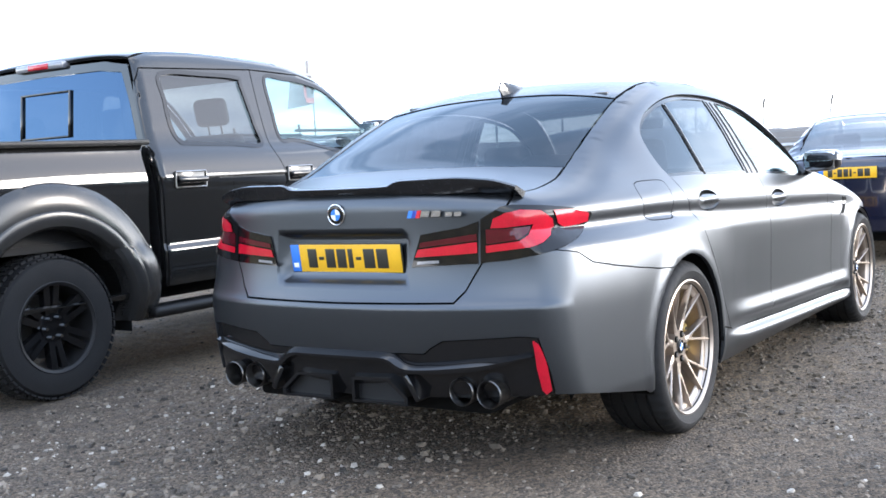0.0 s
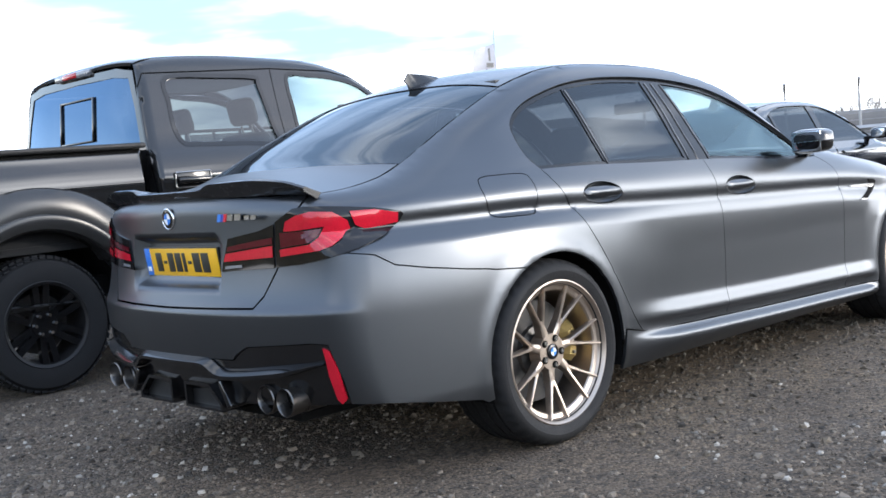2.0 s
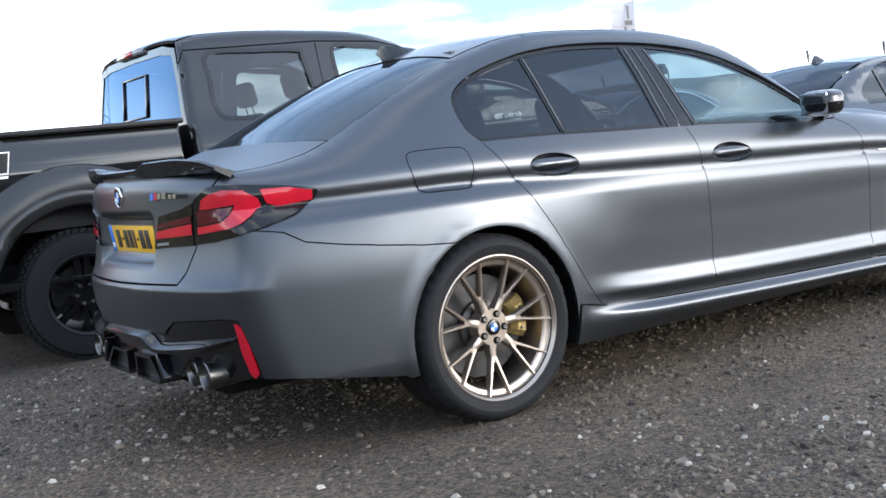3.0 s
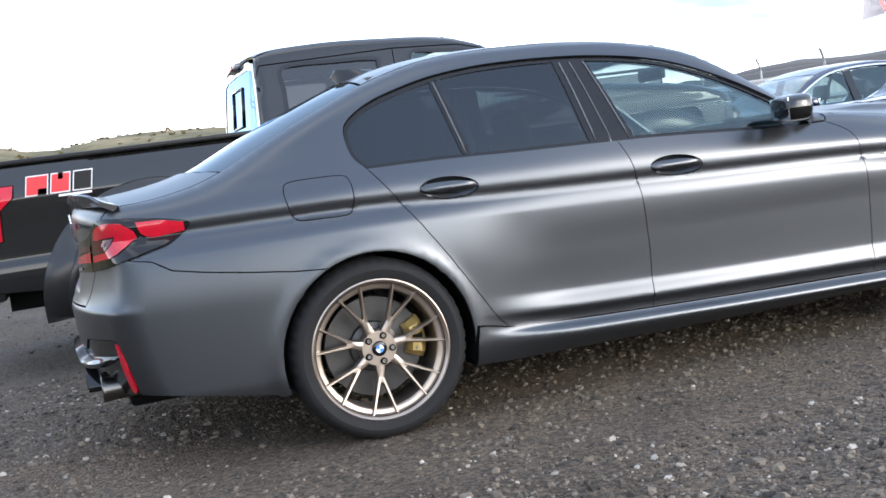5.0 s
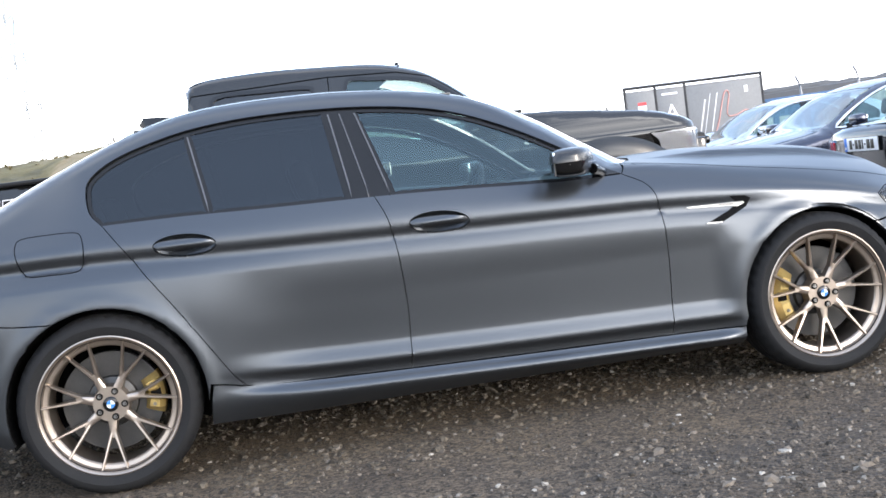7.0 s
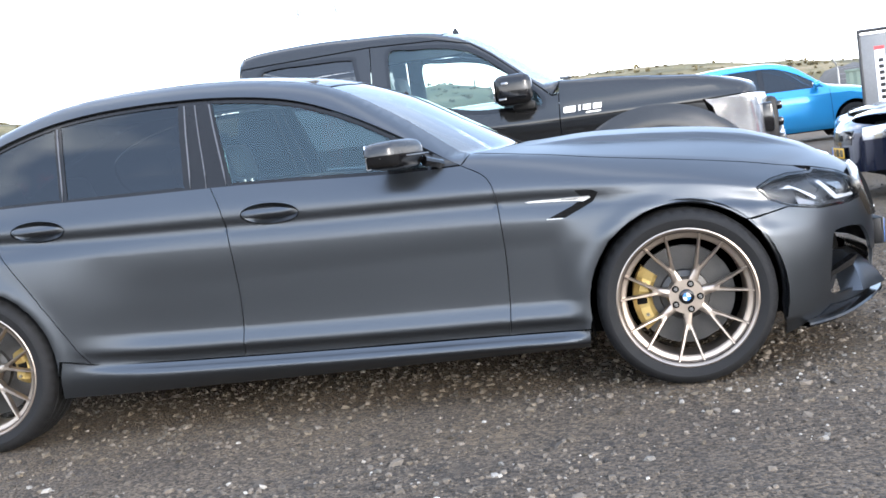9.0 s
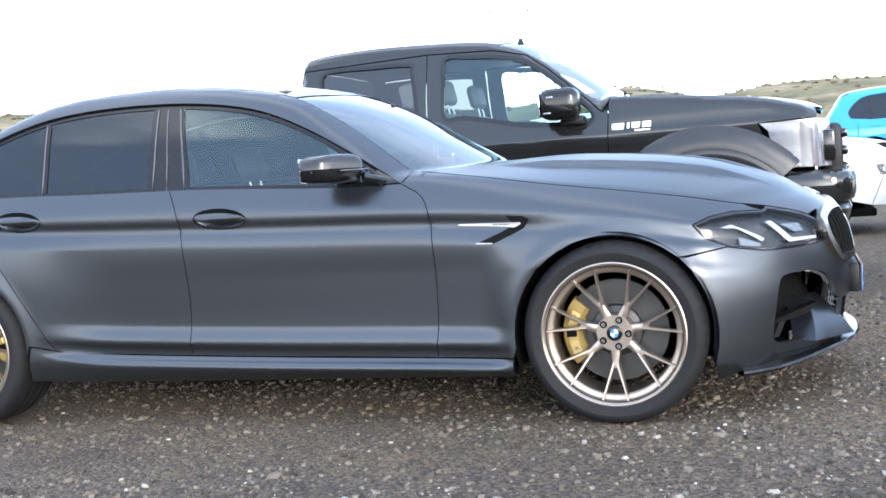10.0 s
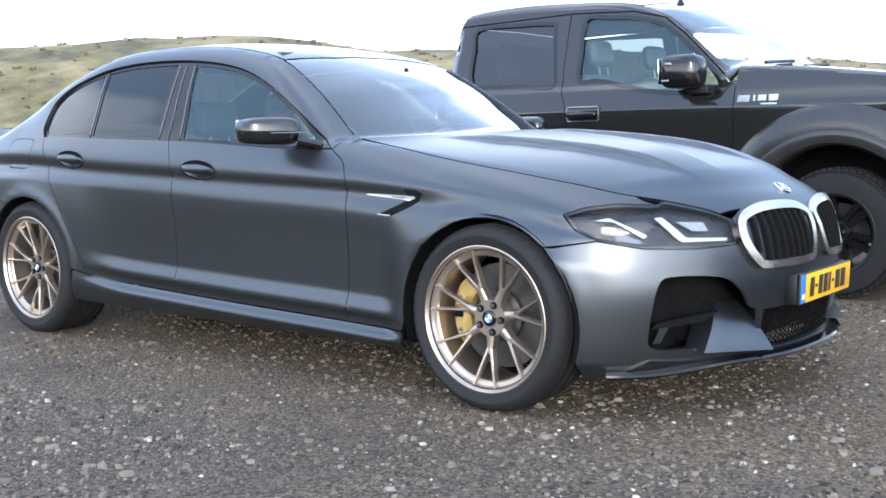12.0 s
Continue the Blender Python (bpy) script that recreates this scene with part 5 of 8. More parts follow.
# handles: a cup pressed into the door and a bar across it
for door_pair, (cy, cz, ry, rz, tilt) in ((rear_doors, CUP_R), (front_doors, CUP_F)):
    loop = oval(cy, cz, ry, rz, tilt)
    flat, tris = fill(loop, 0.012, (), 0.003)
    base = body.ring()

    def cup(u, z, base=base, cy=cy, cz=cz, ry=ry, rz=rz):
        p = base(u, z)
        r2 = np.clip(((u - cy) / ry) ** 2 + ((z - cz) / rz) ** 2, 0, 1)
        p[:, 0] -= 0.028 * (1 - r2) ** 0.6
        return p

    def bar(u, z, base=base, cy=cy, cz=cz, ry=ry, rz=rz):
        p = base(u, z)
        r2 = np.clip(((u - cy) / ry) ** 2, 0, 1)
        q2 = np.clip(((z - cz - 0.004) / (0.52 * rz)) ** 2, 0, 1)
        p[:, 0] += 0.016 * np.sqrt(1 - q2) * (1 - r2 ** 3) - 0.002
        return p
    strip = oval(cy, cz + 0.004, ry * 0.985, rz * 0.52, tilt)
    flat2, tris2 = fill(strip, 0.011, (), 0.0)
    for s, door in zip((1, -1), door_pair):
        for nm, fl, tr, fn, mt in (("handle_cup", flat, tris, cup, PAINT), ("door_handle", flat2, tris2, bar, PAINT)):
            v = fn(fl[:, 0], fl[:, 1]) * (s, 1, 1)
            a, b, c = v[tr[0]]
            flip = np.cross(b - a, c - a)[0] * s < 0
            data_part(nm, v, tr[:, ::-1] if flip else tr, mt, door, angle=60)

# tail lights
OUT_LIGHT = body.flat([(0.580, -0.985, 0.940), (0.570, -0.985, 0.786), (0.661, -0.948, 0.792), (0.759, -0.904, 0.808), (0.821, -0.831, 0.828), (0.842, -0.72, 0.866), (0.828, -0.645, 0.902), (0.818, -0.622, 0.928), (0.813, -0.632, 0.941), (0.789, -0.724, 0.959), (0.73, -0.85, 0.975), (0.669, -0.923, 0.983), (0.635, -0.945, 0.979)])
IN_LIGHT = body.flat([(0.576, -0.985, 0.934), (0.502, -0.995, 0.914), (0.345, -1.01, 0.892), (0.325, -1.01, 0.84), (0.303, -1.01, 0.775), (0.566, -0.988, 0.784)])
for loop, bits in ((OUT_LIGHT, [
        ("lamp_block", RED_LENS, [(0.610, -0.955, 0.938), (0.648, -0.940, 0.955), (0.694, -0.915, 0.963), (0.742, -0.865, 0.956), (0.764, -0.825, 0.928), (0.772, -0.820, 0.901), (0.781, -0.863, 0.867), (0.765, -0.891, 0.847), (0.732, -0.914, 0.836), (0.588, -0.971, 0.822), (0.588, -0.971, 0.846), (0.696, -0.929, 0.858), (0.722, -0.912, 0.874), (0.726, -0.89, 0.915), (0.645, -0.946, 0.906), (0.603, -0.96, 0.906)], 0.004),
        ("lamp_core", DARK_LENS, [(0.590, -0.97, 0.902), (0.645, -0.946, 0.902), (0.718, -0.895, 0.908), (0.716, -0.91, 0.880), (0.690, -0.93, 0.863), (0.590, -0.97, 0.852)], 0.002),
        ("lamp_core_bar", DARK_LENS, [(0.61, -0.962, 0.884), (0.66, -0.94, 0.892), (0.698, -0.915, 0.898), (0.685, -0.925, 0.880), (0.61, -0.962, 0.872)], 0.004),
        ("side_marker", RED_LENS, [(0.762, -0.812, 0.953), (0.79, -0.725, 0.951), (0.812, -0.645, 0.935), (0.819, -0.650, 0.905), (0.796, -0.775, 0.891), (0.772, -0.800, 0.912)], 0.004),
        ("smoked_rim", SMOKE, [(0.776, -0.808, 0.905), (0.795, -0.78, 0.884), (0.826, -0.668, 0.884), (0.838, -0.735, 0.858), (0.820, -0.830, 0.832), (0.768, -0.897, 0.815), (0.760, -0.900, 0.834), (0.785, -0.866, 0.862)], 0.002)]),
        (IN_LIGHT, [
        ("lamp_bar", RED_LENS, [(0.335, -1.01, 0.838), (0.563, -0.985, 0.860), (0.562, -0.985, 0.822), (0.322, -1.01, 0.811)], 0.004),
        ("upper_bar", DARK_LENS, [(0.345, -1.01, 0.862), (0.563, -0.985, 0.888), (0.563, -0.985, 0.866), (0.340, -1.01, 0.845)], 0.003),
        ("reversing_strip", CLEAR_LENS, [(0.330, -1.01, 0.796), (0.415, -1.005, 0.800), (0.415, -1.005, 0.790), (0.328, -1.01, 0.786)], 0.003)])):
    for k, light in enumerate(panel("tail_light", loop, SMOKE, sedan, off=0.006, step=0.025, depth=0.03, shell=body_plain, label="smoked tail light with red bars")):
        for nm, mt, pts, off in bits:
            flat, tris = fill(body.flat(pts), 0.02)
            v = body_plain.ring(0.006 + off)(flat[:, 0], flat[:, 1])
            a, b, c = v[tris[0]]
            if np.dot(np.cross(b - a, c - a), outward(v[tris[0]].mean(0, keepdims=True))[0]) < 0:
                tris = tris[:, ::-1]
            data_part(nm, v * (1 - 2 * k, 1, 1), tris[:, ::-1] if k else tris, mt, light)
panel("red_reflector", body.flat([(0.738, -0.952, 0.520), (0.752, -0.940, 0.508), (0.768, -0.920, 0.445), (0.776, -0.900, 0.343), (0.760, -0.907, 0.327), (0.748, -0.917, 0.344), (0.742, -0.938, 0.426)]), RED_LENS, sedan, off=0.003, gap=0, step=0.02, depth=0.01, shell=body_plain, both=False)


# number plates: plain bars for the signs
def number_plate(parent, m, name="number_plate"):
    bm = bmesh.new()
    add_box(bm, -0.262, 0.262, -0.004, 0.004, -0.057, 0.057, 0.003)
    plate = part(name, bm, INK, parent, "yellow number plate with dark bars")
    plate.matrix_local = m
    box_part("plate_face", (-0.215, 0.258, -0.007, -0.003, -0.052, 0.052), YELLOW, plate, 0.001)
    box_part("blue_field", (-0.258, -0.217, -0.007, -0.003, -0.052, 0.052), PLATE_BLUE, plate, 0.001)
    box_part("blue_field_mark", (-0.249, -0.226, -0.0085, -0.006, -0.036, -0.018), WHITE, plate, 0.0005)
    for u0, u1, v0, v1 in ((-0.175, -0.132, -0.036, 0.036), (-0.122, -0.098, -0.006, 0.006), (-0.088, -0.045, -0.036, 0.036), (-0.035, 0.008, -0.036, 0.036), (0.018, 0.040, -0.036, 0.036), (0.054, 0.078, -0.006, 0.006),
                           (0.090, 0.140, -0.036, 0.036), (0.150, 0.200, -0.036, 0.036)):
        box_part("plate_bar", (u0, u1, -0.0085, -0.006, v0, v1), INK, plate, 0.0006)
    return plate


number_plate(sedan, pose(-0.006, -1.003, 0.806, 7, 0, 0))
number_plate(sedan, pose(-0.012, 3.892, 0.432, 3, 0, 180))
box_part("plate_base", (-0.262, 0.262, 3.845, 3.887, 0.376, 0.490), MATT_BLACK, sedan, 0.008)
box_part("dealer_strip", (-0.06, 0.06, -1.038, -1.030, 0.716, 0.726), MATT_BLACK, sedan, 0.002)


def roundel(parent, m, r, ring_mat=CHROME, name="roundel"):
    vs, fs = lathe([(0.0, r), (0.004, r * 0.97), (0.0055, r * 0.9), (0.004, r * 0.86), (0.0, r * 0.84)], 32, "z")
    ring = data_part(name, vs, fs, ring_mat, parent)
    ring.matrix_local = m
    vs, fs = lathe([(0.003, r * 0.86), (0.0045, r * 0.7), (0.005, 0.0001)], 32, "z")
    data_part("black_ring", vs, fs, GLOSS_BLACK, ring)
    for k in range(4):
        bm = bmesh.new()
        c = bm.verts.new((0, 0, 0.0065))
        q = [bm.verts.new((r * 0.52 * math.cos(a), r * 0.52 * math.sin(a), 0.006)) for a in np.linspace(k * math.pi / 2, (k + 1) * math.pi / 2, 7)]
        for i in range(6):
            bm.faces.new((c, q[i], q[i + 1]))
        part("quarter_field", bm, BLUE if k % 2 else WHITE, ring)
    return ring


roundel(sedan, pose(-0.008, -1.040, 0.969, 92, 0, 0), 0.041)
roundel(sedan, pose(0.0, 3.725, 0.7855, -29, 0, 0), 0.036)
# trunk badge as plain bars
R, U = (1, 0.06, 0), (0, 0, 1)
bars("badge_stripe", BLUE, sedan, (0.300, -1.024, 0.950), R, U, [(0.0, 0.017, 0, 0.026)], slant=0.35, thick=0.005)
bars("badge_stripe", NAVY, sedan, (0.300, -1.024, 0.950), R, U, [(0.018, 0.034, 0, 0.026)], slant=0.35, thick=0.005)
bars("badge_stripe", RED_FLAT, sedan, (0.300, -1.024, 0.950), R, U, [(0.035, 0.050, 0, 0.026)], slant=0.35, thick=0.005)
bars("trunk_badge", CHROME, sedan, (0.300, -1.022, 0.950), R, U, [(0.053, 0.087, 0.003, 0.024), (0.096, 0.132, 0.003, 0.024), (0.152, 0.18, 0.003, 0.018), (0.188, 0.216, 0.003, 0.018)], slant=0.25, thick=0.005)

# carbon lip on the trunk's edge, lower in the middle
lip_z = curve((0.0, 1.066), (0.22, 1.068), (0.27, 1.086), (0.45, 1.088), (0.60, 1.076), (0.70, 1.046))
xs = np.linspace(-0.69, 0.69, 61)
deck_y = -0.90 + 0.05 * (np.abs(xs) / 0.7) ** 2.5
foot = body.lid()(np.clip(xs, -0.65, 0.65), np.minimum(deck_y, -0.86))
back_y = -1.048 + 0.118 * (np.abs(xs) / 0.7) ** 2.5
tops = lip_z(np.abs(xs))
sect = []
for x, f, by, tz in zip(xs, foot, back_y, tops):
    fz = min(f[2] + 0.002, tz)
    sect.append([(x, f[1], fz), (x, (f[1] + by) / 2, (fz + tz) / 2 + 0.001), (x, by + 0.012, tz), (x, by, tz - 0.004), (x, by + 0.004, tz - 0.016), (x, by + 0.03, min(tz - 0.03, 1.030)), (x, f[1] - 0.02, fz - 0.02)])
k = len(sect[0])
vs = [p for q in sect for p in q]
fs = [(i * k + j, i * k + (j + 1) % k, (i + 1) * k + (j + 1) % k, (i + 1) * k + j) for i in range(len(sect) - 1) for j in range(k)] + [tuple(range(k))[::-1], tuple(range((len(sect) - 1) * k, len(sect) * k))]
data_part("trunk_spoiler", vs, fs, CARBON, sedan, "glossy carbon trunk spoiler")

PIPE = surface("sooty_pipe_steel", (0.13, 0.125, 0.12), 0.3, 1.0, 0.15, 20.0, 200.0)
# lower rear: blade, diffuser pods, tail pipes
# a blade whose upper side leans back, stepping down round the pods
edge_top = curve((0.0, 0.478), (0.20, 0.478), (0.235, 0.474), (0.285, 0.446), (0.315, 0.440), (0.55, 0.458), (0.74, 0.474))
edge_low = curve((0.0, 0.446), (0.19, 0.446), (0.225, 0.440), (0.275, 0.408), (0.315, 0.402), (0.55, 0.416), (0.74, 0.462))
vs = []
for x in np.linspace(-0.74, 0.74, 75):
    a, b = float(edge_top(abs(x))[0]), float(edge_low(abs(x))[0])
    y = float(tail_y(np.array([a]))[0]) + 0.115 * (abs(x) / 0.7) ** 2.5
    row = [(x, y + 0.004, a), (x, y - 0.018, a - 0.010), (x, y - 0.030, a - 0.55 * (a - b)), (x, y - 0.028, b + 0.003), (x, y + 0.010, b)]
    vs += row
fs = [(i * 5 + j, i * 5 + j + 1, (i + 1) * 5 + j + 1, (i + 1) * 5 + j) for i in range(74) for j in range(4)]
data_part("diffuser_blade", vs, fs, GLOSS_BLACK, sedan, angle=25)


def prism(loop, y0, y1, hole=None):
    """A flat (x, z) loop drawn out along y, hollow where a hole loop of equal length is given."""
    bm = bmesh.new()
    rings = [[bm.verts.new((x, y, z)) for x, z in q] for q, y in ((loop, y0), (loop, y1))]
    n = len(loop)
    for i in range(n):
        bm.faces.new((rings[0][i], rings[0][(i + 1) % n], rings[1][(i + 1) % n], rings[1][i]))
    if hole is None:
        bm.faces.new(rings[0][::-1])
    else:
        inn = [[bm.verts.new((x, y, z)) for x, z in hole] for y in (y0, y1)]
        for i in range(n):
            j = (i + 1) % n
            bm.faces.new((rings[0][i], inn[0][i], inn[0][j], rings[0][j]))
            bm.faces.new((inn[0][i], inn[1][i], inn[1][j], inn[0][j]))
    return bm


for s in (-1, 1):
    rim_loop = [(s * x, z) for x, z in ((0.045, 0.378), (0.215, 0.380), (0.292, 0.316), (0.292, 0.285), (0.045, 0.285))]
    in_loop = [(s * x, z) for x, z in ((0.057, 0.367), (0.210, 0.369), (0.278, 0.311), (0.278, 0.294), (0.057, 0.294))]
    part("diffuser_fin", prism(rim_loop, -1.078, -0.92, in_loop), GLOSS_BLACK, sedan, angle=20)
    part("diffuser_pod", prism(in_loop, -1.050, -0.93), MATT_BLACK, sedan, angle=20)
    box_part("diffuser_strake", (min(s * 0.296, s * 0.322), max(s * 0.296, s * 0.322), -1.082, -0.95, 0.296, 0.400), GLOSS_BLACK, sedan, 0.008, m=pose(s * 0.305, 0, 0.36) @ pose(0, 0, 0, 0, s * -30, 0) @ pose(-s * 0.305, 0, -0.36))
    for x in (0.486, 0.598):
        vs, fs = lathe([(-0.86, 0.044), (-1.03, 0.046), (-1.062, 0.050), (-1.066, 0.047), (-1.060, 0.043), (-0.90, 0.040), (-0.90, 0.001)], 32, "y")
        pipe = data_part("tail_pipe", [(a + s * x, b + (0.065 if x > 0.6 else 0.04), c + 0.338) for a, b, c in vs], fs, PIPE, sedan, "sooty dark steel tail pipe")
        # a black disc across the bore stands in for the shade inside
        vs, fs = lathe([(-1.0, 0.0405), (-1.0, 0.001)], 24, "y")
        data_part("bore_shade", [(a + s * x, b + (0.065 if x > 0.6 else 0.04), c + 0.338) for a, b, c in vs], fs, UNDER, pipe)
box_part("apron_floor", (-0.62, 0.62, -0.93, -0.40, 0.29, 0.32), UNDER, sedan, 0.01)

# side vent with bright blade
BLADE = surface("satin_silver_trim", (0.66, 0.64, 0.61), 0.42, 0.8, 0.06, 20.0, 200.0)
panel("vent_recess", [(2.600, 0.808), (2.665, 0.803), (2.690, 0.790), (2.668, 0.756), (2.545, 0.703), (2.482, 0.708), (2.585, 0.748), (2.632, 0.772)], UNDER, sedan, off=0.003, gap=0, step=0.02, depth=0.01)
panel("vent_blade", [(2.404, 0.783), (2.42, 0.787), (2.655, 0.781), (2.660, 0.774), (2.628, 0.758), (2.60, 0.764), (2.42, 0.777)], BLADE, sedan, off=0.010, gap=0, step=0.02, depth=0.012, label="bright vent blade")
panel("vent_foot", [(2.482, 0.711), (2.548, 0.707), (2.546, 0.7035), (2.482, 0.7065)], STEEL, sedan, off=0.007, gap=0, step=0.02, depth=0.008)
panel("vent_insert", [(2.545, 0.780), (2.62, 0.778), (2.605, 0.771), (2.545, 0.775)], STEEL, sedan, off=0.012, gap=0, step=0.02, depth=0.003)

# headlights
lamp_in = LAMP_TOP[-1][0] - 0.02
LAMP = LAMP_LOW[::-1][:-1] + LAMP_TOP + [q for q in crown_hood if q[0] > LAMP_TOP[-1][0] + 0.01] + body.flat([(0.47, 3.73, 0.70), (0.46, 3.735, 0.612), (0.6, 3.67, 0.604), (0.75, 3.53, 0.610)])
LAMP_DARK = surface("headlamp_interior", (0.020, 0.021, 0.024), 0.3, 0.3, 0.3, 25.0, 160.0)
for k, lamp in enumerate(panel("headlight", LAMP, LAMP_DARK, sedan, off=-0.028, gap=0.0, step=0.03, depth=0, label="headlight with white led brackets")):
    for nm, mt, pts, off in (
            ("led_bracket", LED, [(0.835, 3.39, 0.710), (0.805, 3.43, 0.722), (0.718, 3.53, 0.656), (0.728, 3.52, 0.646), (0.800, 3.445, 0.706)], -0.012),
            ("led_foot", CLEAR_LENS, [(0.80, 3.45, 0.668), (0.735, 3.52, 0.640), (0.74, 3.515, 0.628), (0.80, 3.455, 0.642)], -0.014),
            ("led_bracket", LED, [(0.70, 3.55, 0.718), (0.680, 3.572, 0.720), (0.624, 3.630, 0.644), (0.49, 3.715, 0.638), (0.49, 3.715, 0.628), (0.640, 3.62, 0.630), (0.654, 3.605, 0.645)], -0.012),
            ("projector", STEEL, [(0.64, 3.60, 0.705), (0.56, 3.67, 0.700), (0.55, 3.68, 0.665), (0.60, 3.645, 0.668)], -0.018),
            ("reflector", DISC, [(0.79, 3.46, 0.700), (0.73, 3.53, 0.712), (0.70, 3.555, 0.69), (0.735, 3.52, 0.660)], -0.018)):
        flat, tris = fill(body.flat(pts), 0.02)
        v = body.ring(off)(flat[:, 0], flat[:, 1])
        a, b, c = v[tris[0]]
        if np.dot(np.cross(b - a, c - a), outward(v[tris[0]].mean(0, keepdims=True))[0]) < 0:
            tris = tris[:, ::-1]
        data_part(nm, v * (1 - 2 * k, 1, 1), tris[:, ::-1] if k else tris, mt, lamp)
panel("headlight_cover", LAMP, LENS_GLASS, sedan, off=0.001, gap=0.002, step=0.03, depth=0)
panel("headlight_seal", LAMP, GLOSS_BLACK, sedan, off=-0.002, gap=0.001, step=0.03, depth=0.02, holes=[inner(LAMP, 0.010)])

# kidney grilles
KID = smooth_line([(0.463, 3.737, 0.686), (0.41, 3.742, 0.720), (0.293, 3.758, 0.738), (0.12, 3.793, 0.734), (0.030, 3.814, 0.708), (0.014, 3.834, 0.660), (0.05, 3.861, 0.548), (0.12, 3.859, 0.521), (0.36, 3.809, 0.519), (0.42, 3.792, 0.537), (0.468, 3.756, 0.616)], 4, True)
KID = body.flat([tuple(p) for p in KID])
for frame_part in panel("grille_frame", KID, KIDNEY, sedan, off=0.020, gap=0, step=0.02, depth=0.06, holes=[inner(KID, 0.026)], label="bronze kidney grille frame"):
    pass
panel("grille_shadow", KID, UNDER, sedan, off=-0.04, gap=0.004, step=0.03, depth=0)
kz0, kz1 = 0.545, 0.712
for s in (1, -1):
    for j in range(8):
        x = 0.085 + j * 0.044
        zs = np.linspace(kz0 + (0.03 if j > 6 else 0), kz1 - (0.015 if j in (0, 7) else 0), 7)
        us = np.array([body.u(x, float(nose_y(np.array([z]))[0]) - 0.255 * (x / 0.7) ** 2.5) for z in zs])
        p = body.ring(0.012)(us, zs)
        bm = bmesh.new()
        prev = None
        for a in p:
            row = [bm.verts.new((s * (a[0] + dx), a[1] + dy, a[2])) for dx, dy in ((-0.008, -0.02), (-0.008, 0.0), (0.0, 0.006), (0.008, 0.0), (0.008, -0.02))]
            if prev:
                for i in range(4):
                    bm.faces.new((prev[i], prev[i + 1], row[i + 1], row[i]))
            prev = row
        part("grille_slat", bm, UNDER, sedan)

# lower intakes: dark mesh behind, painted blade
panel("intake_back", inner(INTAKE, -0.03), UNDER, sedan, off=-0.14, gap=0, step=0.03, depth=0)
panel("intake_wing", body.flat([(0.73, 3.58, 0.345), (0.64, 3.66, 0.365), (0.55, 3.725, 0.38), (0.59, 3.70, 0.345), (0.68, 3.62, 0.333), (0.745, 3.56, 0.325)]), GLOSS_BLACK, sedan, off=-0.018, gap=0, step=0.02, depth=0.03)
panel("intake_fin", body.flat([(0.715, 3.59, 0.335), (0.690, 3.61, 0.335), (0.705, 3.58, 0.272), (0.73, 3.565, 0.272)]), PAINT, sedan, off=-0.022, gap=0, step=0.02, depth=0.02)
# solid black blocks added behind the intakes to keep their depths dark
for s in (1, -1):
    box_part("intake_block", (min(s * 0.30, s * 0.68), max(s * 0.30, s * 0.68), 3.36, 3.55, 0.24, 0.52), UNDER, sedan, 0.02)
# painted strake between the intakes, leaning back towards its top
for s in (1, -1):
    n, m = 9, 8
    vs, fs = [], []
    for i in range(n):
        for j in range(m):
            u, w = i / (n - 1), j / (m - 1)
            top_p, low_p = Vector((0.470, 3.668, 0.400)).lerp(Vector((0.376, 3.712, 0.396)), u), Vector((0.625, 3.700, 0.244)).lerp(Vector((0.376, 3.850, 0.232)), u)
            p = top_p.lerp(low_p, w) + Vector((0.35, 0.9, 0.1)) * 0.012 * math.sin(math.pi * w)
            if i in (0, n - 1) or j in (0, m - 1):
                vs.append((s * p.x, p.y, p.z))
            else:
                vs.append((s * p.x, p.y + 0.004, p.z))
    for i in range(n - 1):
        for j in range(m - 1):
            q = (i * m + j, (i + 1) * m + j, (i + 1) * m + j + 1, i * m + j + 1)
            fs.append(q if s < 0 else q[::-1])
    edge = [i * m for i in range(n)] + [(n - 1) * m + j for j in range(1, m)] + [i * m + m - 1 for i in range(n - 2, -1, -1)] + [j for j in range(m - 2, 0, -1)]
    back = len(vs)
    vs += [(vs[e][0] * 0.97, vs[e][1] - 0.085, vs[e][2]) for e in edge]
    for k in range(len(edge)):
        l = (k + 1) % len(edge)
        q = (edge[k], edge[l], back + l, back + k)
        fs.append(q[::-1] if s < 0 else q)
    bm = bmesh.new()
    me = bpy.data.meshes.new("strake")
    me.from_pydata(vs, [], fs)
    bm.from_mesh(me)
    part("intake_strake", bm, PAINT, sedan)
panel("grille_back", GRILLE, UNDER, sedan, off=-0.12, gap=-0.01, step=0.03, depth=0, both=False)
bm = bmesh.new()
for j in range(26):
    x = -0.36 + j * 0.0288
    for zz in range(5):
        z = 0.238 + zz * 0.028
        y = float(nose_y(np.array([z]))[0]) - 0.255 * (abs(x) / 0.7) ** 2.5 - 0.03
        tube(bm, [(x - 0.014, y, z), (x, y + 0.003, z + 0.014), (x + 0.014, y, z)], 0.003, 4, False)
        tube(bm, [(x - 0.014, y, z), (x, y + 0.003, z - 0.014), (x + 0.014, y, z)], 0.003, 4, False)
tagged(part("grille_mesh", bm, UNDER, sedan), kind="stuff")
# carbon flaps where the splitter turns up at the corners
panel("splitter_flap", body.flat([(0.855, 3.49, 0.166), (0.80, 3.52, 0.196), (0.744, 3.55, 0.222), (0.655, 3.617, 0.216), (0.52, 3.74, 0.215), (0.60, 3.70, 0.195), (0.74, 3.60, 0.172)]), GLOSS_BLACK, sedan, off=0.010, gap=0, step=0.02, depth=0.02)
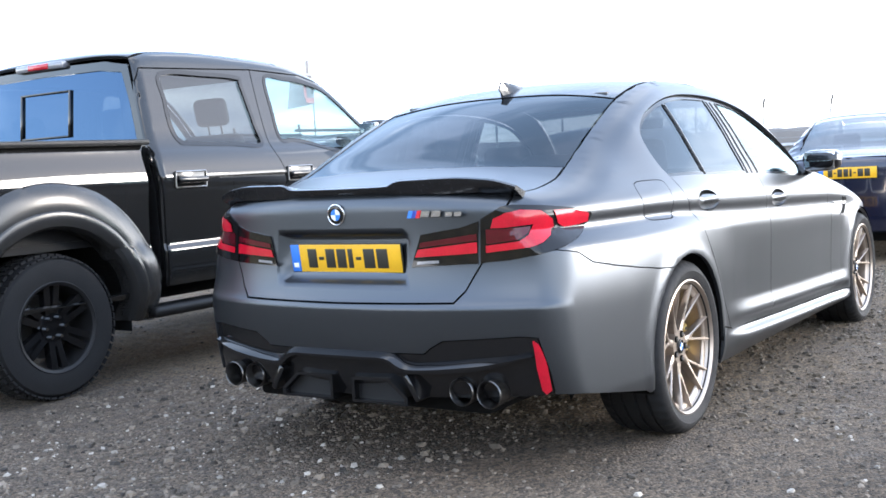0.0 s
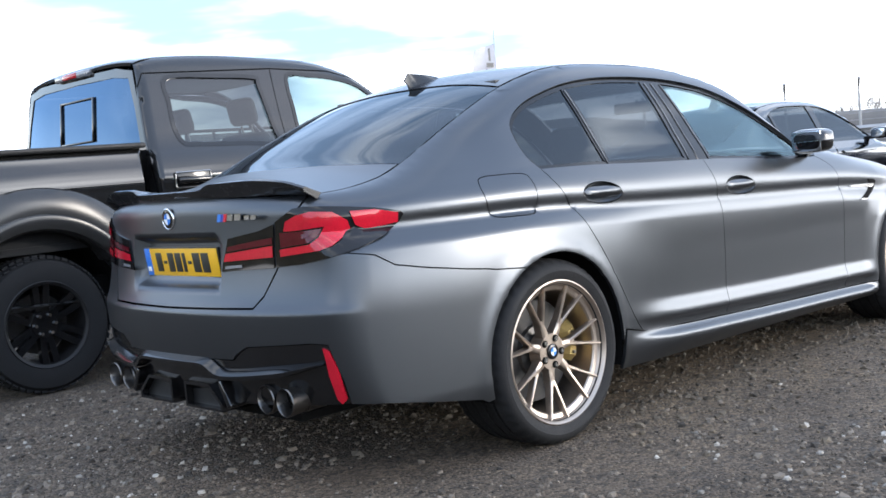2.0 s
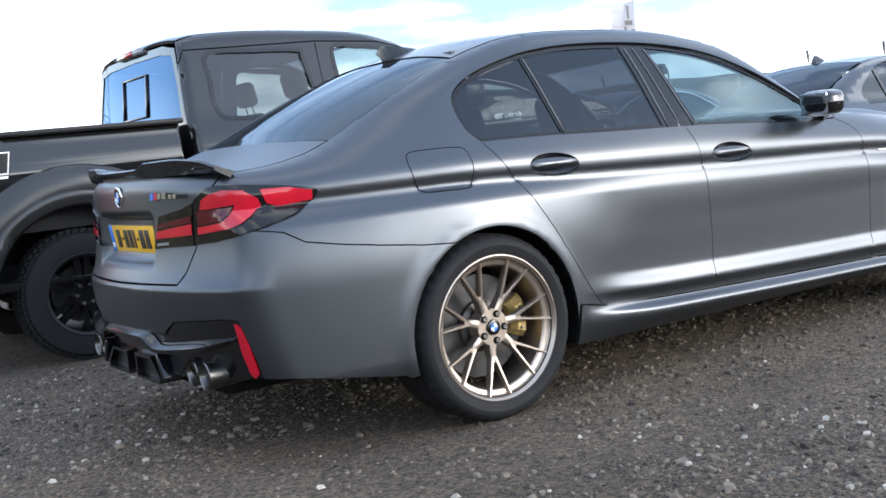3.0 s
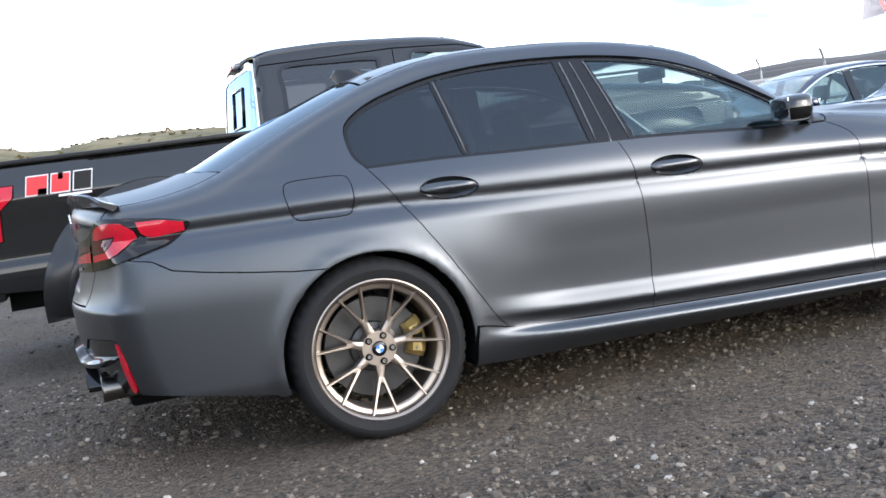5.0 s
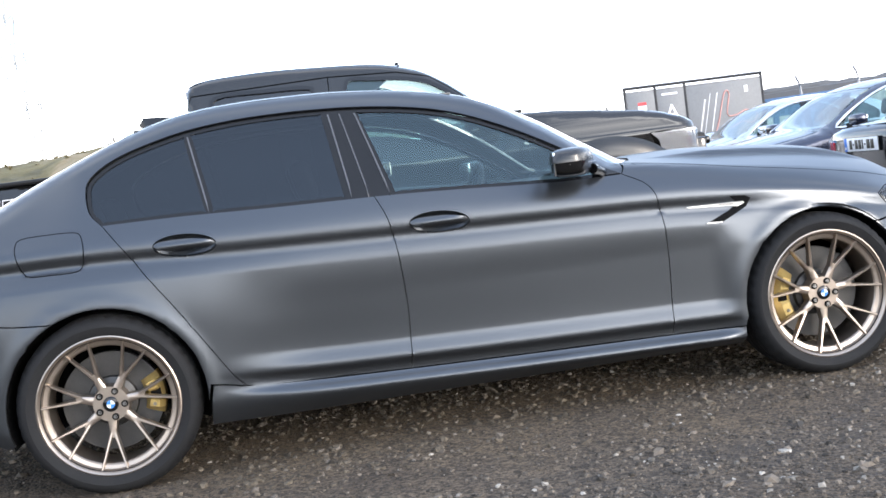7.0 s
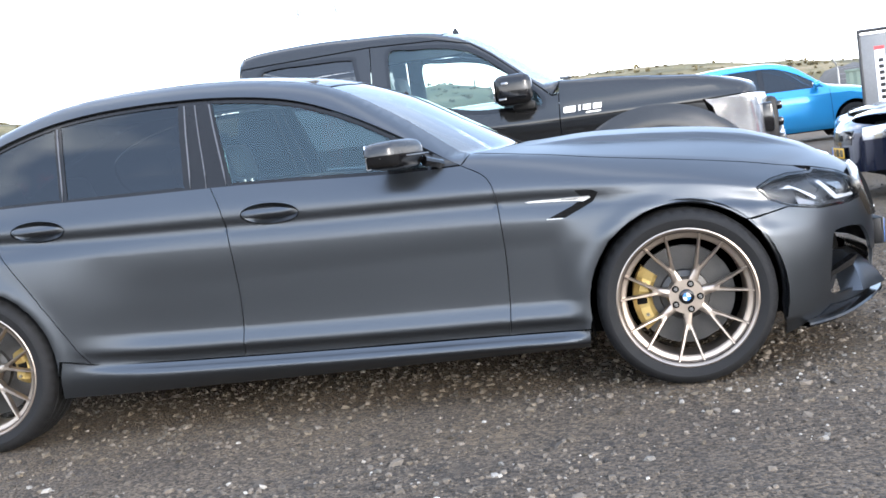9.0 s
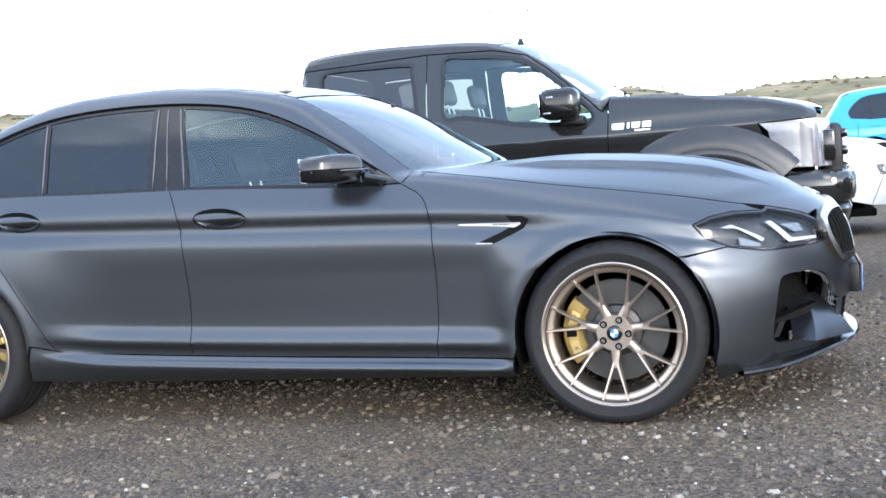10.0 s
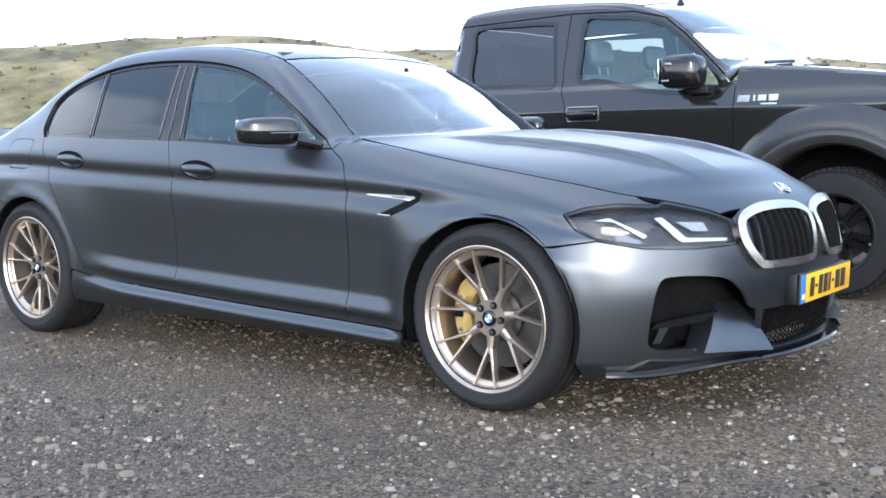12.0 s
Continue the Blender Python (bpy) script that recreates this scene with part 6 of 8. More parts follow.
# splitter
us = np.concatenate((np.linspace(body.u(0.88, 3.46), fm, 30), 2 * fm - np.linspace(body.u(0.88, 3.46), fm, 30)[::-1][1:]))
base = body.ring()(us, np.full(len(us), 0.222))
cen = np.array((0, 2.95))
vs, fs = [], []
for p in base:
    d = p[:2] - cen
    d /= np.linalg.norm(d)
    ease = 1 - 0.8 * step01(np.array([abs(p[0])]), 0.70, 0.88)[0]
    zt = 0.205 - 0.035 * step01(np.array([abs(p[0])]), 0.45, 0.85)[0]
    for off, z in ((-0.06, zt + 0.016), (0.0, zt + 0.012), (0.040 * ease, zt + 0.004), (0.046 * ease, zt - 0.004), (0.036 * ease, zt - 0.012), (-0.10, zt - 0.012)):
        vs.append((p[0] + d[0] * off, p[1] + d[1] * off, z))
for i in range(len(base) - 1):
    for j in range(6):
        fs.append((i * 6 + j, i * 6 + (j + 1) % 6, (i + 1) * 6 + (j + 1) % 6, (i + 1) * 6 + j))
data_part("front_splitter", vs, fs, GLOSS_BLACK, sedan, "glossy carbon front splitter")

# roof fin
bm = bmesh.new()
rows = []
for t in np.linspace(0, 1, 9):
    y = 0.385 - 0.185 * t
    h = 0.004 + 0.064 * t ** 0.9 if t < 0.9 else 0.068 - 0.35 * (t - 0.9)
    w = 0.006 + 0.030 * math.sin(math.pi * min(1, 0.25 + 0.75 * t)) ** 0.7
    zb = float(body.lid()(np.array([0.0]), np.array([y]))[0, 2]) - 0.004
    rows.append([bm.verts.new(p) for p in ((-w, y, zb), (-w * 0.55, y - 0.01 * t, zb + h * 0.55), (-0.004, y - 0.03 * t, zb + h), (0.004, y - 0.03 * t, zb + h), (w * 0.55, y - 0.01 * t, zb + h * 0.55), (w, y, zb))])
for a, b in zip(rows[:-1], rows[1:]):
    for i in range(5):
        bm.faces.new((a[i], a[i + 1], b[i + 1], b[i]))
bm.faces.new(rows[-1])
bm.faces.new(rows[0][::-1])
part("roof_fin", bm, GLOSS_BLACK, sedan, "glossy dark roof antenna fin")


# mirrors
def pillow(cx, cy, cz, rx, ry, rz, e1=0.55, e2=0.5, n=28, m=14, cut=None):
    """A rounded block: a superellipsoid."""
    vs, fs = [], []
    for i in range(m + 1):
        f = -math.pi / 2 + math.pi * i / m
        for j in range(n):
            a = 2 * math.pi * j / n
            cf, sf, ca, sa = math.cos(f), math.sin(f), math.cos(a), math.sin(a)
            pw = lambda v, e: math.copysign(abs(v) ** e, v)
            vs.append((cx + rx * pw(cf, e1) * pw(ca, e2), cy + ry * pw(cf, e1) * pw(sa, e2), cz + rz * pw(sf, e1)))
    for i in range(m):
        for j in range(n):
            fs.append((i * n + j, i * n + (j + 1) % n, (i + 1) * n + (j + 1) % n, (i + 1) * n + j))
    if cut:
        fs = [f for f in fs if cut([vs[q] for q in f])]
    return vs, fs


for s in (1, -1):
    def shaped(vs):
        # nose swept back to the tip, flat behind, slightly lower at the tip
        out = []
        for x, y, z in vs:
            t = np.clip((x - 0.88) / 0.205, 0, 1)
            if y > 1.935:
                y = 1.935 + (y - 1.935) * (1.0 - 0.55 * t ** 1.5)
            y -= 0.045 * t
            z = 1.036 + (z - 1.036) * (1.0 - 0.12 * t) + 0.004 * t
            out.append((s * x, y, z))
        return out
    vs, fs = pillow(0.982, 1.950, 1.036, 0.104, 0.098, 0.062, cut=lambda q: np.mean([p[2] for p in q]) > 1.028)
    cap = data_part("side_mirror", shaped(vs), fs if s > 0 else [f[::-1] for f in fs], CARBON, sedan, "glossy carbon door mirror", 60)
    vs, fs = pillow(0.982, 1.950, 1.034, 0.100, 0.094, 0.060, cut=lambda q: np.mean([p[2] for p in q]) <= 1.034)
    data_part("mirror_shell", shaped(vs), fs if s > 0 else [f[::-1] for f in fs], GLOSS_BLACK, cap, "", 60)
    bm = bmesh.new()
    tube(bm, [Vector((s * x, y, 1.030)) for x, y in ((0.885, 2.050), (0.94, 2.035), (1.0, 1.995), (1.05, 1.94), (1.082, 1.885))], 0.0022, 6)
    part("bright_line", bm, STEEL, cap)
    bm = bmesh.new()
    add_box(bm, min(s * 0.90, s * 1.065), max(s * 0.90, s * 1.065), 1.840, 1.846, 0.990, 1.085, 0.002, m=pose(s * 0.982, 1.843, 1.036) @ pose(0, 0, 0, 0, 0, s * -9) @ pose(-s * 0.982, -1.843, -1.036))
    part("mirror_glass", bm, MIRROR, cap)
    bm = bmesh.new()
    tube(bm, [(s * 0.84, 2.085, 0.975), (s * 0.875, 2.07, 0.985), (s * 0.91, 2.03, 0.998)], [0.022, 0.018, 0.022], 10)
    part("mirror_foot", bm, GLOSS_BLACK, cap)
panel("mirror_sail", [(2.045, 0.962), (2.055, 1.020), (2.075, 1.008), (2.160, 0.962)], GLOSS_BLACK, sedan, off=0.004, gap=0, step=0.03, depth=0.02)


# wheels: seven forked spokes
def y_wheel(tyre_r, half):
    out = half
    # tread with four ring grooves, shoulder blocks cut across
    prof = [(-out + 0.012, 0.262), (-out, 0.285), (-out - 0.003, 0.315), (-out + 0.008, tyre_r - 0.020), (-out + 0.020, tyre_r - 0.008), (-out + 0.040, tyre_r - 0.002)]
    for gx in (-0.078, -0.028, 0.028, 0.078):
        prof += [(gx - 0.006, tyre_r), (gx - 0.004, tyre_r - 0.008), (gx + 0.004, tyre_r - 0.008), (gx + 0.006, tyre_r)]
    prof += [(out - 0.040, tyre_r - 0.002), (out - 0.020, tyre_r - 0.008), (out - 0.008, tyre_r - 0.020), (out + 0.001, tyre_r - 0.030), (out + 0.003, 0.312), (out + 0.0045, 0.306), (out + 0.002, 0.300), (out, 0.284), (out - 0.012, 0.268), (out - 0.016, 0.255), (-out + 0.016, 0.255)]
    ring = 180
    tv, tf = lathe(prof, ring, closed=True)
    tv = [list(v) for v in tv]
    k = len(prof)
    for i in range(0, ring, 4):
        for j in (4, 5, k - 10, k - 11):
            q = tv[i * k + j]
            f = 1 - 0.007 / math.hypot(q[1], q[2])
            q[1], q[2] = q[1] * f, q[2] * f
    tyre = bpy.data.meshes.new("tyre")
    tyre.from_pydata(tv, [], tf)
    lip = out - 0.012
    bv, bf = lathe([(lip, 0.268), (lip + 0.006, 0.273), (lip + 0.008, 0.268), (lip + 0.003, 0.262), (lip - 0.004, 0.257), (lip - 0.016, 0.253), (lip - 0.020, 0.250), (lip - 0.024, 0.236), (lip - 0.030, 0.231), (0.02, 0.229), (-0.05, 0.230), (-out + 0.03, 0.246), (-out + 0.01, 0.262), (-out + 0.008, 0.268), (-0.05, 0.240), (0.02, 0.242), (lip - 0.02, 0.256)], 84, closed=True)
    bm = bmesh.new()
    for v in bv:
        bm.verts.new(v)
    bm.verts.ensure_lookup_table()
    for f in bf:
        bm.faces.new([bm.verts[i] for i in f])
    hubx = lip - 0.036

    def beam(a, b, wa, wb, da, db, steps=5):
        """A tapering ridge-backed bar between two points (x, r, angle)."""
        prev = None
        ends = [Vector((x, r * math.sin(an), r * math.cos(an))) for x, r, an in (a, b)]
        along = ends[1] - ends[0]
        side = Vector((0, along.z, -along.y)).normalized()
        for i in range(steps + 1):
            t = i / steps
            w, d = wa + (wb - wa) * t, da + (db - da) * t
            c = ends[0].lerp(ends[1], t)
            row = [bm.verts.new(p) for p in (c - side * w - Vector((d, 0, 0)), c - side * w * 0.85 - Vector((0.004, 0, 0)), c - side * w * 0.45, c + side * w * 0.45, c + side * w * 0.85 - Vector((0.004, 0, 0)), c + side * w - Vector((d, 0, 0)))]
            if prev:
                for q in range(6):
                    bm.faces.new((prev[q], prev[(q + 1) % 6], row[(q + 1) % 6], row[q]))
            prev = row
    rim = bpy.data.meshes.new("rim")
    bmesh.ops.recalc_face_normals(bm, faces=bm.faces)
    bm.to_mesh(rim)
    bm.free()
    bm = bmesh.new()
    mid = math.pi
    beam((hubx - 0.003, 0.045, mid), (hubx + 0.001, 0.132, mid), 0.022, 0.0125, 0.040, 0.034, 4)
    for e in (-1, 1):
        beam((hubx, 0.112, mid + e * 0.045), (lip - 0.004, 0.262, mid + e * 0.192), 0.0080, 0.0052, 0.032, 0.024)
    bmesh.ops.recalc_face_normals(bm, faces=bm.faces)
    spoke = bpy.data.meshes.new("spoke")
    bm.to_mesh(spoke)
    bm.free()
    bm = bmesh.new()
    bmesh.ops.create_cone(bm, cap_ends=True, segments=42, radius1=0.074, radius2=0.068, depth=0.05, matrix=pose(hubx - 0.026, 0, 0, 0, 90, 0))
    hub = bpy.data.meshes.new("hub")
    bm.to_mesh(hub)
    bm.free()
    tyre.materials.append(RUBBER)
    for me in (rim, spoke, hub):
        me.materials.append(BRONZE)
    bm = bmesh.new()
    bmesh.ops.create_cone(bm, cap_ends=True, segments=18, radius1=0.0135, radius2=0.0135, depth=0.006, matrix=pose(hubx + 0.001, 0, 0, 0, 90, 0))
    hole = bpy.data.meshes.new("bolt_well")
    bm.to_mesh(hole)
    bm.free()
    hole.materials.append(UNDER)
    bm = bmesh.new()
    bmesh.ops.create_cone(bm, cap_ends=True, segments=6, radius1=0.0085, radius2=0.008, depth=0.008, matrix=pose(hubx + 0.004, 0, 0, 0, 90, 0))
    bolt = bpy.data.meshes.new("wheel_bolt")
    bm.to_mesh(bolt)
    bm.free()
    bolt.materials.append(STEEL)
    return finish(tyre), finish(rim, 30), finish(spoke, 30), finish(hub, 30), hole, bolt, hubx


def caliper_mesh(a0, a1, name):
    """A brake caliper bent along the disc's rim, with ribs."""
    bm = bmesh.new()
    prev = None
    n = 14
    for i in range(n + 1):
        t = i / n
        a = a0 + (a1 - a0) * t
        swell = 0.006 * (1 if 0.12 < t < 0.42 or 0.58 < t < 0.88 else -0.6)
        end = 0.55 + 0.45 * min(1, min(t, 1 - t) * 7)
        row = []
        for x, r in ((-0.03, 0.126), (0.030, 0.130), (0.052 + swell, 0.146), (0.052 + swell, 0.182 * (0.97 + 0.03 * end)), (0.034, 0.204), (-0.03, 0.206)):
            row.append(bm.verts.new((x * (end if x > 0 else 1), r * math.sin(a), r * math.cos(a))))
        if prev:
            for q in range(6):
                bm.faces.new((prev[q], prev[(q + 1) % 6], row[(q + 1) % 6], row[q]))
        else:
            bm.faces.new(row[::-1])
        prev = row
    bm.faces.new(prev)
    bmesh.ops.recalc_face_normals(bm, faces=bm.faces)
    me = bpy.data.meshes.new(name)
    bm.to_mesh(me)
    bm.free()
    me.materials.append(GOLD)
    return finish(me, 25)


for wy, wz, wx, r, half, spin, c0, c1 in ((0.0, 0.345, 0.797, 0.351, 0.140, -4.0, 62, 112), (2.982, 0.340, 0.806, 0.347, 0.136, -2.0, -128, -50)):
    tyre, rim, spoke, hub, hole, bolt, hubx = y_wheel(r, half)
    cal = caliper_mesh(radians(c0), radians(c1), "brake_caliper")
    for s in (1, -1):
        m = pose(s * wx, wy, wz, 0, 0, 0 if s > 0 else 180)
        wheel = link("wheel", rim, None, sedan, "bronze forked-spoke alloy wheel")
        wheel.matrix_local = m @ pose(0, 0, 0, spin)
        link("tyre", tyre, None, wheel, "black low-profile tyre")
        link("hub", hub, None, wheel)
        for q in range(7):
            link("spoke", spoke, None, wheel).matrix_local = pose(0, 0, 0, 360 * q / 7)
        for q in range(5):
            a = 2 * math.pi * q / 5 + 0.35
            for me in (hole, bolt):
                ob = link(me.name.split(".")[0], me, None, wheel)
                ob.matrix_local = pose(0, 0.052 * math.sin(a), 0.052 * math.cos(a))
        roundel(wheel, pose(hubx + 0.001, 0, 0, 0, 90, 0) @ pose(0, 0, 0, 0, 0, 90), 0.030, GLOSS_BLACK, "centre_cap")
        vs, fs = lathe([(-0.028, 0.06), (-0.028, 0.195), (0.004, 0.195), (0.004, 0.10), (0.02, 0.095), (0.03, 0.06)], 60, closed=True)
        disc = data_part("brake_disc", vs, fs, DISC, sedan)
        disc.matrix_local = m
        c = link("brake_caliper", cal, None, sedan, "gold brake caliper")
        for q in (0.22, 0.5, 0.78):
            a = radians(c0 + (c1 - c0) * q)
            bm = bmesh.new()
            if q == 0.5:
                add_box(bm, 0.046, 0.0515, -0.020, 0.020, 0.150, 0.190, 0.004, m=Matrix.Rotation(-a, 4, "X"))
            else:
                bmesh.ops.create_cone(bm, cap_ends=True, segments=12, radius1=0.008, radius2=0.006, depth=0.012, matrix=pose(0.062, 0.164 * math.sin(a), 0.164 * math.cos(a), 0, 90, 0))
            part("caliper_slot" if q == 0.5 else "caliper_bolt", bm, UNDER if q == 0.5 else STEEL, c)
        c.matrix_local = pose(s * wx, wy, wz) if s > 0 else pose(-wx, wy, wz) @ Matrix.Diagonal((-1, 1, 1, 1))

# cabin
for x in (-0.37, 0.37):
    seat_at(sedan, x, 1.12, 0.36, 0.52, SEAT, 0.64, 18)
    seat_at(sedan, x, 0.22, 0.40, 0.56, SEAT, 0.56, 22)
box_part("seat_insert", (-0.52, -0.24, 1.10, 1.16, 0.60, 0.86), SEAT_RED, sedan, 0.02, m=pose(0, 0, 0))
for x in (0.37,):
    box_part("seat_insert", (x - 0.12, x + 0.12, 1.09, 1.15, 0.60, 0.84), SEAT_RED, sedan, 0.02)
bm = bmesh.new()
add_box(bm, -0.74, 0.74, 1.86, 2.42, 0.66, 0.965, 0.06, segments=3)
add_box(bm, -0.14, 0.14, 1.2, 2.0, 0.30, 0.70, 0.04)
part("dashboard", bm, MATT_BLACK, sedan)
vs, fs = lathe([(0.016 * math.cos(a), 0.175 + 0.017 * math.sin(a)) for a in np.linspace(0, 2 * math.pi, 8, endpoint=False)], 36, "y", True)
w = data_part("steering_wheel", vs, fs, MATT_BLACK, sedan)
w.matrix_local = pose(-0.37, 1.74, 0.90, -24)
bm = bmesh.new()
add_box(bm, -0.12, 0.12, 1.80, 1.83, 1.265, 1.325, 0.012)
tube(bm, [(0, 1.83, 1.30), (0, 1.86, 1.325)], 0.012)
part("interior_mirror", bm, MATT_BLACK, sedan)
box_part("parcel_shelf", (-0.60, 0.60, -0.50, 0.10, 1.00, 1.03), SEAT, sedan, 0.01)
box_part("headlining", (-0.52, 0.52, 0.20, 1.55, 1.395, 1.405), SEAT_GREY, sedan, 0.003)


# ---- ground and distance ----
rng = np.random.default_rng(7)


def ground_material():
    m = surface("gravel_ground", (0.066, 0.050, 0.036), 0.92, 0.0, 0.42, 0.7, 9.0)
    nt = m.node_tree
    p = nt.nodes["Principled BSDF"]
    col = p.inputs["Base Color"].links[0].from_socket
    co = nt.nodes.new("ShaderNodeTexCoord")
    # small stones: colour and relief cell by cell
    vor = nt.nodes.new("ShaderNodeTexVoronoi")
    vor.inputs["Scale"].default_value = 85.0
    bw = nt.nodes.new("ShaderNodeRGBToBW")
    cr = nt.nodes.new("ShaderNodeValToRGB")
    e = cr.color_ramp.elements
    e[0].position, e[0].color, e[1].position, e[1].color = 0.25, (0.55, 0.54, 0.53, 1), 0.80, (2.2, 2.15, 2.05, 1)
    mul = nt.nodes.new("ShaderNodeMixRGB")
    mul.blend_type, mul.inputs["Fac"].default_value = "MULTIPLY", 1.0
    # brown silt in broad patches
    nz = nt.nodes.new("ShaderNodeTexNoise")
    nz.inputs["Scale"].default_value, nz.inputs["Detail"].default_value = 0.8, 6.0
    pr = nt.nodes.new("ShaderNodeValToRGB")
    pr.color_ramp.elements[0].position, pr.color_ramp.elements[1].position = 0.46, 0.66
    silt = nt.nodes.new("ShaderNodeMixRGB")
    silt.inputs["Color2"].default_value = (0.050, 0.037, 0.026, 1)
    b1, b2 = nt.nodes.new("ShaderNodeBump"), nt.nodes.new("ShaderNodeBump")
    b1.inputs["Strength"].default_value, b1.inputs["Distance"].default_value, b1.invert = 0.9, 0.012, True
    b2.inputs["Strength"].default_value, b2.inputs["Distance"].default_value = 0.5, 0.03
    rough = nt.nodes.new("ShaderNodeTexNoise")
    rough.inputs["Scale"].default_value, rough.inputs["Detail"].default_value = 14.0, 8.0
    for a, b in ((co.outputs["Object"], vor.inputs["Vector"]), (vor.outputs["Color"], bw.inputs[0]), (bw.outputs[0], cr.inputs["Fac"]), (co.outputs["Object"], nz.inputs["Vector"]), (nz.outputs["Fac"], pr.inputs["Fac"]),
                 (pr.outputs["Color"], silt.inputs["Fac"]), (col, silt.inputs["Color1"]), (silt.outputs["Color"], mul.inputs["Color1"]), (cr.outputs["Color"], mul.inputs["Color2"]), (mul.outputs["Color"], p.inputs["Base Color"]),
                 (vor.outputs["Distance"], b1.inputs["Height"]), (co.outputs["Object"], rough.inputs["Vector"]), (rough.outputs["Fac"], b2.inputs["Height"]), (b2.outputs["Normal"], b1.inputs["Normal"]), (b1.outputs["Normal"], p.inputs["Normal"])):
        nt.links.new(a, b)
    # trodden brown earth in a ragged strip along the sedan's right side
    sx = nt.nodes.new("ShaderNodeSeparateXYZ")
    wob = nt.nodes.new("ShaderNodeTexNoise")
    wob.inputs["Scale"].default_value, wob.inputs["Detail"].default_value = 1.6, 5.0
    edge = nt.nodes.new("ShaderNodeMath")
    edge.operation, edge.inputs[1].default_value = "MULTIPLY_ADD", 2.2
    strip = nt.nodes.new("ShaderNodeMapRange")
    strip.interpolation_type = "SMOOTHSTEP"
    strip.inputs["From Min"].default_value, strip.inputs["From Max"].default_value = 2.75, 1.75
    ends = nt.nodes.new("ShaderNodeMapRange")
    ends.interpolation_type = "SMOOTHSTEP"
    ends.inputs["From Min"].default_value, ends.inputs["From Max"].default_value = -0.4, 0.7
    both = nt.nodes.new("ShaderNodeMath")
    both.operation = "MULTIPLY"
    # its lighter tone also lifts the shade beside and under the sill
    earth = nt.nodes.new("ShaderNodeMixRGB")
    earth.inputs["Color2"].default_value = (0.082, 0.059, 0.037, 1)
    for a, b in ((co.outputs["Object"], sx.inputs[0]), (co.outputs["Object"], wob.inputs["Vector"]), (wob.outputs["Fac"], edge.inputs[0]), (sx.outputs["X"], edge.inputs[2]), (edge.outputs[0], strip.inputs["Value"]),
                 (sx.outputs["Y"], ends.inputs["Value"]), (strip.outputs["Result"], both.inputs[0]), (ends.outputs["Result"], both.inputs[1]), (both.outputs[0], earth.inputs["Fac"]),
                 (silt.outputs["Color"], earth.inputs["Color1"]), (earth.outputs["Color"], mul.inputs["Color1"])):
        nt.links.new(a, b)
    # beyond the lot the sheet turns to dune grass and sand
    geo = nt.nodes.new("ShaderNodeNewGeometry")
    ln = nt.nodes.new("ShaderNodeVectorMath")
    ln.operation = "LENGTH"
    far = nt.nodes.new("ShaderNodeMapRange")
    far.inputs["From Min"].default_value, far.inputs["From Max"].default_value = 34.0, 44.0
    gz = nt.nodes.new("ShaderNodeTexNoise")
    gz.inputs["Scale"].default_value, gz.inputs["Detail"].default_value, gz.inputs["Roughness"].default_value = 0.16, 9.0, 0.68
    gr = nt.nodes.new("ShaderNodeValToRGB")
    ge = gr.color_ramp.elements
    ge[0].position, ge[0].color, ge[1].position, ge[1].color = 0.36, (0.062, 0.055, 0.026, 1), 0.64, (0.27, 0.205, 0.115, 1)
    mid = gr.color_ramp.elements.new(0.5)
    mid.color = (0.155, 0.125, 0.052, 1)
    mix = nt.nodes.new("ShaderNodeMixRGB")
    for a, b in ((geo.outputs["Position"], ln.inputs[0]), (ln.outputs["Value"], far.inputs["Value"]), (co.outputs["Object"], gz.inputs["Vector"]), (gz.outputs["Fac"], gr.inputs["Fac"]), (far.outputs["Result"], mix.inputs["Fac"]),
                 (mul.outputs["Color"], mix.inputs["Color1"]), (gr.outputs["Color"], mix.inputs["Color2"]), (mix.outputs["Color"], p.inputs["Base Color"])):
        nt.links.new(a, b)
    return m


# from 150 round to -158 degrees: unseen dunes, raised to darken rear reflections
crest = curve((-180, 10.0), (-168, 9.0), (-158, 6.0), (-150, 4.6), (-139, 4.7), (-128, 4.2), (-118, 3.9), (-108, 3.6), (-102, 3.1), (-97, 3.2), (-92, 2.4), (-86, 2.6), (-80, 2.0), (-72, 1.3), (-60, 1.0), (-45, 0.5), (-30, 0.30), (-22, 0.25), (-14, 0.25), (-5, 0.7), (10, 1.2), (40, 1.0), (90, 1.0), (120, 2.0), (150, 8.0), (180, 10.0))


def terrain(x, y):
    r = np.hypot(x - 4.5, y - 1.0)
    a = np.degrees(np.arctan2(x - 4.5, y - 1.0))
    top = np.tan(np.radians(crest(np.clip(a, -180, 180))))
    n1 = np.array([noise.noise((p * 0.035, q * 0.035, 0.3)) for p, q in zip(x, y)])
    n2 = np.array([noise.noise((p * 0.16, q * 0.16, 1.7)) for p, q in zip(x, y)])
    near = np.where(np.abs(a) < 100, 45.0, 70.0)
    h = 1.05 + 105.0 * top * (1 + 0.18 * n1) + 0.55 * n2
    rise = step01(r, near, 105.0)
    h = h * rise * np.where(r > 130, np.maximum(0.25, 1 - (r - 130) / 500), 1)
    flat = 0.012 * np.array([noise.noise((p * 0.9, q * 0.9, 4.0)) for p, q in zip(x, y)]) * (r < 40)
    mound = 0.27 * (1 - step01(np.hypot(x + 16.75, y - 6.3), 4.2, 7.4))
    return np.where(r < 40, flat, h) + mound


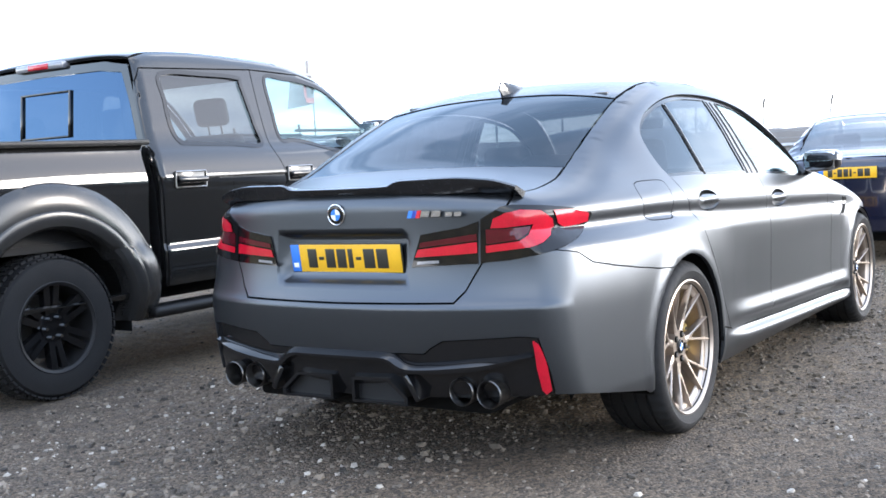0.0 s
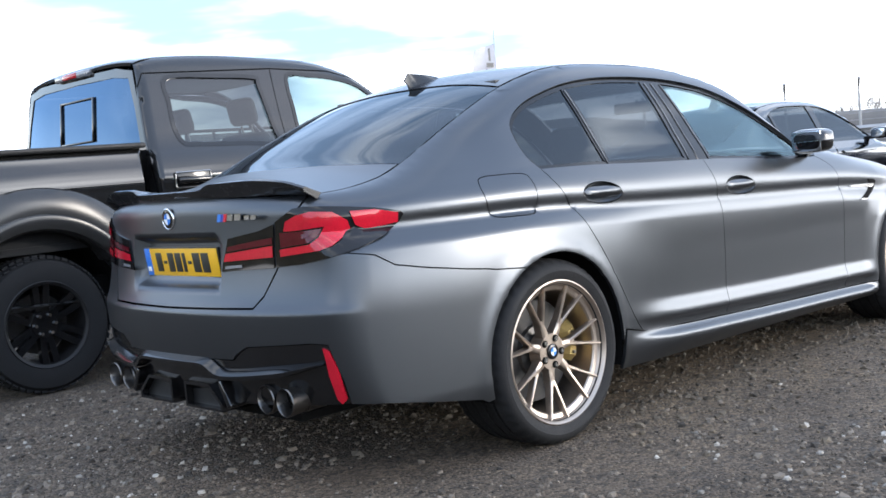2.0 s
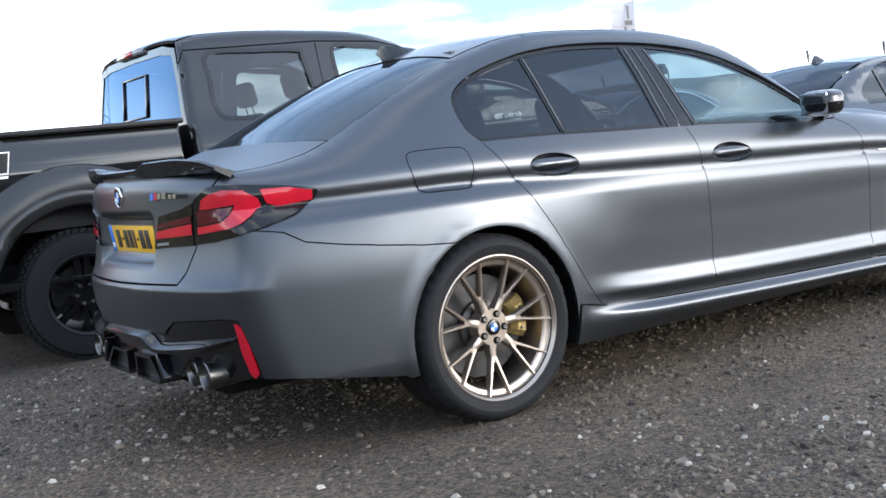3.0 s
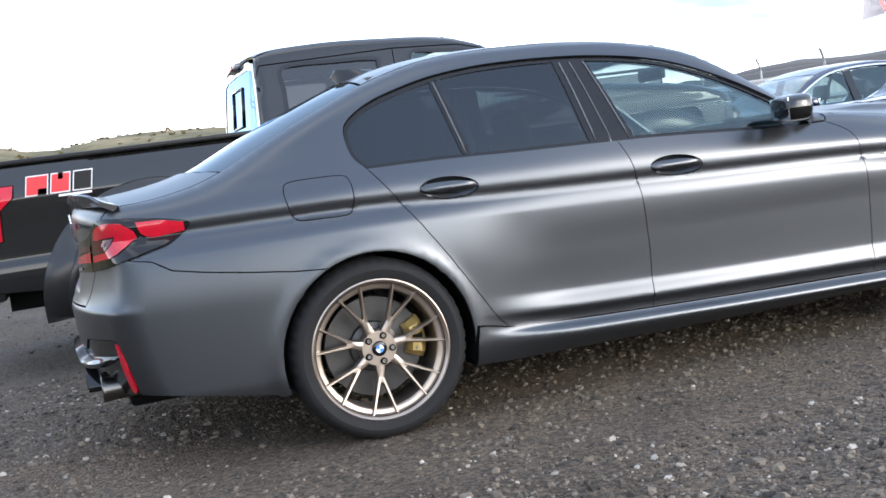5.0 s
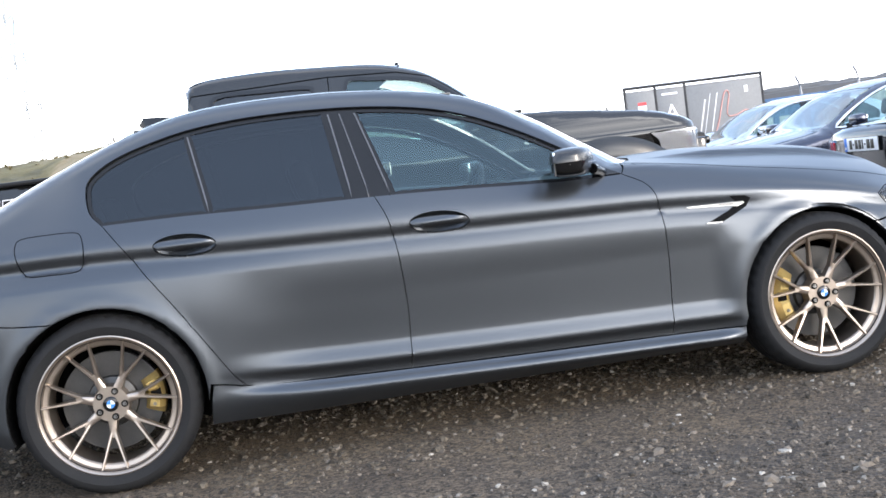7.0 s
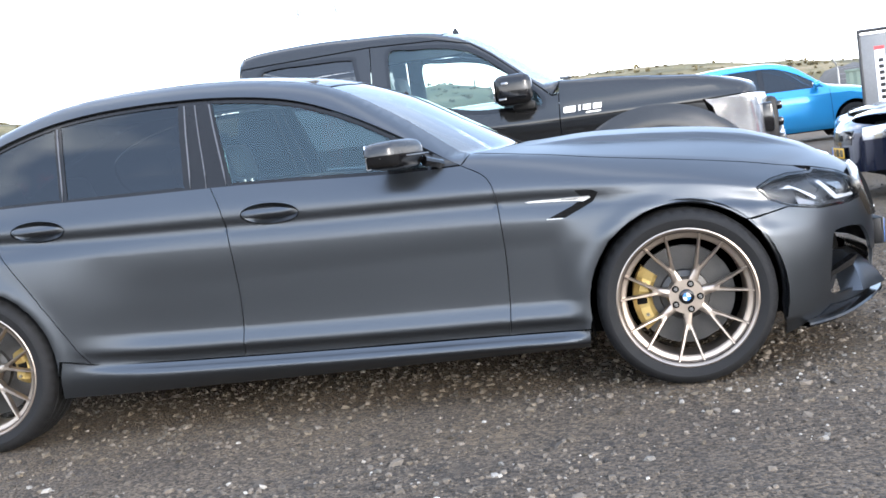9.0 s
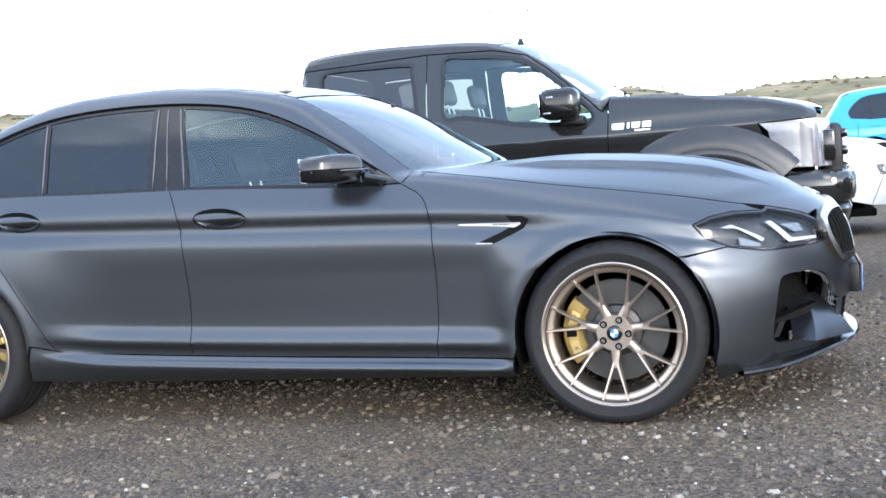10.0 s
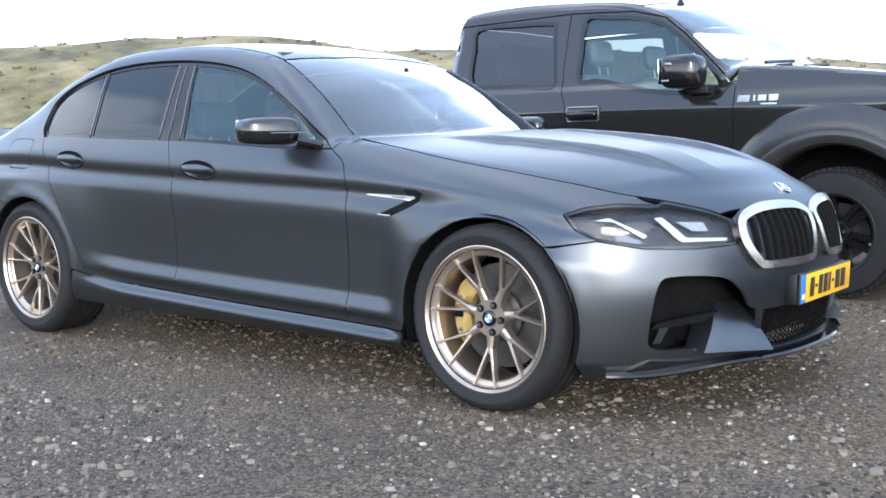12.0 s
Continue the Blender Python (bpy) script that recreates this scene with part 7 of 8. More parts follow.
radii = np.concatenate((np.arange(0, 12, 0.25), np.arange(12, 44, 1.6), np.arange(44, 140, 3.0), (150, 180, 230, 300, 420, 600, 900, 1400, 2400)))
count = 224
gx, gy = [], []
for r in radii:
    for k in range(count):
        a = 2 * math.pi * k / count
        gx.append(2.0 + r * math.sin(a))
        gy.append(1.0 + r * math.cos(a))
gx, gy = np.array(gx), np.array(gy)
gz = terrain(gx, gy)
near_cars = np.exp(-(np.minimum.reduce([np.hypot(gx - a, gy - b) for a, b in ((0.8, 0), (-0.8, 0), (0.8, 2.98), (-0.8, 2.98), (-2.45, -0.55), (-2.45, 3.13))]) / 0.35) ** 2)
gz = gz * (1 - near_cars)
faces = [(i * count + k, i * count + (k + 1) % count, (i + 1) * count + (k + 1) % count, (i + 1) * count + k) for i in range(len(radii) - 1) for k in range(count)]
me = bpy.data.meshes.new("ground")
me.from_pydata(list(zip(gx.tolist(), gy.tolist(), gz.tolist())), [], [f[::-1] for f in faces[count:]] + [(0, (k + 1) % count + count, k + count) for k in range(0)] + [f[::-1] for f in faces[:count]])
bm = bmesh.new()
bm.from_mesh(me)
bmesh.ops.remove_doubles(bm, verts=bm.verts, dist=1e-5)
bmesh.ops.recalc_face_normals(bm, faces=bm.faces)
if sum(f.normal.z for f in bm.faces) < 0:
    bmesh.ops.reverse_faces(bm, faces=bm.faces)
bm.to_mesh(me)
bm.free()
ground = link("ground", finish(me, 60), ground_material(), None)
tagged(ground, "dark gravel lot running out into grassy dunes", "ground", kind="structure")


# loose stones
def stones(name, number, x0, x1, y0, y1, size, material, keep=None, label=""):
    px, py = rng.uniform(x0, x1, number), rng.uniform(y0, y1, number)
    if keep is not None:
        k = keep(px, py)
        px, py = px[k], py[k]
    n = len(px)
    s = size[0] * (size[1] / size[0]) ** (rng.random(n) ** 2.1)
    base = np.array([(1, 0, 0), (0, 1, 0), (-1, 0, 0), (0, -1, 0), (0.5, 0.5, 0.62), (-0.5, 0.5, 0.66), (-0.5, -0.5, 0.62), (0.5, -0.5, 0.66)])
    tri = np.array([(0, 1, 4), (1, 5, 4), (1, 2, 5), (2, 6, 5), (2, 3, 6), (3, 7, 6), (3, 0, 7), (0, 4, 7), (4, 5, 6), (4, 6, 7)])
    a = rng.uniform(0, 6.283, n)
    c, q = np.cos(a), np.sin(a)
    v = np.repeat(base[None], n, 0) * rng.uniform(0.62, 1.30, (n, 8, 3)) * s[:, None, None] * np.array((0.5, 0.5, 0.58))
    v[:, :, 0] *= rng.uniform(0.7, 1.5, n)[:, None]
    x, y = v[:, :, 0] * c[:, None] - v[:, :, 1] * q[:, None], v[:, :, 0] * q[:, None] + v[:, :, 1] * c[:, None]
    z = v[:, :, 2] + terrain(px, py)[:, None] - 0.1 * s[:, None] + 0.001
    pts = np.stack((x + px[:, None], y + py[:, None], z), 2).reshape(-1, 3)
    f = (tri[None] + 8 * np.arange(n)[:, None, None]).reshape(-1, 3)
    me = bpy.data.meshes.new(name)
    me.from_pydata(pts.tolist(), [], f.tolist())
    me.materials.append(material)
    ob = new(name, me)
    return tagged(ob, label, "gravel", kind="stuff")


STONE = surface("grey_stone", (0.102, 0.083, 0.064), 0.85, 0.0, 0.25, 60.0, 300.0, per_piece=0.8)
STONE_BROWN = surface("earthy_stone", (0.085, 0.067, 0.047), 0.9, 0.0, 0.3, 60.0, 300.0, per_piece=0.55)
STONE_PALE = surface("pale_stone", (0.27, 0.245, 0.21), 0.8, 0.0, 0.22, 60.0, 300.0, per_piece=0.6)
patch = lambda x, y: np.array([noise.noise((a * 0.55, b * 0.55, 9.0)) for a, b in zip(x, y)]) + 0.5 * np.array([noise.noise((a * 2.2, b * 2.2, 5.0)) for a, b in zip(x, y)])
thin = lambda low, high: lambda x, y: rng.random(len(x)) < step01(patch(x, y), low, high)
by_sill = lambda x, y: rng.random(len(x)) < np.exp(-((x - 0.75) / 0.55) ** 2) * step01(y, -0.3, 0.5) * (1 - step01(y, 2.9, 3.6)) * (0.35 + 0.65 * step01(patch(x, y), -0.3, 0.3))
stones("gravel", 115000, -2.2, 4.9, -4.4, 6.2, (0.005, 0.027), STONE, thin(-0.7, 0.25), "loose dark grey gravel on the lot")
stones("gravel_coarse", 13000, -2.2, 4.9, -4.4, 6.2, (0.016, 0.052), STONE, thin(-0.5, 0.5), "coarser grey stones lying in the gravel")
stones("gravel_pale", 9000, -2.2, 4.9, -4.4, 6.2, (0.006, 0.036), STONE_PALE, thin(-0.6, 0.3), "scattered pale stones among dark gravel")
stones("gravel_brown", 20000, -0.6, 2.2, -0.4, 3.6, (0.006, 0.042), STONE_BROWN, by_sill, "earthy brown stones heaped beside the sedan")
stones("gravel_far", 9000, -9.0, 8.5, -5.5, 9.0, (0.012, 0.04), STONE, None, "loose dark grey gravel on the lot")


# scrub on the dunes
def scrub():
    vs, fs = [], []
    n = 1500
    a = np.radians(rng.uniform(-175, -70, n))
    r = rng.uniform(62, 118, n)
    x, y = 4.5 + r * np.sin(a), 1.0 + r * np.cos(a)
    z = terrain(x, y)
    for i in range(n):
        s = rng.uniform(0.15, 0.42)
        for _ in range(9):
            d = rng.normal(0, 0.33, 3) * s
            w, h = rng.uniform(0.18, 0.45) * s, rng.uniform(0.12, 0.38) * s
            t = rng.uniform(0, 6.283)
            c, q = math.cos(t) * w, math.sin(t) * w
            p = np.array((x[i] + d[0], y[i] + d[1], z[i] + abs(d[2]) * 0.6))
            b = len(vs)
            k = rng.normal(0, 0.12, 2)
            vs += [(p[0] - c, p[1] - q, p[2] - 0.1), (p[0] + c, p[1] + q, p[2] - 0.1), (p[0] + c * 0.5 + k[0], p[1] + q * 0.5 + k[1], p[2] + h), (p[0] - c * 0.4 + k[0], p[1] - q * 0.4, p[2] + h * 0.8)]
            fs.append((b, b + 1, b + 2, b + 3))
    me = bpy.data.meshes.new("dune_scrub")
    me.from_pydata(vs, [], fs)
    me.materials.append(surface("dune_scrub", (0.125, 0.100, 0.048), 0.9, 0.0, 0.3, 0.2, 3.0, per_piece=0.35))
    tagged(new("dune_scrub", me), "dry olive scrub and marram grass on dunes", "scrub", kind="stuff")


scrub()


# ---- other parked cars ----
def parked_car(name, label, at, color, style="sedan", metal=0.4, width=1.0, plate=None, lamp_front=CLEAR_LENS, fin=False, chrome_line=False, dark_glass=True, rim=STEEL, back_glass=None):
    """A simpler car: y forward, rear axle over its origin."""
    paint = surface(name + "_paint", color, 0.16, metal, 0.06, 1.5, 400.0, coat=0.9)
    top = thing(name, label, "car", at=at)
    W = width
    if style == "sedan":
        mid = curve((-1.1, 0.93), (-0.95, 0.98), (-0.55, 1.03), (-0.1, 1.25), (0.3, 1.40), (0.7, 1.44), (1.2, 1.425), (1.55, 1.35), (2.25, 0.99), (2.6, 0.945), (3.2, 0.86), (3.6, 0.74), (3.8, 0.6))
        tail, nose, f_axle, roof0, roof1, scr, deck0 = -1.02, 3.62, 2.75, 0.28, 1.5, 2.24, -0.58
        dlo = [(0.05, 0.975), (0.02, 1.08), (0.20, 1.21), (0.45, 1.325), (0.8, 1.352), (1.25, 1.332), (1.55, 1.25), (1.85, 1.10), (2.08, 0.955)]
    elif style == "hatch":
        mid = curve((-0.85, 0.95), (-0.74, 1.10), (-0.62, 1.28), (-0.45, 1.50), (-0.2, 1.555), (0.4, 1.585), (1.0, 1.57), (1.4, 1.50), (2.15, 1.04), (2.6, 0.955), (3.0, 0.84), (3.2, 0.7))
        tail, nose, f_axle, roof0, roof1, scr, deck0 = -0.80, 3.12, 2.50, -0.36, 1.32, 2.10, -0.70
        dlo = [(-0.32, 1.04), (-0.36, 1.18), (-0.18, 1.38), (0.15, 1.44), (0.7, 1.455), (1.15, 1.43), (1.5, 1.30), (1.8, 1.12), (2.0, 0.985)]
    else:
        mid = curve((-1.0, 1.05), (-0.9, 1.25), (-0.75, 1.38), (-0.5, 1.46), (0.0, 1.495), (0.8, 1.50), (1.2, 1.475), (1.5, 1.41), (2.2, 1.13), (2.6, 1.06), (3.1, 0.99), (3.45, 0.92), (3.68, 0.83), (3.85, 0.7))
        tail, nose, f_axle, roof0, roof1, scr, deck0 = -0.95, 3.66, 2.65, -0.40, 1.4, 2.15, -0.80
        dlo = [(-0.35, 1.12), (-0.38, 1.25), (-0.2, 1.34), (0.2, 1.395), (0.7, 1.405), (1.2, 1.38), (1.55, 1.29), (1.85, 1.17), (2.05, 1.07)]
    belt = dlo[-1][1] + 0.01
    up = max(q[1] for q in dlo)

    def side(y, z):
        e = 1 - 0.10 * step01(y, f_axle + 0.2, nose + 0.1) - 0.10 * step01(-y, -tail - 0.6, -tail + 0.1)
        zs = [0.18, 0.30, 0.50, 0.72, 0.84, 0.87, belt, up, up + 0.08, up + 0.2]
        xs = [0.80, 0.865, 0.885, 0.885, 0.878, 0.868, 0.80, 0.60, 0.54, 0.40]
        return pchip(z, np.repeat(np.array(zs)[:, None], len(z), 1), np.array(xs)[:, None] * e[None, :] * W)

    def shape(x, y, z):
        ax = np.abs(x)
        s = ax - side(y, z)
        l = z - (mid(y) - 0.13 * ax ** 2.3)
        b = (tail + 0.13 * (ax / 0.8) ** 3 + 0.05 * np.clip(0.4 - z, 0, 1)) - y
        f = y - (nose - 0.22 * (ax / 0.8) ** 2.6 - 0.1 * np.clip(z - 0.6, 0, 1))
        return smax(smax(smax(s, l, 0.06), b, 0.07), f, 0.09)
    sh = Shell(shape, side, tail + 0.7, nose - 0.8, 0.7)

    def out(c):
        return c - np.stack((np.zeros(len(c)), np.clip(c[:, 1], tail + 0.7, nose - 0.8), np.full(len(c), 0.6)), 1)

    def pan(nm, loop, mt, off=0.0, holes=(), both=True, depth=0.015, gap=0.003, step=0.06, lab=""):
        fl, tr = fill(loop, step, holes, gap)
        return skin(nm, fl, tr, sh.ring(off), out, mt, top, depth, both, lab)

    def cov(nm, loop, mt, off=0.0, depth=0.015):
        fl, tr = fill(list(loop) + [(-x, y) for x, y in loop[::-1]], 0.07, (), 0.003)
        return skin(nm, fl, tr, sh.lid(off, 0.5), lambda c: np.tile((0, 0, 1.0), (len(c), 1)), mt, top, depth, False)
    rail = [(0.60 * W, deck0), (0.565 * W, roof0), (0.545 * W, (roof0 + roof1) / 2), (0.55 * W, roof1), (0.68 * W, scr)]
    hood = [(0.68 * W, scr), (0.72 * W, scr + 0.3), (0.72 * W, f_axle), (0.62 * W, nose - 0.38)]
    crown_r, crown_h = sh.crown(smooth_line(rail, 4)), sh.crown(smooth_line(hood, 4))
    ra, fa = arc(0, 0.32, 0.37, 176, 4, 18), arc(f_axle, 0.32, 0.37, 176, 4, 18)
    loop = (crown_r + crown_h[1:] + sh.flat([(0.80 * W, nose - 0.35, 0.60), (0.84 * W, nose - 0.45, 0.30)]) + sh.flat(fa[::-1]) + [(f_axle - 0.40, 0.20), (0.40, 0.20)] + sh.flat(ra[::-1]) + sh.flat([(0.82 * W, tail + 0.25, 0.30), (0.80 * W, tail + 0.22, 0.62), (0.66 * W, tail + 0.10, 0.90)]))
    dl = smooth_line(dlo, 3) + [(dlo[0][0] + 0.3, belt + 0.006)]
    pan("body_side", loop, paint, holes=[dl])
    cut = (dlo[0][0] + dlo[-1][0]) / 2
    gl = GLASS_DARK if dark_glass else GLASS_CLEAR
    pan("side_window", dl, gl, off=-0.012, depth=0, gap=0)
    tz = curve(*sorted({round(a, 3): (a, b) for a, b in dlo[1:]}.values()))
    for y0, wd in ((cut + 0.05, 0.05), (dlo[0][0] + 0.30, 0.02)):
        t0 = float(tz(np.array([y0]))[0])
        pan("window_post", [(y0 - wd, t0), (y0 + wd, t0), (y0 + wd + 0.02, belt), (y0 - wd + 0.02, belt)], GLOSS_BLACK, off=-0.004, gap=0)
    if chrome_line:
        pan("chrome_line", [tuple(p) for p in inset(resample(dl, 0.05), -0.016)], CHROME, off=0.006, holes=[dl], gap=0, depth=0.008)
    for y0 in (dlo[0][0] + 0.10, cut + 0.1, dlo[-1][0] + 0.08):
        pan("door_gap", [(y0, belt - 0.03), (y0 + 0.008, belt - 0.03), (y0 + 0.03, 0.30), (y0 + 0.022, 0.30)], UNDER, off=0.0015, gap=0, depth=0)
    for y0 in (dlo[0][0] + 0.36, cut + 0.30):
        pan("door_handle", oval(y0, belt - 0.11, 0.10, 0.018), CHROME if chrome_line else paint, off=0.014, gap=0, depth=0.02, step=0.03)
    cov("roof", [(0.0, roof1 + 0.08), (0.55 * W, roof1), (0.545 * W, (roof0 + roof1) / 2), (0.565 * W, roof0), (0.0, roof0 - 0.03)], paint)
    cov("windshield", [(0.0, scr + 0.12), (0.68 * W, scr), (0.55 * W, roof1 + 0.005), (0.0, roof1 + 0.085)], GLASS_SHIELD, -0.003, 0)
    cov("rear_window", [(0.0, roof0 - 0.035), (0.565 * W, roof0 - 0.005), (0.60 * W, deck0), (0.0, deck0 - 0.02)], back_glass or GLASS_DARK, -0.003, 0)
    cov("hood", [(0.0, scr + 0.125), (0.68 * W, scr + 0.005), (0.72 * W, scr + 0.3), (0.72 * W, f_axle), (0.62 * W, nose - 0.38), (0.0, nose - 0.16)], paint)
    if style == "sedan":
        cov("trunk_lid", [(0.0, deck0 - 0.025), (0.60 * W, deck0 - 0.005), (0.62 * W, tail + 0.17), (0.0, tail + 0.05)], paint)
    tm, nm_ = sh.rear_mid, sh.front_mid
    zt = float(mid(np.array([tail + 0.08]))[0]) + (0.0 if style == "sedan" else 0.12)
    pan("rear_bumper", sh.mirror_rear([(tm, zt)] + sh.flat([(0.5 * W, tail + 0.05, zt - 0.02), (0.66 * W, tail + 0.10, 0.90), (0.80 * W, tail + 0.22, 0.62), (0.82 * W, tail + 0.25, 0.30)]) + [(tm, 0.28)]), paint, both=False)
    pan("front_bumper", sh.mirror_front([(nm_, float(mid(np.array([nose - 0.16]))[0]))] + sh.flat([(0.62 * W, nose - 0.30, 0.72), (0.80 * W, nose - 0.35, 0.60), (0.84 * W, nose - 0.45, 0.30)]) + [(nm_, 0.24)]), paint, both=False)
    lz = 0.72 if style == "sedan" else 0.80
    pan("tail_light", sh.flat([(0.50 * W, tail + 0.05, lz + 0.14), (0.74 * W, tail + 0.16, lz + 0.15), (0.80 * W, tail + 0.26, lz + 0.12), (0.80 * W, tail + 0.24, lz), (0.70 * W, tail + 0.10, lz - 0.02), (0.50 * W, tail + 0.05, lz)]), RED_LENS, off=0.006, gap=0, depth=0.02, lab="red tail light")
    pan("tail_light_strip", sh.flat([(0.62 * W, tail + 0.08, lz + 0.145), (0.76 * W, tail + 0.18, lz + 0.15), (0.77 * W, tail + 0.19, lz + 0.095), (0.62 * W, tail + 0.08, lz + 0.09)]), CLEAR_LENS, off=0.009, gap=0, depth=0.01)
    pan("headlight", sh.flat([(0.50 * W, nose - 0.18, 0.70), (0.72 * W, nose - 0.33, 0.72), (0.80 * W, nose - 0.42, 0.70), (0.80 * W, nose - 0.38, 0.60), (0.52 * W, nose - 0.16, 0.58)]), HEADLAMP, off=0.004, gap=0, depth=0.02, lab="clear headlight")
    pan("front_grille", sh.mirror_front([(nm_, 0.68)] + sh.flat([(0.40 * W, nose - 0.08, 0.68), (0.36 * W, nose - 0.05, 0.54)]) + [(nm_, 0.54)]), GLOSS_BLACK, both=False, off=0.004, gap=0, depth=0.02)
    for where in (plate or ()):
        p0 = pose(0, tail - 0.012, 0.835 if style == "sedan" else 0.70, 1, 0, 0) if where[0] == "rear" else pose(0, nose + 0.012, 0.46, 0, 0, 180)
        pl = number_plate(top, p0)
        if where[1] == "white":
            for ch in pl.children:
                if ch.name.startswith("plate_face"):
                    ch.data.materials[0] = WHITE
            pl["label"] = "white number plate with dark bars"
    tv = bpy.data.meshes.new("tyre")
    v, f = lathe([(-0.10, 0.20), (-0.105, 0.27), (-0.09, 0.312), (0.09, 0.312), (0.105, 0.27), (0.10, 0.20)], 36)
    tv.from_pydata(v, [], f)
    tv.materials.append(RUBBER)
    finish(tv)
    bm = bmesh.new()
    v, f = lathe([(0.098, 0.212), (0.102, 0.203), (0.09, 0.195), (-0.08, 0.19), (-0.08, 0.21)], 36, closed=True)
    q = [bm.verts.new(p) for p in v]
    for ff in f:
        bm.faces.new([q[i] for i in ff])
    for kk in range(10):
        turn = Matrix.Rotation(2 * math.pi * kk / 10, 4, "X")
        add_box(bm, 0.05, 0.085, -0.016, 0.016, 0.03, 0.20, 0.0, m=turn)
    bmesh.ops.create_cone(bm, cap_ends=True, segments=20, radius1=0.06, radius2=0.05, depth=0.04, matrix=pose(0.075, 0, 0, 0, 90, 0))
    rm_ = bpy.data.meshes.new("rim")
    bmesh.ops.recalc_face_normals(bm, faces=bm.faces)
    bm.to_mesh(rm_)
    bm.free()
    rm_.materials.append(rim)
    finish(rm_)
    for wy in (0.0, f_axle):
        for s in (1, -1):
            wh = link("wheel", rm_, None, top)
            wh.matrix_local = pose(s * 0.775 * W, wy, 0.312, 0, 0, 0 if s > 0 else 180)
            link("tyre", tv, None, wh)
            vs, fs = lathe([(s * 0.5 * W, 0.05), (s * 0.5 * W, 0.375), (s * 0.86 * W, 0.375)], 28)
            vs = [(a, b + wy, c + 0.32) for a, b, c in vs]
            data_part("wheel_liner", vs, [g for g in fs if np.mean([vs[h][2] for h in g]) > 0.15], UNDER, top)
    for s in (1, -1):
        vs, fs = pillow(s * 0.955 * W, dlo[-1][0] - 0.16, belt + 0.045, 0.10, 0.07, 0.06)
        mr = data_part("side_mirror", vs, fs, paint, top, "", 60)
        box_part("mirror_glass", (min(s * 0.885 * W, s * 1.02 * W), max(s * 0.885 * W, s * 1.02 * W), dlo[-1][0] - 0.236, dlo[-1][0] - 0.230, belt + 0.005, belt + 0.085), MIRROR, mr, 0.002)
        box_part("mirror_foot", (min(s * 0.78 * W, s * 0.90 * W), max(s * 0.78 * W, s * 0.90 * W), dlo[-1][0] - 0.18, dlo[-1][0] - 0.12, belt - 0.015, belt + 0.02), MATT_BLACK, mr, 0.01)
    box_part("floor_pan", (-0.72 * W, 0.72 * W, tail + 0.2, nose - 0.4, 0.18, 0.26), UNDER, top, 0.02)
    box_part("engine_cover", (-0.55 * W, 0.55 * W, scr, nose - 0.5, 0.26, 0.72), UNDER, top, 0.02)
    box_part("dashboard", (-0.66 * W, 0.66 * W, scr - 0.42, scr - 0.02, 0.62, belt - 0.02), MATT_BLACK, top, 0.04)
    for x in (-0.36, 0.36):
        seat_at(top, x * W, 0.95, 0.38, 0.5, SEAT, 0.62 if style == "sedan" else 0.68, 16)
        seat_at(top, x * W, 0.12, 0.40, 0.52, SEAT, 0.5 if style == "sedan" else 0.6, 20)
    if fin:
        bm = bmesh.new()
        zz = float(mid(np.array([0.42]))[0])
        q = [bm.verts.new(p) for p in ((-0.03, 0.36, zz - 0.01), (0.03, 0.36, zz - 0.01), (0.012, 0.54, zz), (-0.012, 0.54, zz), (0.0, 0.37, zz + 0.065), (0.0, 0.42, zz + 0.06))]
        for ids in ((0, 1, 4), (1, 2, 5, 4), (2, 3, 5), (3, 0, 4, 5), (0, 3, 2, 1)):
            bm.faces.new([q[i] for i in ids])
        part("roof_fin", bm, GLOSS_BLACK, top)
    return top


parked_car("blue_sedan", "dark blue older sedan with red tail lights, parked on gravel", pose(0.02, 7.42, 0, 0, 0, 2), (0.008, 0.010, 0.026), width=0.96, plate=[("rear", "yellow")], metal=0.3, back_glass=GLASS_SHIELD)
parked_car("black_sedan", "black sedan with dark windows and a white plate, parked", pose(-2.62, 6.30, 0, 0, 0, -2), (0.02, 0.022, 0.026), width=1.04, plate=[("rear", "white")], fin=True, metal=0.5)
parked_car("navy_sedan", "dark navy sedan with chrome window line, parked facing the row", pose(-6.45, 8.80, 0, 0, 0, 180), (0.018, 0.024, 0.05), width=1.02, plate=[("front", "yellow")], chrome_line=True, dark_glass=False, metal=0.5)
parked_car("silver_sedan", "silver sedan with a bright windscreen, parked beside others", pose(-10.4, 9.65, 0, 0, 0, 180), (0.55, 0.57, 0.60), width=1.0, plate=[("front", "yellow")], dark_glass=False, metal=0.7)
parked_car("blue_hatchback", "bright blue hatchback with dark windows, parked on a low rise", pose(-16.75, 5.05, 0.27, 0, 0, 0), (0.02, 0.30, 0.62), "hatch", width=0.98, plate=[("rear", "yellow")], metal=0.4)
parked_car("white_crossover", "white crossover with chrome wheels, parked beside the pickup", pose(-7.65, 1.19, 0, 0, 0, 0), (0.78, 0.78, 0.78), "crossover", width=1.0, plate=[("front", "yellow")], metal=0.0, rim=CHROME)

# ---- fixtures in the distance ----
GALV = surface("galvanised_steel", (0.34, 0.34, 0.34), 0.5, 0.7, 0.2, 3.0, 40.0)
PALE_STEEL = surface("pale_painted_steel", (0.55, 0.56, 0.57), 0.5, 0.3, 0.12, 3.0, 40.0)
FRAME_GREY = surface("dark_tube_frame", (0.035, 0.035, 0.037), 0.45, 0.2, 0.2, 8.0, 60.0)
BOARD = surface("grey_printed_sheet", (0.17, 0.175, 0.18), 0.5, 0.0, 0.14, 1.2, 30.0)


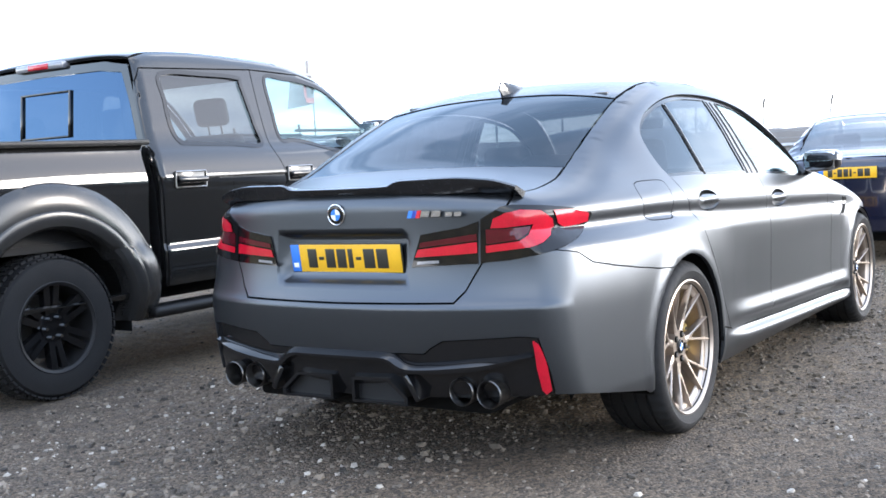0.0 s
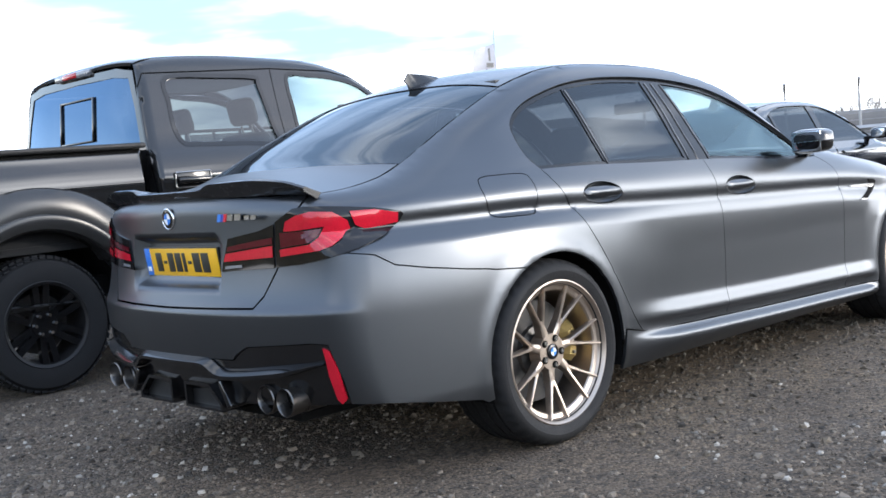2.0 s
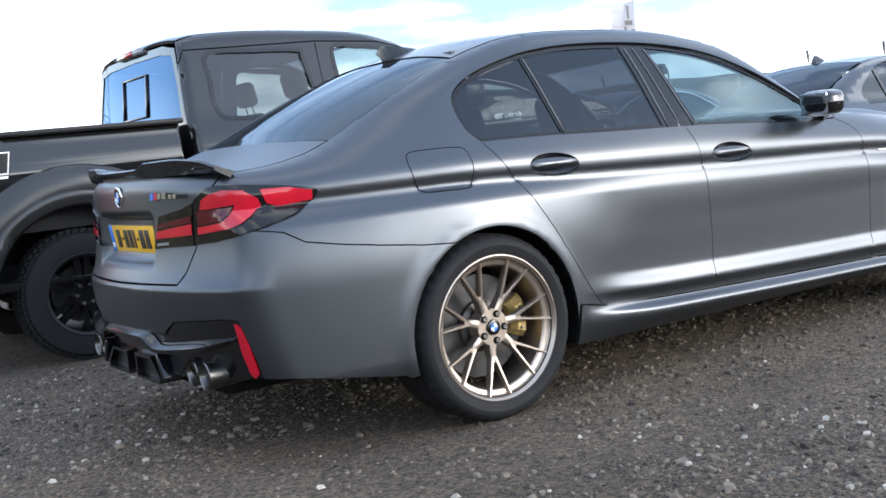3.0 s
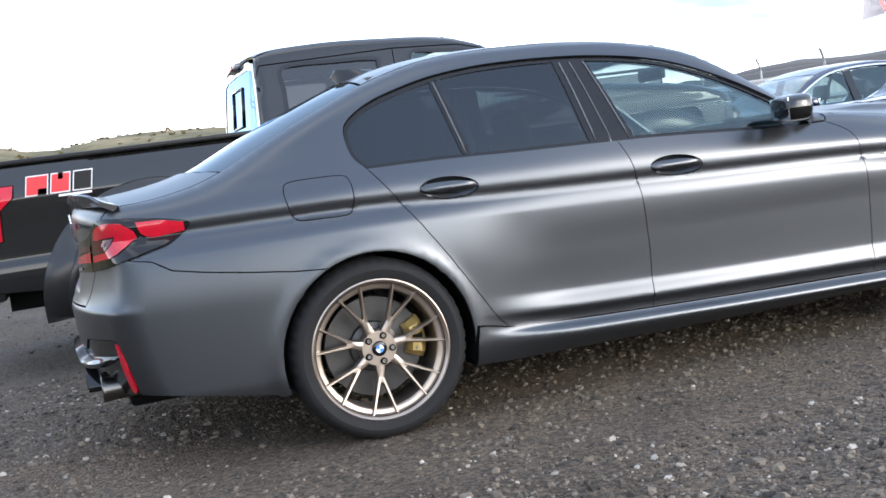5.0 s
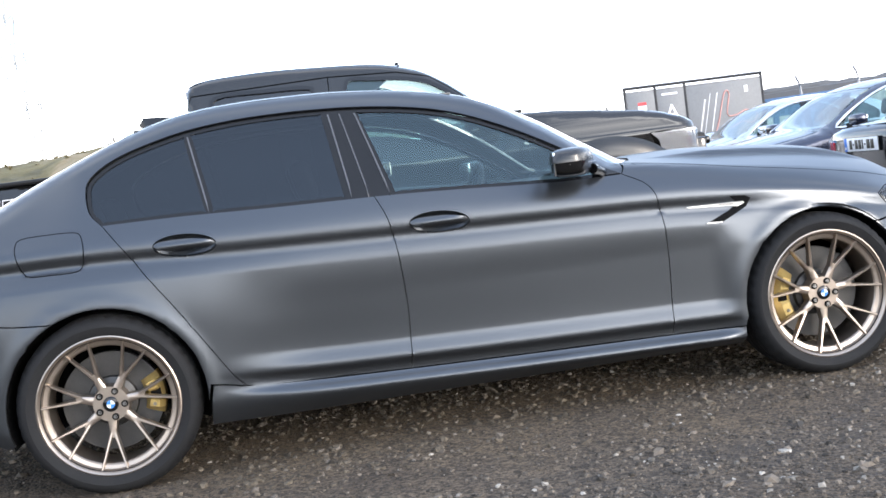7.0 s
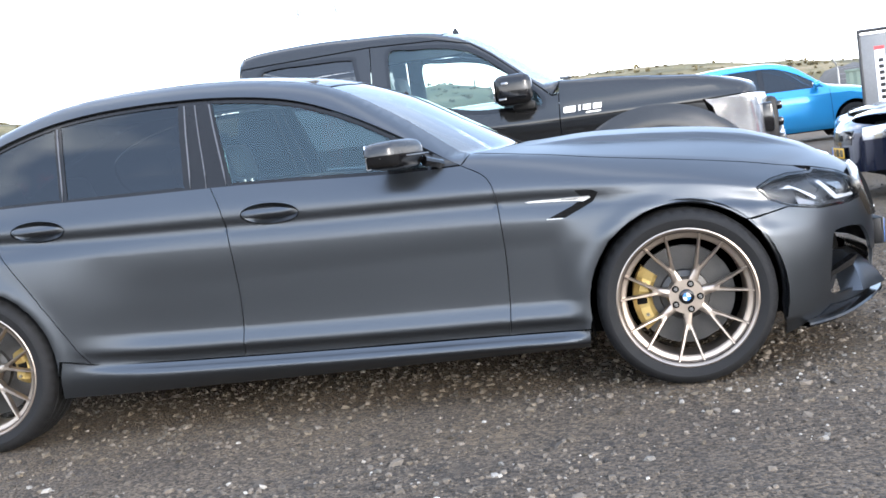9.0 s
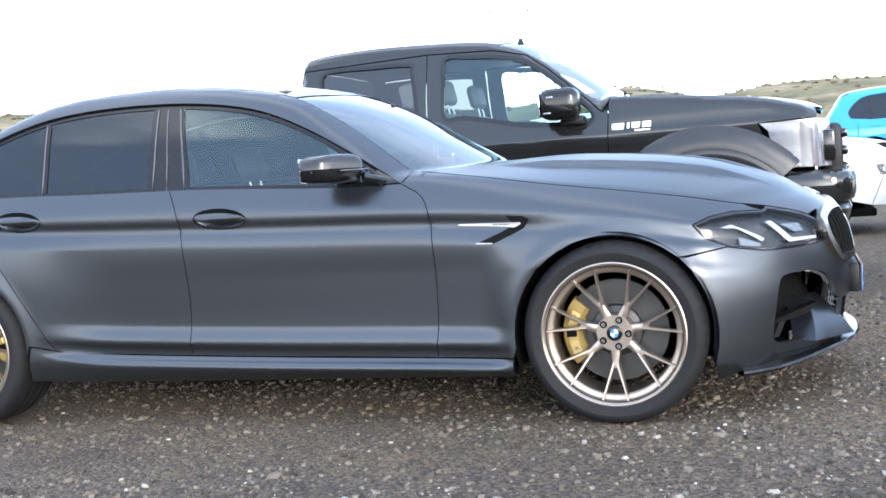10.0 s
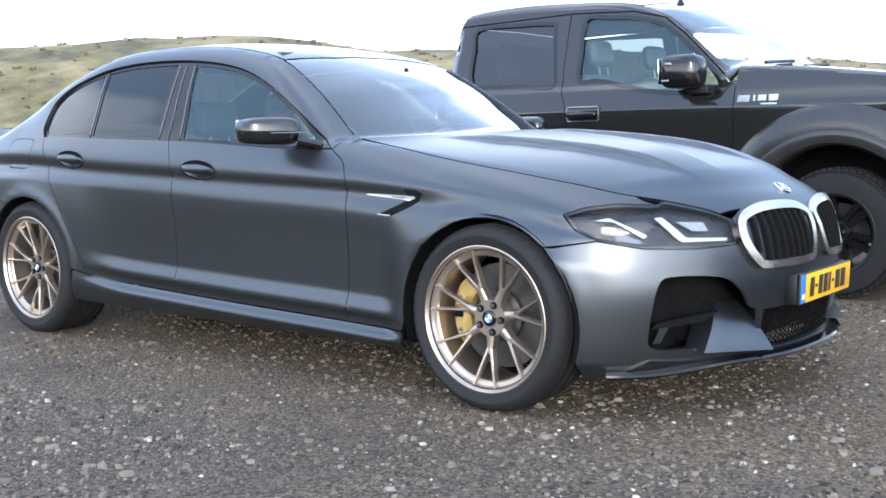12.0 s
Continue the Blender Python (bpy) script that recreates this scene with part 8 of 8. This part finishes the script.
def info_board():
    top = thing("info_board", "grey printed notice board in a dark tube frame", "sign", at=pose(-13.7, 7.2, 0))
    for y0, y1 in ((0.02, 0.56), (0.58, 1.12), (1.14, 2.58)):
        box_part("board_sheet", (-0.012, 0.012, y0, y1, 0.35, 1.97), BOARD, top, 0.004)
    for y in (0.0, 0.57, 1.13, 2.6):
        bm = bmesh.new()
        tube(bm, [(0, y, 0.0), (0, y, 2.03)], 0.028, 8)
        part("post", bm, FRAME_GREY, top)
    for z in (2.03, 0.30):
        bm = bmesh.new()
        tube(bm, [(0, -0.02, z), (0, 2.62, z)], 0.028, 8)
        part("rail", bm, FRAME_GREY, top)
    for y in (0.0, 1.13, 2.6):
        box_part("foot", (-0.35, 0.35, y - 0.04, y + 0.04, 0.0, 0.05), FRAME_GREY, top, 0.01)
    kw = dict(right=(0, 1, 0), up=(0, 0, 1), off=0.013, thick=0.003)
    bars("white_strip", WHITE, top, (0, 0.22, 0.75), rects=[(0.0, 0.16, 0.0, 0.95)], **kw)
    bars("red_strip", RED_FLAT, top, (0, 0.22, 1.70), rects=[(0.0, 0.16, 0.003, 0.06)], **kw)
    bars("text_bar", MATT_BLACK, top, (0.003, 0.25, 0.80), rects=[(0.02, 0.10, k * 0.10, k * 0.10 + 0.06) for k in range(8)], **kw)
    bars("text_bar", WHITE, top, (0, 0.68, 0.62), rects=[(0.0, 0.24 - 0.03 * (k % 3), k * 0.085, k * 0.085 + 0.022) for k in range(7)] + [(0.0, 0.30, 1.22, 1.255)], **kw)
    txt = bpy.data.curves.new("letter", "FONT")
    txt.body, txt.size, txt.extrude, txt.align_x = "A", 0.42, 0.002, "CENTER"
    txt.materials.append(WHITE)
    ob = new("letter", txt)
    ob.parent, ob.matrix_local = top, pose(0.017, 0.85, 1.38, 90, 0, 90)
    # the course drawn on the wide sheet, and slanted stripes
    bm = bmesh.new()
    loop = smooth_line([(1.60, 0.95), (1.72, 1.30), (1.86, 1.75), (1.95, 1.72), (1.88, 1.36), (2.05, 1.33), (2.25, 1.40), (2.45, 1.30), (2.35, 1.16), (2.15, 1.20), (1.98, 1.12), (1.80, 1.10)], 4, True)
    tube(bm, [(0.018, a, b) for a, b in loop] + [(0.018, *loop[0])], 0.012, 5)
    part("course_line", bm, surface("pale_red_print", (0.62, 0.32, 0.28), 0.5), top)
    bars("stripe", PALE, top, (0, 1.26, 0.8), rects=[(0.0, 0.02, 0.0, 0.9), (0.09, 0.10, 0.1, 1.0), (0.22, 0.235, 0.3, 1.0)], right=(0, 1, 0), up=(0, 0.25, 1), off=0.013, thick=0.003)
    bars("mark", WHITE, top, (0, 2.25, 1.72), rects=[(0.0, 0.07, 0.0, 0.12)], **kw)


info_board()


PALE_RED = surface("faded_red_print", (0.72, 0.22, 0.22), 0.6, 0.0, 0.1)


def banner_flag(x, y, h, lean_y, label):
    top = thing("banner_flag", label, "flag", "flags by the track", at=pose(x, y, 0))
    bm = bmesh.new()
    tube(bm, [(0, 0, 0), (0, 0, h * 0.7), (0.02, lean_y * 0.4, h)], [0.02, 0.014, 0.008], 6)
    part("pole", bm, GALV, top)
    bm = bmesh.new()
    rows = []
    for i in range(11):
        t = i / 10
        w = 0.56 - 0.20 * t ** 2
        rows.append([bm.verts.new((0.02 + 0.05 * math.sin(3 * t + 2 * j) - 0.10 * j, -0.02 - w * j / 3, h - 1.42 + 1.08 * t - 0.04 * j)) for j in range(4)])
    for a, b in zip(rows[:-1], rows[1:]):
        for j in range(3):
            bm.faces.new((a[j], a[j + 1], b[j + 1], b[j]))
    cloth = part("cloth", bm, surface("flag_cloth", (0.62, 0.59, 0.59), 0.7, 0.0, 0.1, 2.0, 30.0), top)
    kw = dict(right=(0.0, -1, 0.0), up=(0, 0, 1))
    bars("print", PALE_RED, cloth, (0.085, -0.06, h - 1.42), rects=[(0.0, 0.30, 0.02, 0.13), (0.26, 0.36, 0.13, 0.40)], **kw)
    bars("print", FRAME_GREY, cloth, (0.085, -0.08, h - 1.20), rects=[(0.0, 0.10, 0.0, 0.22), (0.05, 0.28, 0.32, 0.42), (0.14, 0.20, 0.46, 0.75), (0.24, 0.32, 0.12, 0.28)], **kw)


banner_flag(-13.97, 15.6, 4.05, 0.05, "white banner flag with red and black print")


def catch_fence():
    top = thing("catch_fence", "galvanised track fence with hooked posts and rails", "fence")
    n = 25
    pts = [(-51.0 + 2.24 * k, 15.0 + 1.32 * k) for k in range(n)]
    for x, y in pts:
        bm = bmesh.new()
        tube(bm, [(x, y, 0), (x, y, 2.35), (x + 0.05, y - 0.09, 2.65), (x + 0.16, y - 0.27, 2.9)], 0.05, 6)
        part("fence_post", bm, GALV, top)
    for z in (0.40, 0.72, 1.04):
        bm = bmesh.new()
        for a, b in zip(pts[:-1], pts[1:]):
            tube(bm, [(a[0] + 0.06, a[1] - 0.10, z), (b[0] + 0.06, b[1] - 0.10, z)], 0.10, 4, False)
        part("guard_rail", bm, GALV, top)
    bm = bmesh.new()
    for k in range(5):
        z = 1.35 + 0.25 * k
        tube(bm, [(p[0], p[1], z) for p in pts], 0.006, 4, False)
    tagged(part("fence_wire", bm, GALV, top), kind="stuff")


catch_fence()


def bare_tree(x, y, h, seed):
    r = random.Random(seed)
    z0 = float(terrain(np.array([x]), np.array([y]))[0])
    top = thing("bare_tree", "leafless winter tree with fine twigs on a bank", "tree", "trees on the bank", at=pose(x, y, z0 - 0.1))
    trunk, twigs = bmesh.new(), bmesh.new()

    def grow(bm, p, d, l, rad, depth):
        q = p + d * l
        tube(bm, [p, (p + q) / 2 + Vector((r.uniform(-1, 1), r.uniform(-1, 1), 0)) * l * 0.06, q], [rad, rad * 0.85, rad * 0.7], 5 if depth < 2 else 3, False)
        if depth == 5:
            return
        for _ in range(3 if depth else 4):
            v = (d + Vector((r.uniform(-1, 1), r.uniform(-1, 1), r.uniform(-0.3, 0.7))) * 0.75).normalized()
            grow(trunk if depth < 1 else twigs, p + d * l * r.uniform(0.55, 1.0), v, l * r.uniform(0.6, 0.8), max(rad * 0.58, 0.007), depth + 1)
    grow(trunk, Vector((0, 0, 0)), Vector((r.uniform(-0.1, 0.1), 0, 1)).normalized(), h * 0.30, h * 0.022, 0)
    bark = surface("bark", (0.22, 0.20, 0.185), 0.9, 0.0, 0.25, 5.0, 60.0)
    part("trunk", trunk, bark, top)
    tagged(part("crown", twigs, bark, top), "fine bare twigs", kind="stuff")


for k, (b, d, h) in enumerate(((-24.5, 62, 4.4), (-22.6, 66, 5.2), (-20.8, 60, 4.6), (-19.0, 68, 5.4), (-17.2, 64, 4.8), (-15.0, 70, 5.0), (-13.0, 66, 4.6), (-11.0, 72, 5.0), (-25.6, 58, 4.0), (-23.5, 70, 5.0), (-21.8, 57, 4.2), (-20.0, 63, 4.9), (-18.1, 59, 4.3), (-16.0, 61, 4.5))):
    bare_tree(3.2 + d * math.sin(radians(b)), -3.4 + d * math.cos(radians(b)), h * (0.92 if b < -20.5 else 0.66), 11 + k)


def container(name, label, x, y, rz, length, color, stripe=None):
    m = surface(name + "_paint", color, 0.5, 0.1, 0.18, 0.8, 20.0)
    z0 = 0.0
    top = thing(name, label, "container", at=pose(x, y, z0, 0, 0, rz) @ Matrix.Diagonal((1, 1, 0.78, 1)))
    bm = bmesh.new()
    n = int(length / 0.28)
    prof = []
    for k in range(n * 2 + 1):
        prof.append((-length / 2 + length * k / (n * 2), -1.2 - (0.03 if k % 2 else 0.0)))
    low = [bm.verts.new((a, b, 0.15)) for a, b in prof]
    high = [bm.verts.new((a, b, 2.5)) for a, b in prof]
    for i in range(len(prof) - 1):
        bm.faces.new((low[i], low[i + 1], high[i + 1], high[i]))
    add_box(bm, -length / 2, length / 2, -1.18, 1.2, 0.1, 2.56, 0.02)
    for z in (0.08, 2.52):
        add_box(bm, -length / 2 - 0.02, length / 2 + 0.02, -1.26, -1.16, z, z + 0.12, 0.01)
    part("shell", bm, m, top, angle=20)
    if stripe:
        bars("lettering_bar", stripe, top, (-1.6, -1.25, 1.0), (1, 0, 0), (0, 0, 1), [(k * 0.75, k * 0.75 + 0.5, 0, 0.7) for k in range(4)], thick=0.01)


container("blue_container", "blue corrugated container with white lettering bars", -37.0, 21.0, 58, 6.0, (0.10, 0.20, 0.36), PALE)
container("white_container", "white hoarding container with orange bars", -33.0, 25.6, 58, 6.0, (0.50, 0.48, 0.47), surface("orange_print", (0.42, 0.20, 0.14), 0.5))
container("green_container", "pale green container beside the track fence", -41.5, 16.0, 62, 5.0, (0.17, 0.22, 0.18), PALE)


def earth_bank():
    """A long dark bank past the fence, its crest uneven."""
    vs, fs = [], []
    n = 150
    for i in range(n):
        t = -24.0 + 0.62 * i
        cx, cy = -39.4 + 0.862 * t, 28.8 + 0.507 * t
        up = 2.75 + 0.2 * noise.noise((t * 0.25, 0, 0)) + 0.12 * noise.noise((t * 1.3, 3, 0))
        up *= 1 - 0.34 * float(step01(np.array([t]), 9.0, 22.0)[0])
        for d, z in ((-2.6, -0.1), (-1.5, up * 0.62), (-0.5, up * 0.93), (0.5, up), (3.5, -0.1)):
            w = 0.15 * noise.noise((t * 0.8, d, z))
            vs.append((cx - 0.507 * (d + w), cy + 0.862 * (d + w), z))
    for i in range(n - 1):
        for k in range(4):
            fs.append((i * 5 + k, (i + 1) * 5 + k, (i + 1) * 5 + k + 1, i * 5 + k + 1))
    ob = data_part("earth_bank", vs, fs, surface("grey_brown_earth", (0.105, 0.095, 0.085), 0.9, 0.0, 0.3, 0.5, 4.0, bump=0.5, bump_scale=6.0), None, angle=60)
    tagged(ob, "long grey-brown earth bank past the track fence", "bank", kind="structure")


earth_bank()


def pylon(x, y, h, base):
    z0 = float(terrain(np.array([x]), np.array([y]))[0])
    top = thing("lattice_pylon", "pale steel lattice pylon on the dune", "pylon", at=pose(x, y, z0 - 0.3, 0, 0, 25))

    def leg(sx, sy, t):
        w = base / 2 * (1 - t) ** 1.25 + 0.35 * t
        return Vector((sx * w, sy * w, h * t))
    for sx, sy in ((1, 1), (1, -1), (-1, 1), (-1, -1)):
        bm = bmesh.new()
        tube(bm, [leg(sx, sy, t) for t in np.linspace(0, 1, 9)], 0.11, 5)
        part("leg", bm, PALE_STEEL, top)
    ts = (0, 0.2, 0.36, 0.5, 0.62, 0.72, 0.81, 0.9, 1.0)
    for (a, b) in (((1, 1), (1, -1)), ((1, -1), (-1, -1)), ((-1, -1), (-1, 1)), ((-1, 1), (1, 1))):
        for t0, t1 in zip(ts[:-1], ts[1:]):
            for p, q in ((leg(*a, t0), leg(*b, t1)), (leg(*b, t0), leg(*a, t1)), (leg(*a, t1), leg(*b, t1))):
                bm = bmesh.new()
                tube(bm, [p, q], 0.06, 4)
                part("brace", bm, PALE_STEEL, top)
    for z in (0.66, 0.80, 0.93):
        bm = bmesh.new()
        w = 5.5 - 3 * (z - 0.66)
        for s in (-1, 1):
            tube(bm, [(0, 0.3, h * z), (s * w, 0, h * z)], 0.07, 4)
            tube(bm, [(0, -0.3, h * z + 1.2), (s * w, 0, h * z)], 0.06, 4)
            tube(bm, [(s * w, 0, h * z), (s * w, 0, h * z - 1.1)], 0.08, 5)
        part("cross_arm", bm, PALE_STEEL, top)


pylon(5.26 + 118 * math.sin(radians(-101.6)), 0.2 + 118 * math.cos(radians(-101.6)), 30, 7.0)
# marker posts on the dune ridge
for b in (-94.2, -96.9):
    d = 108
    x, y = 5.2 + d * math.sin(radians(b)), 0.3 + d * math.cos(radians(b))
    z0 = float(terrain(np.array([x]), np.array([y]))[0])
    bm = bmesh.new()
    tube(bm, [(0, 0, 0), (0, 0, 0.9)], [0.09, 0.07], 6)
    add_box(bm, -0.12, 0.12, -0.05, 0.05, 0.75, 1.1, 0.02)
    tagged(part("marker_post", bm, MATT_BLACK), "short dark marker post on the dune ridge", "post", "posts on the ridge").matrix_world = pose(x, y, z0 - 0.15)
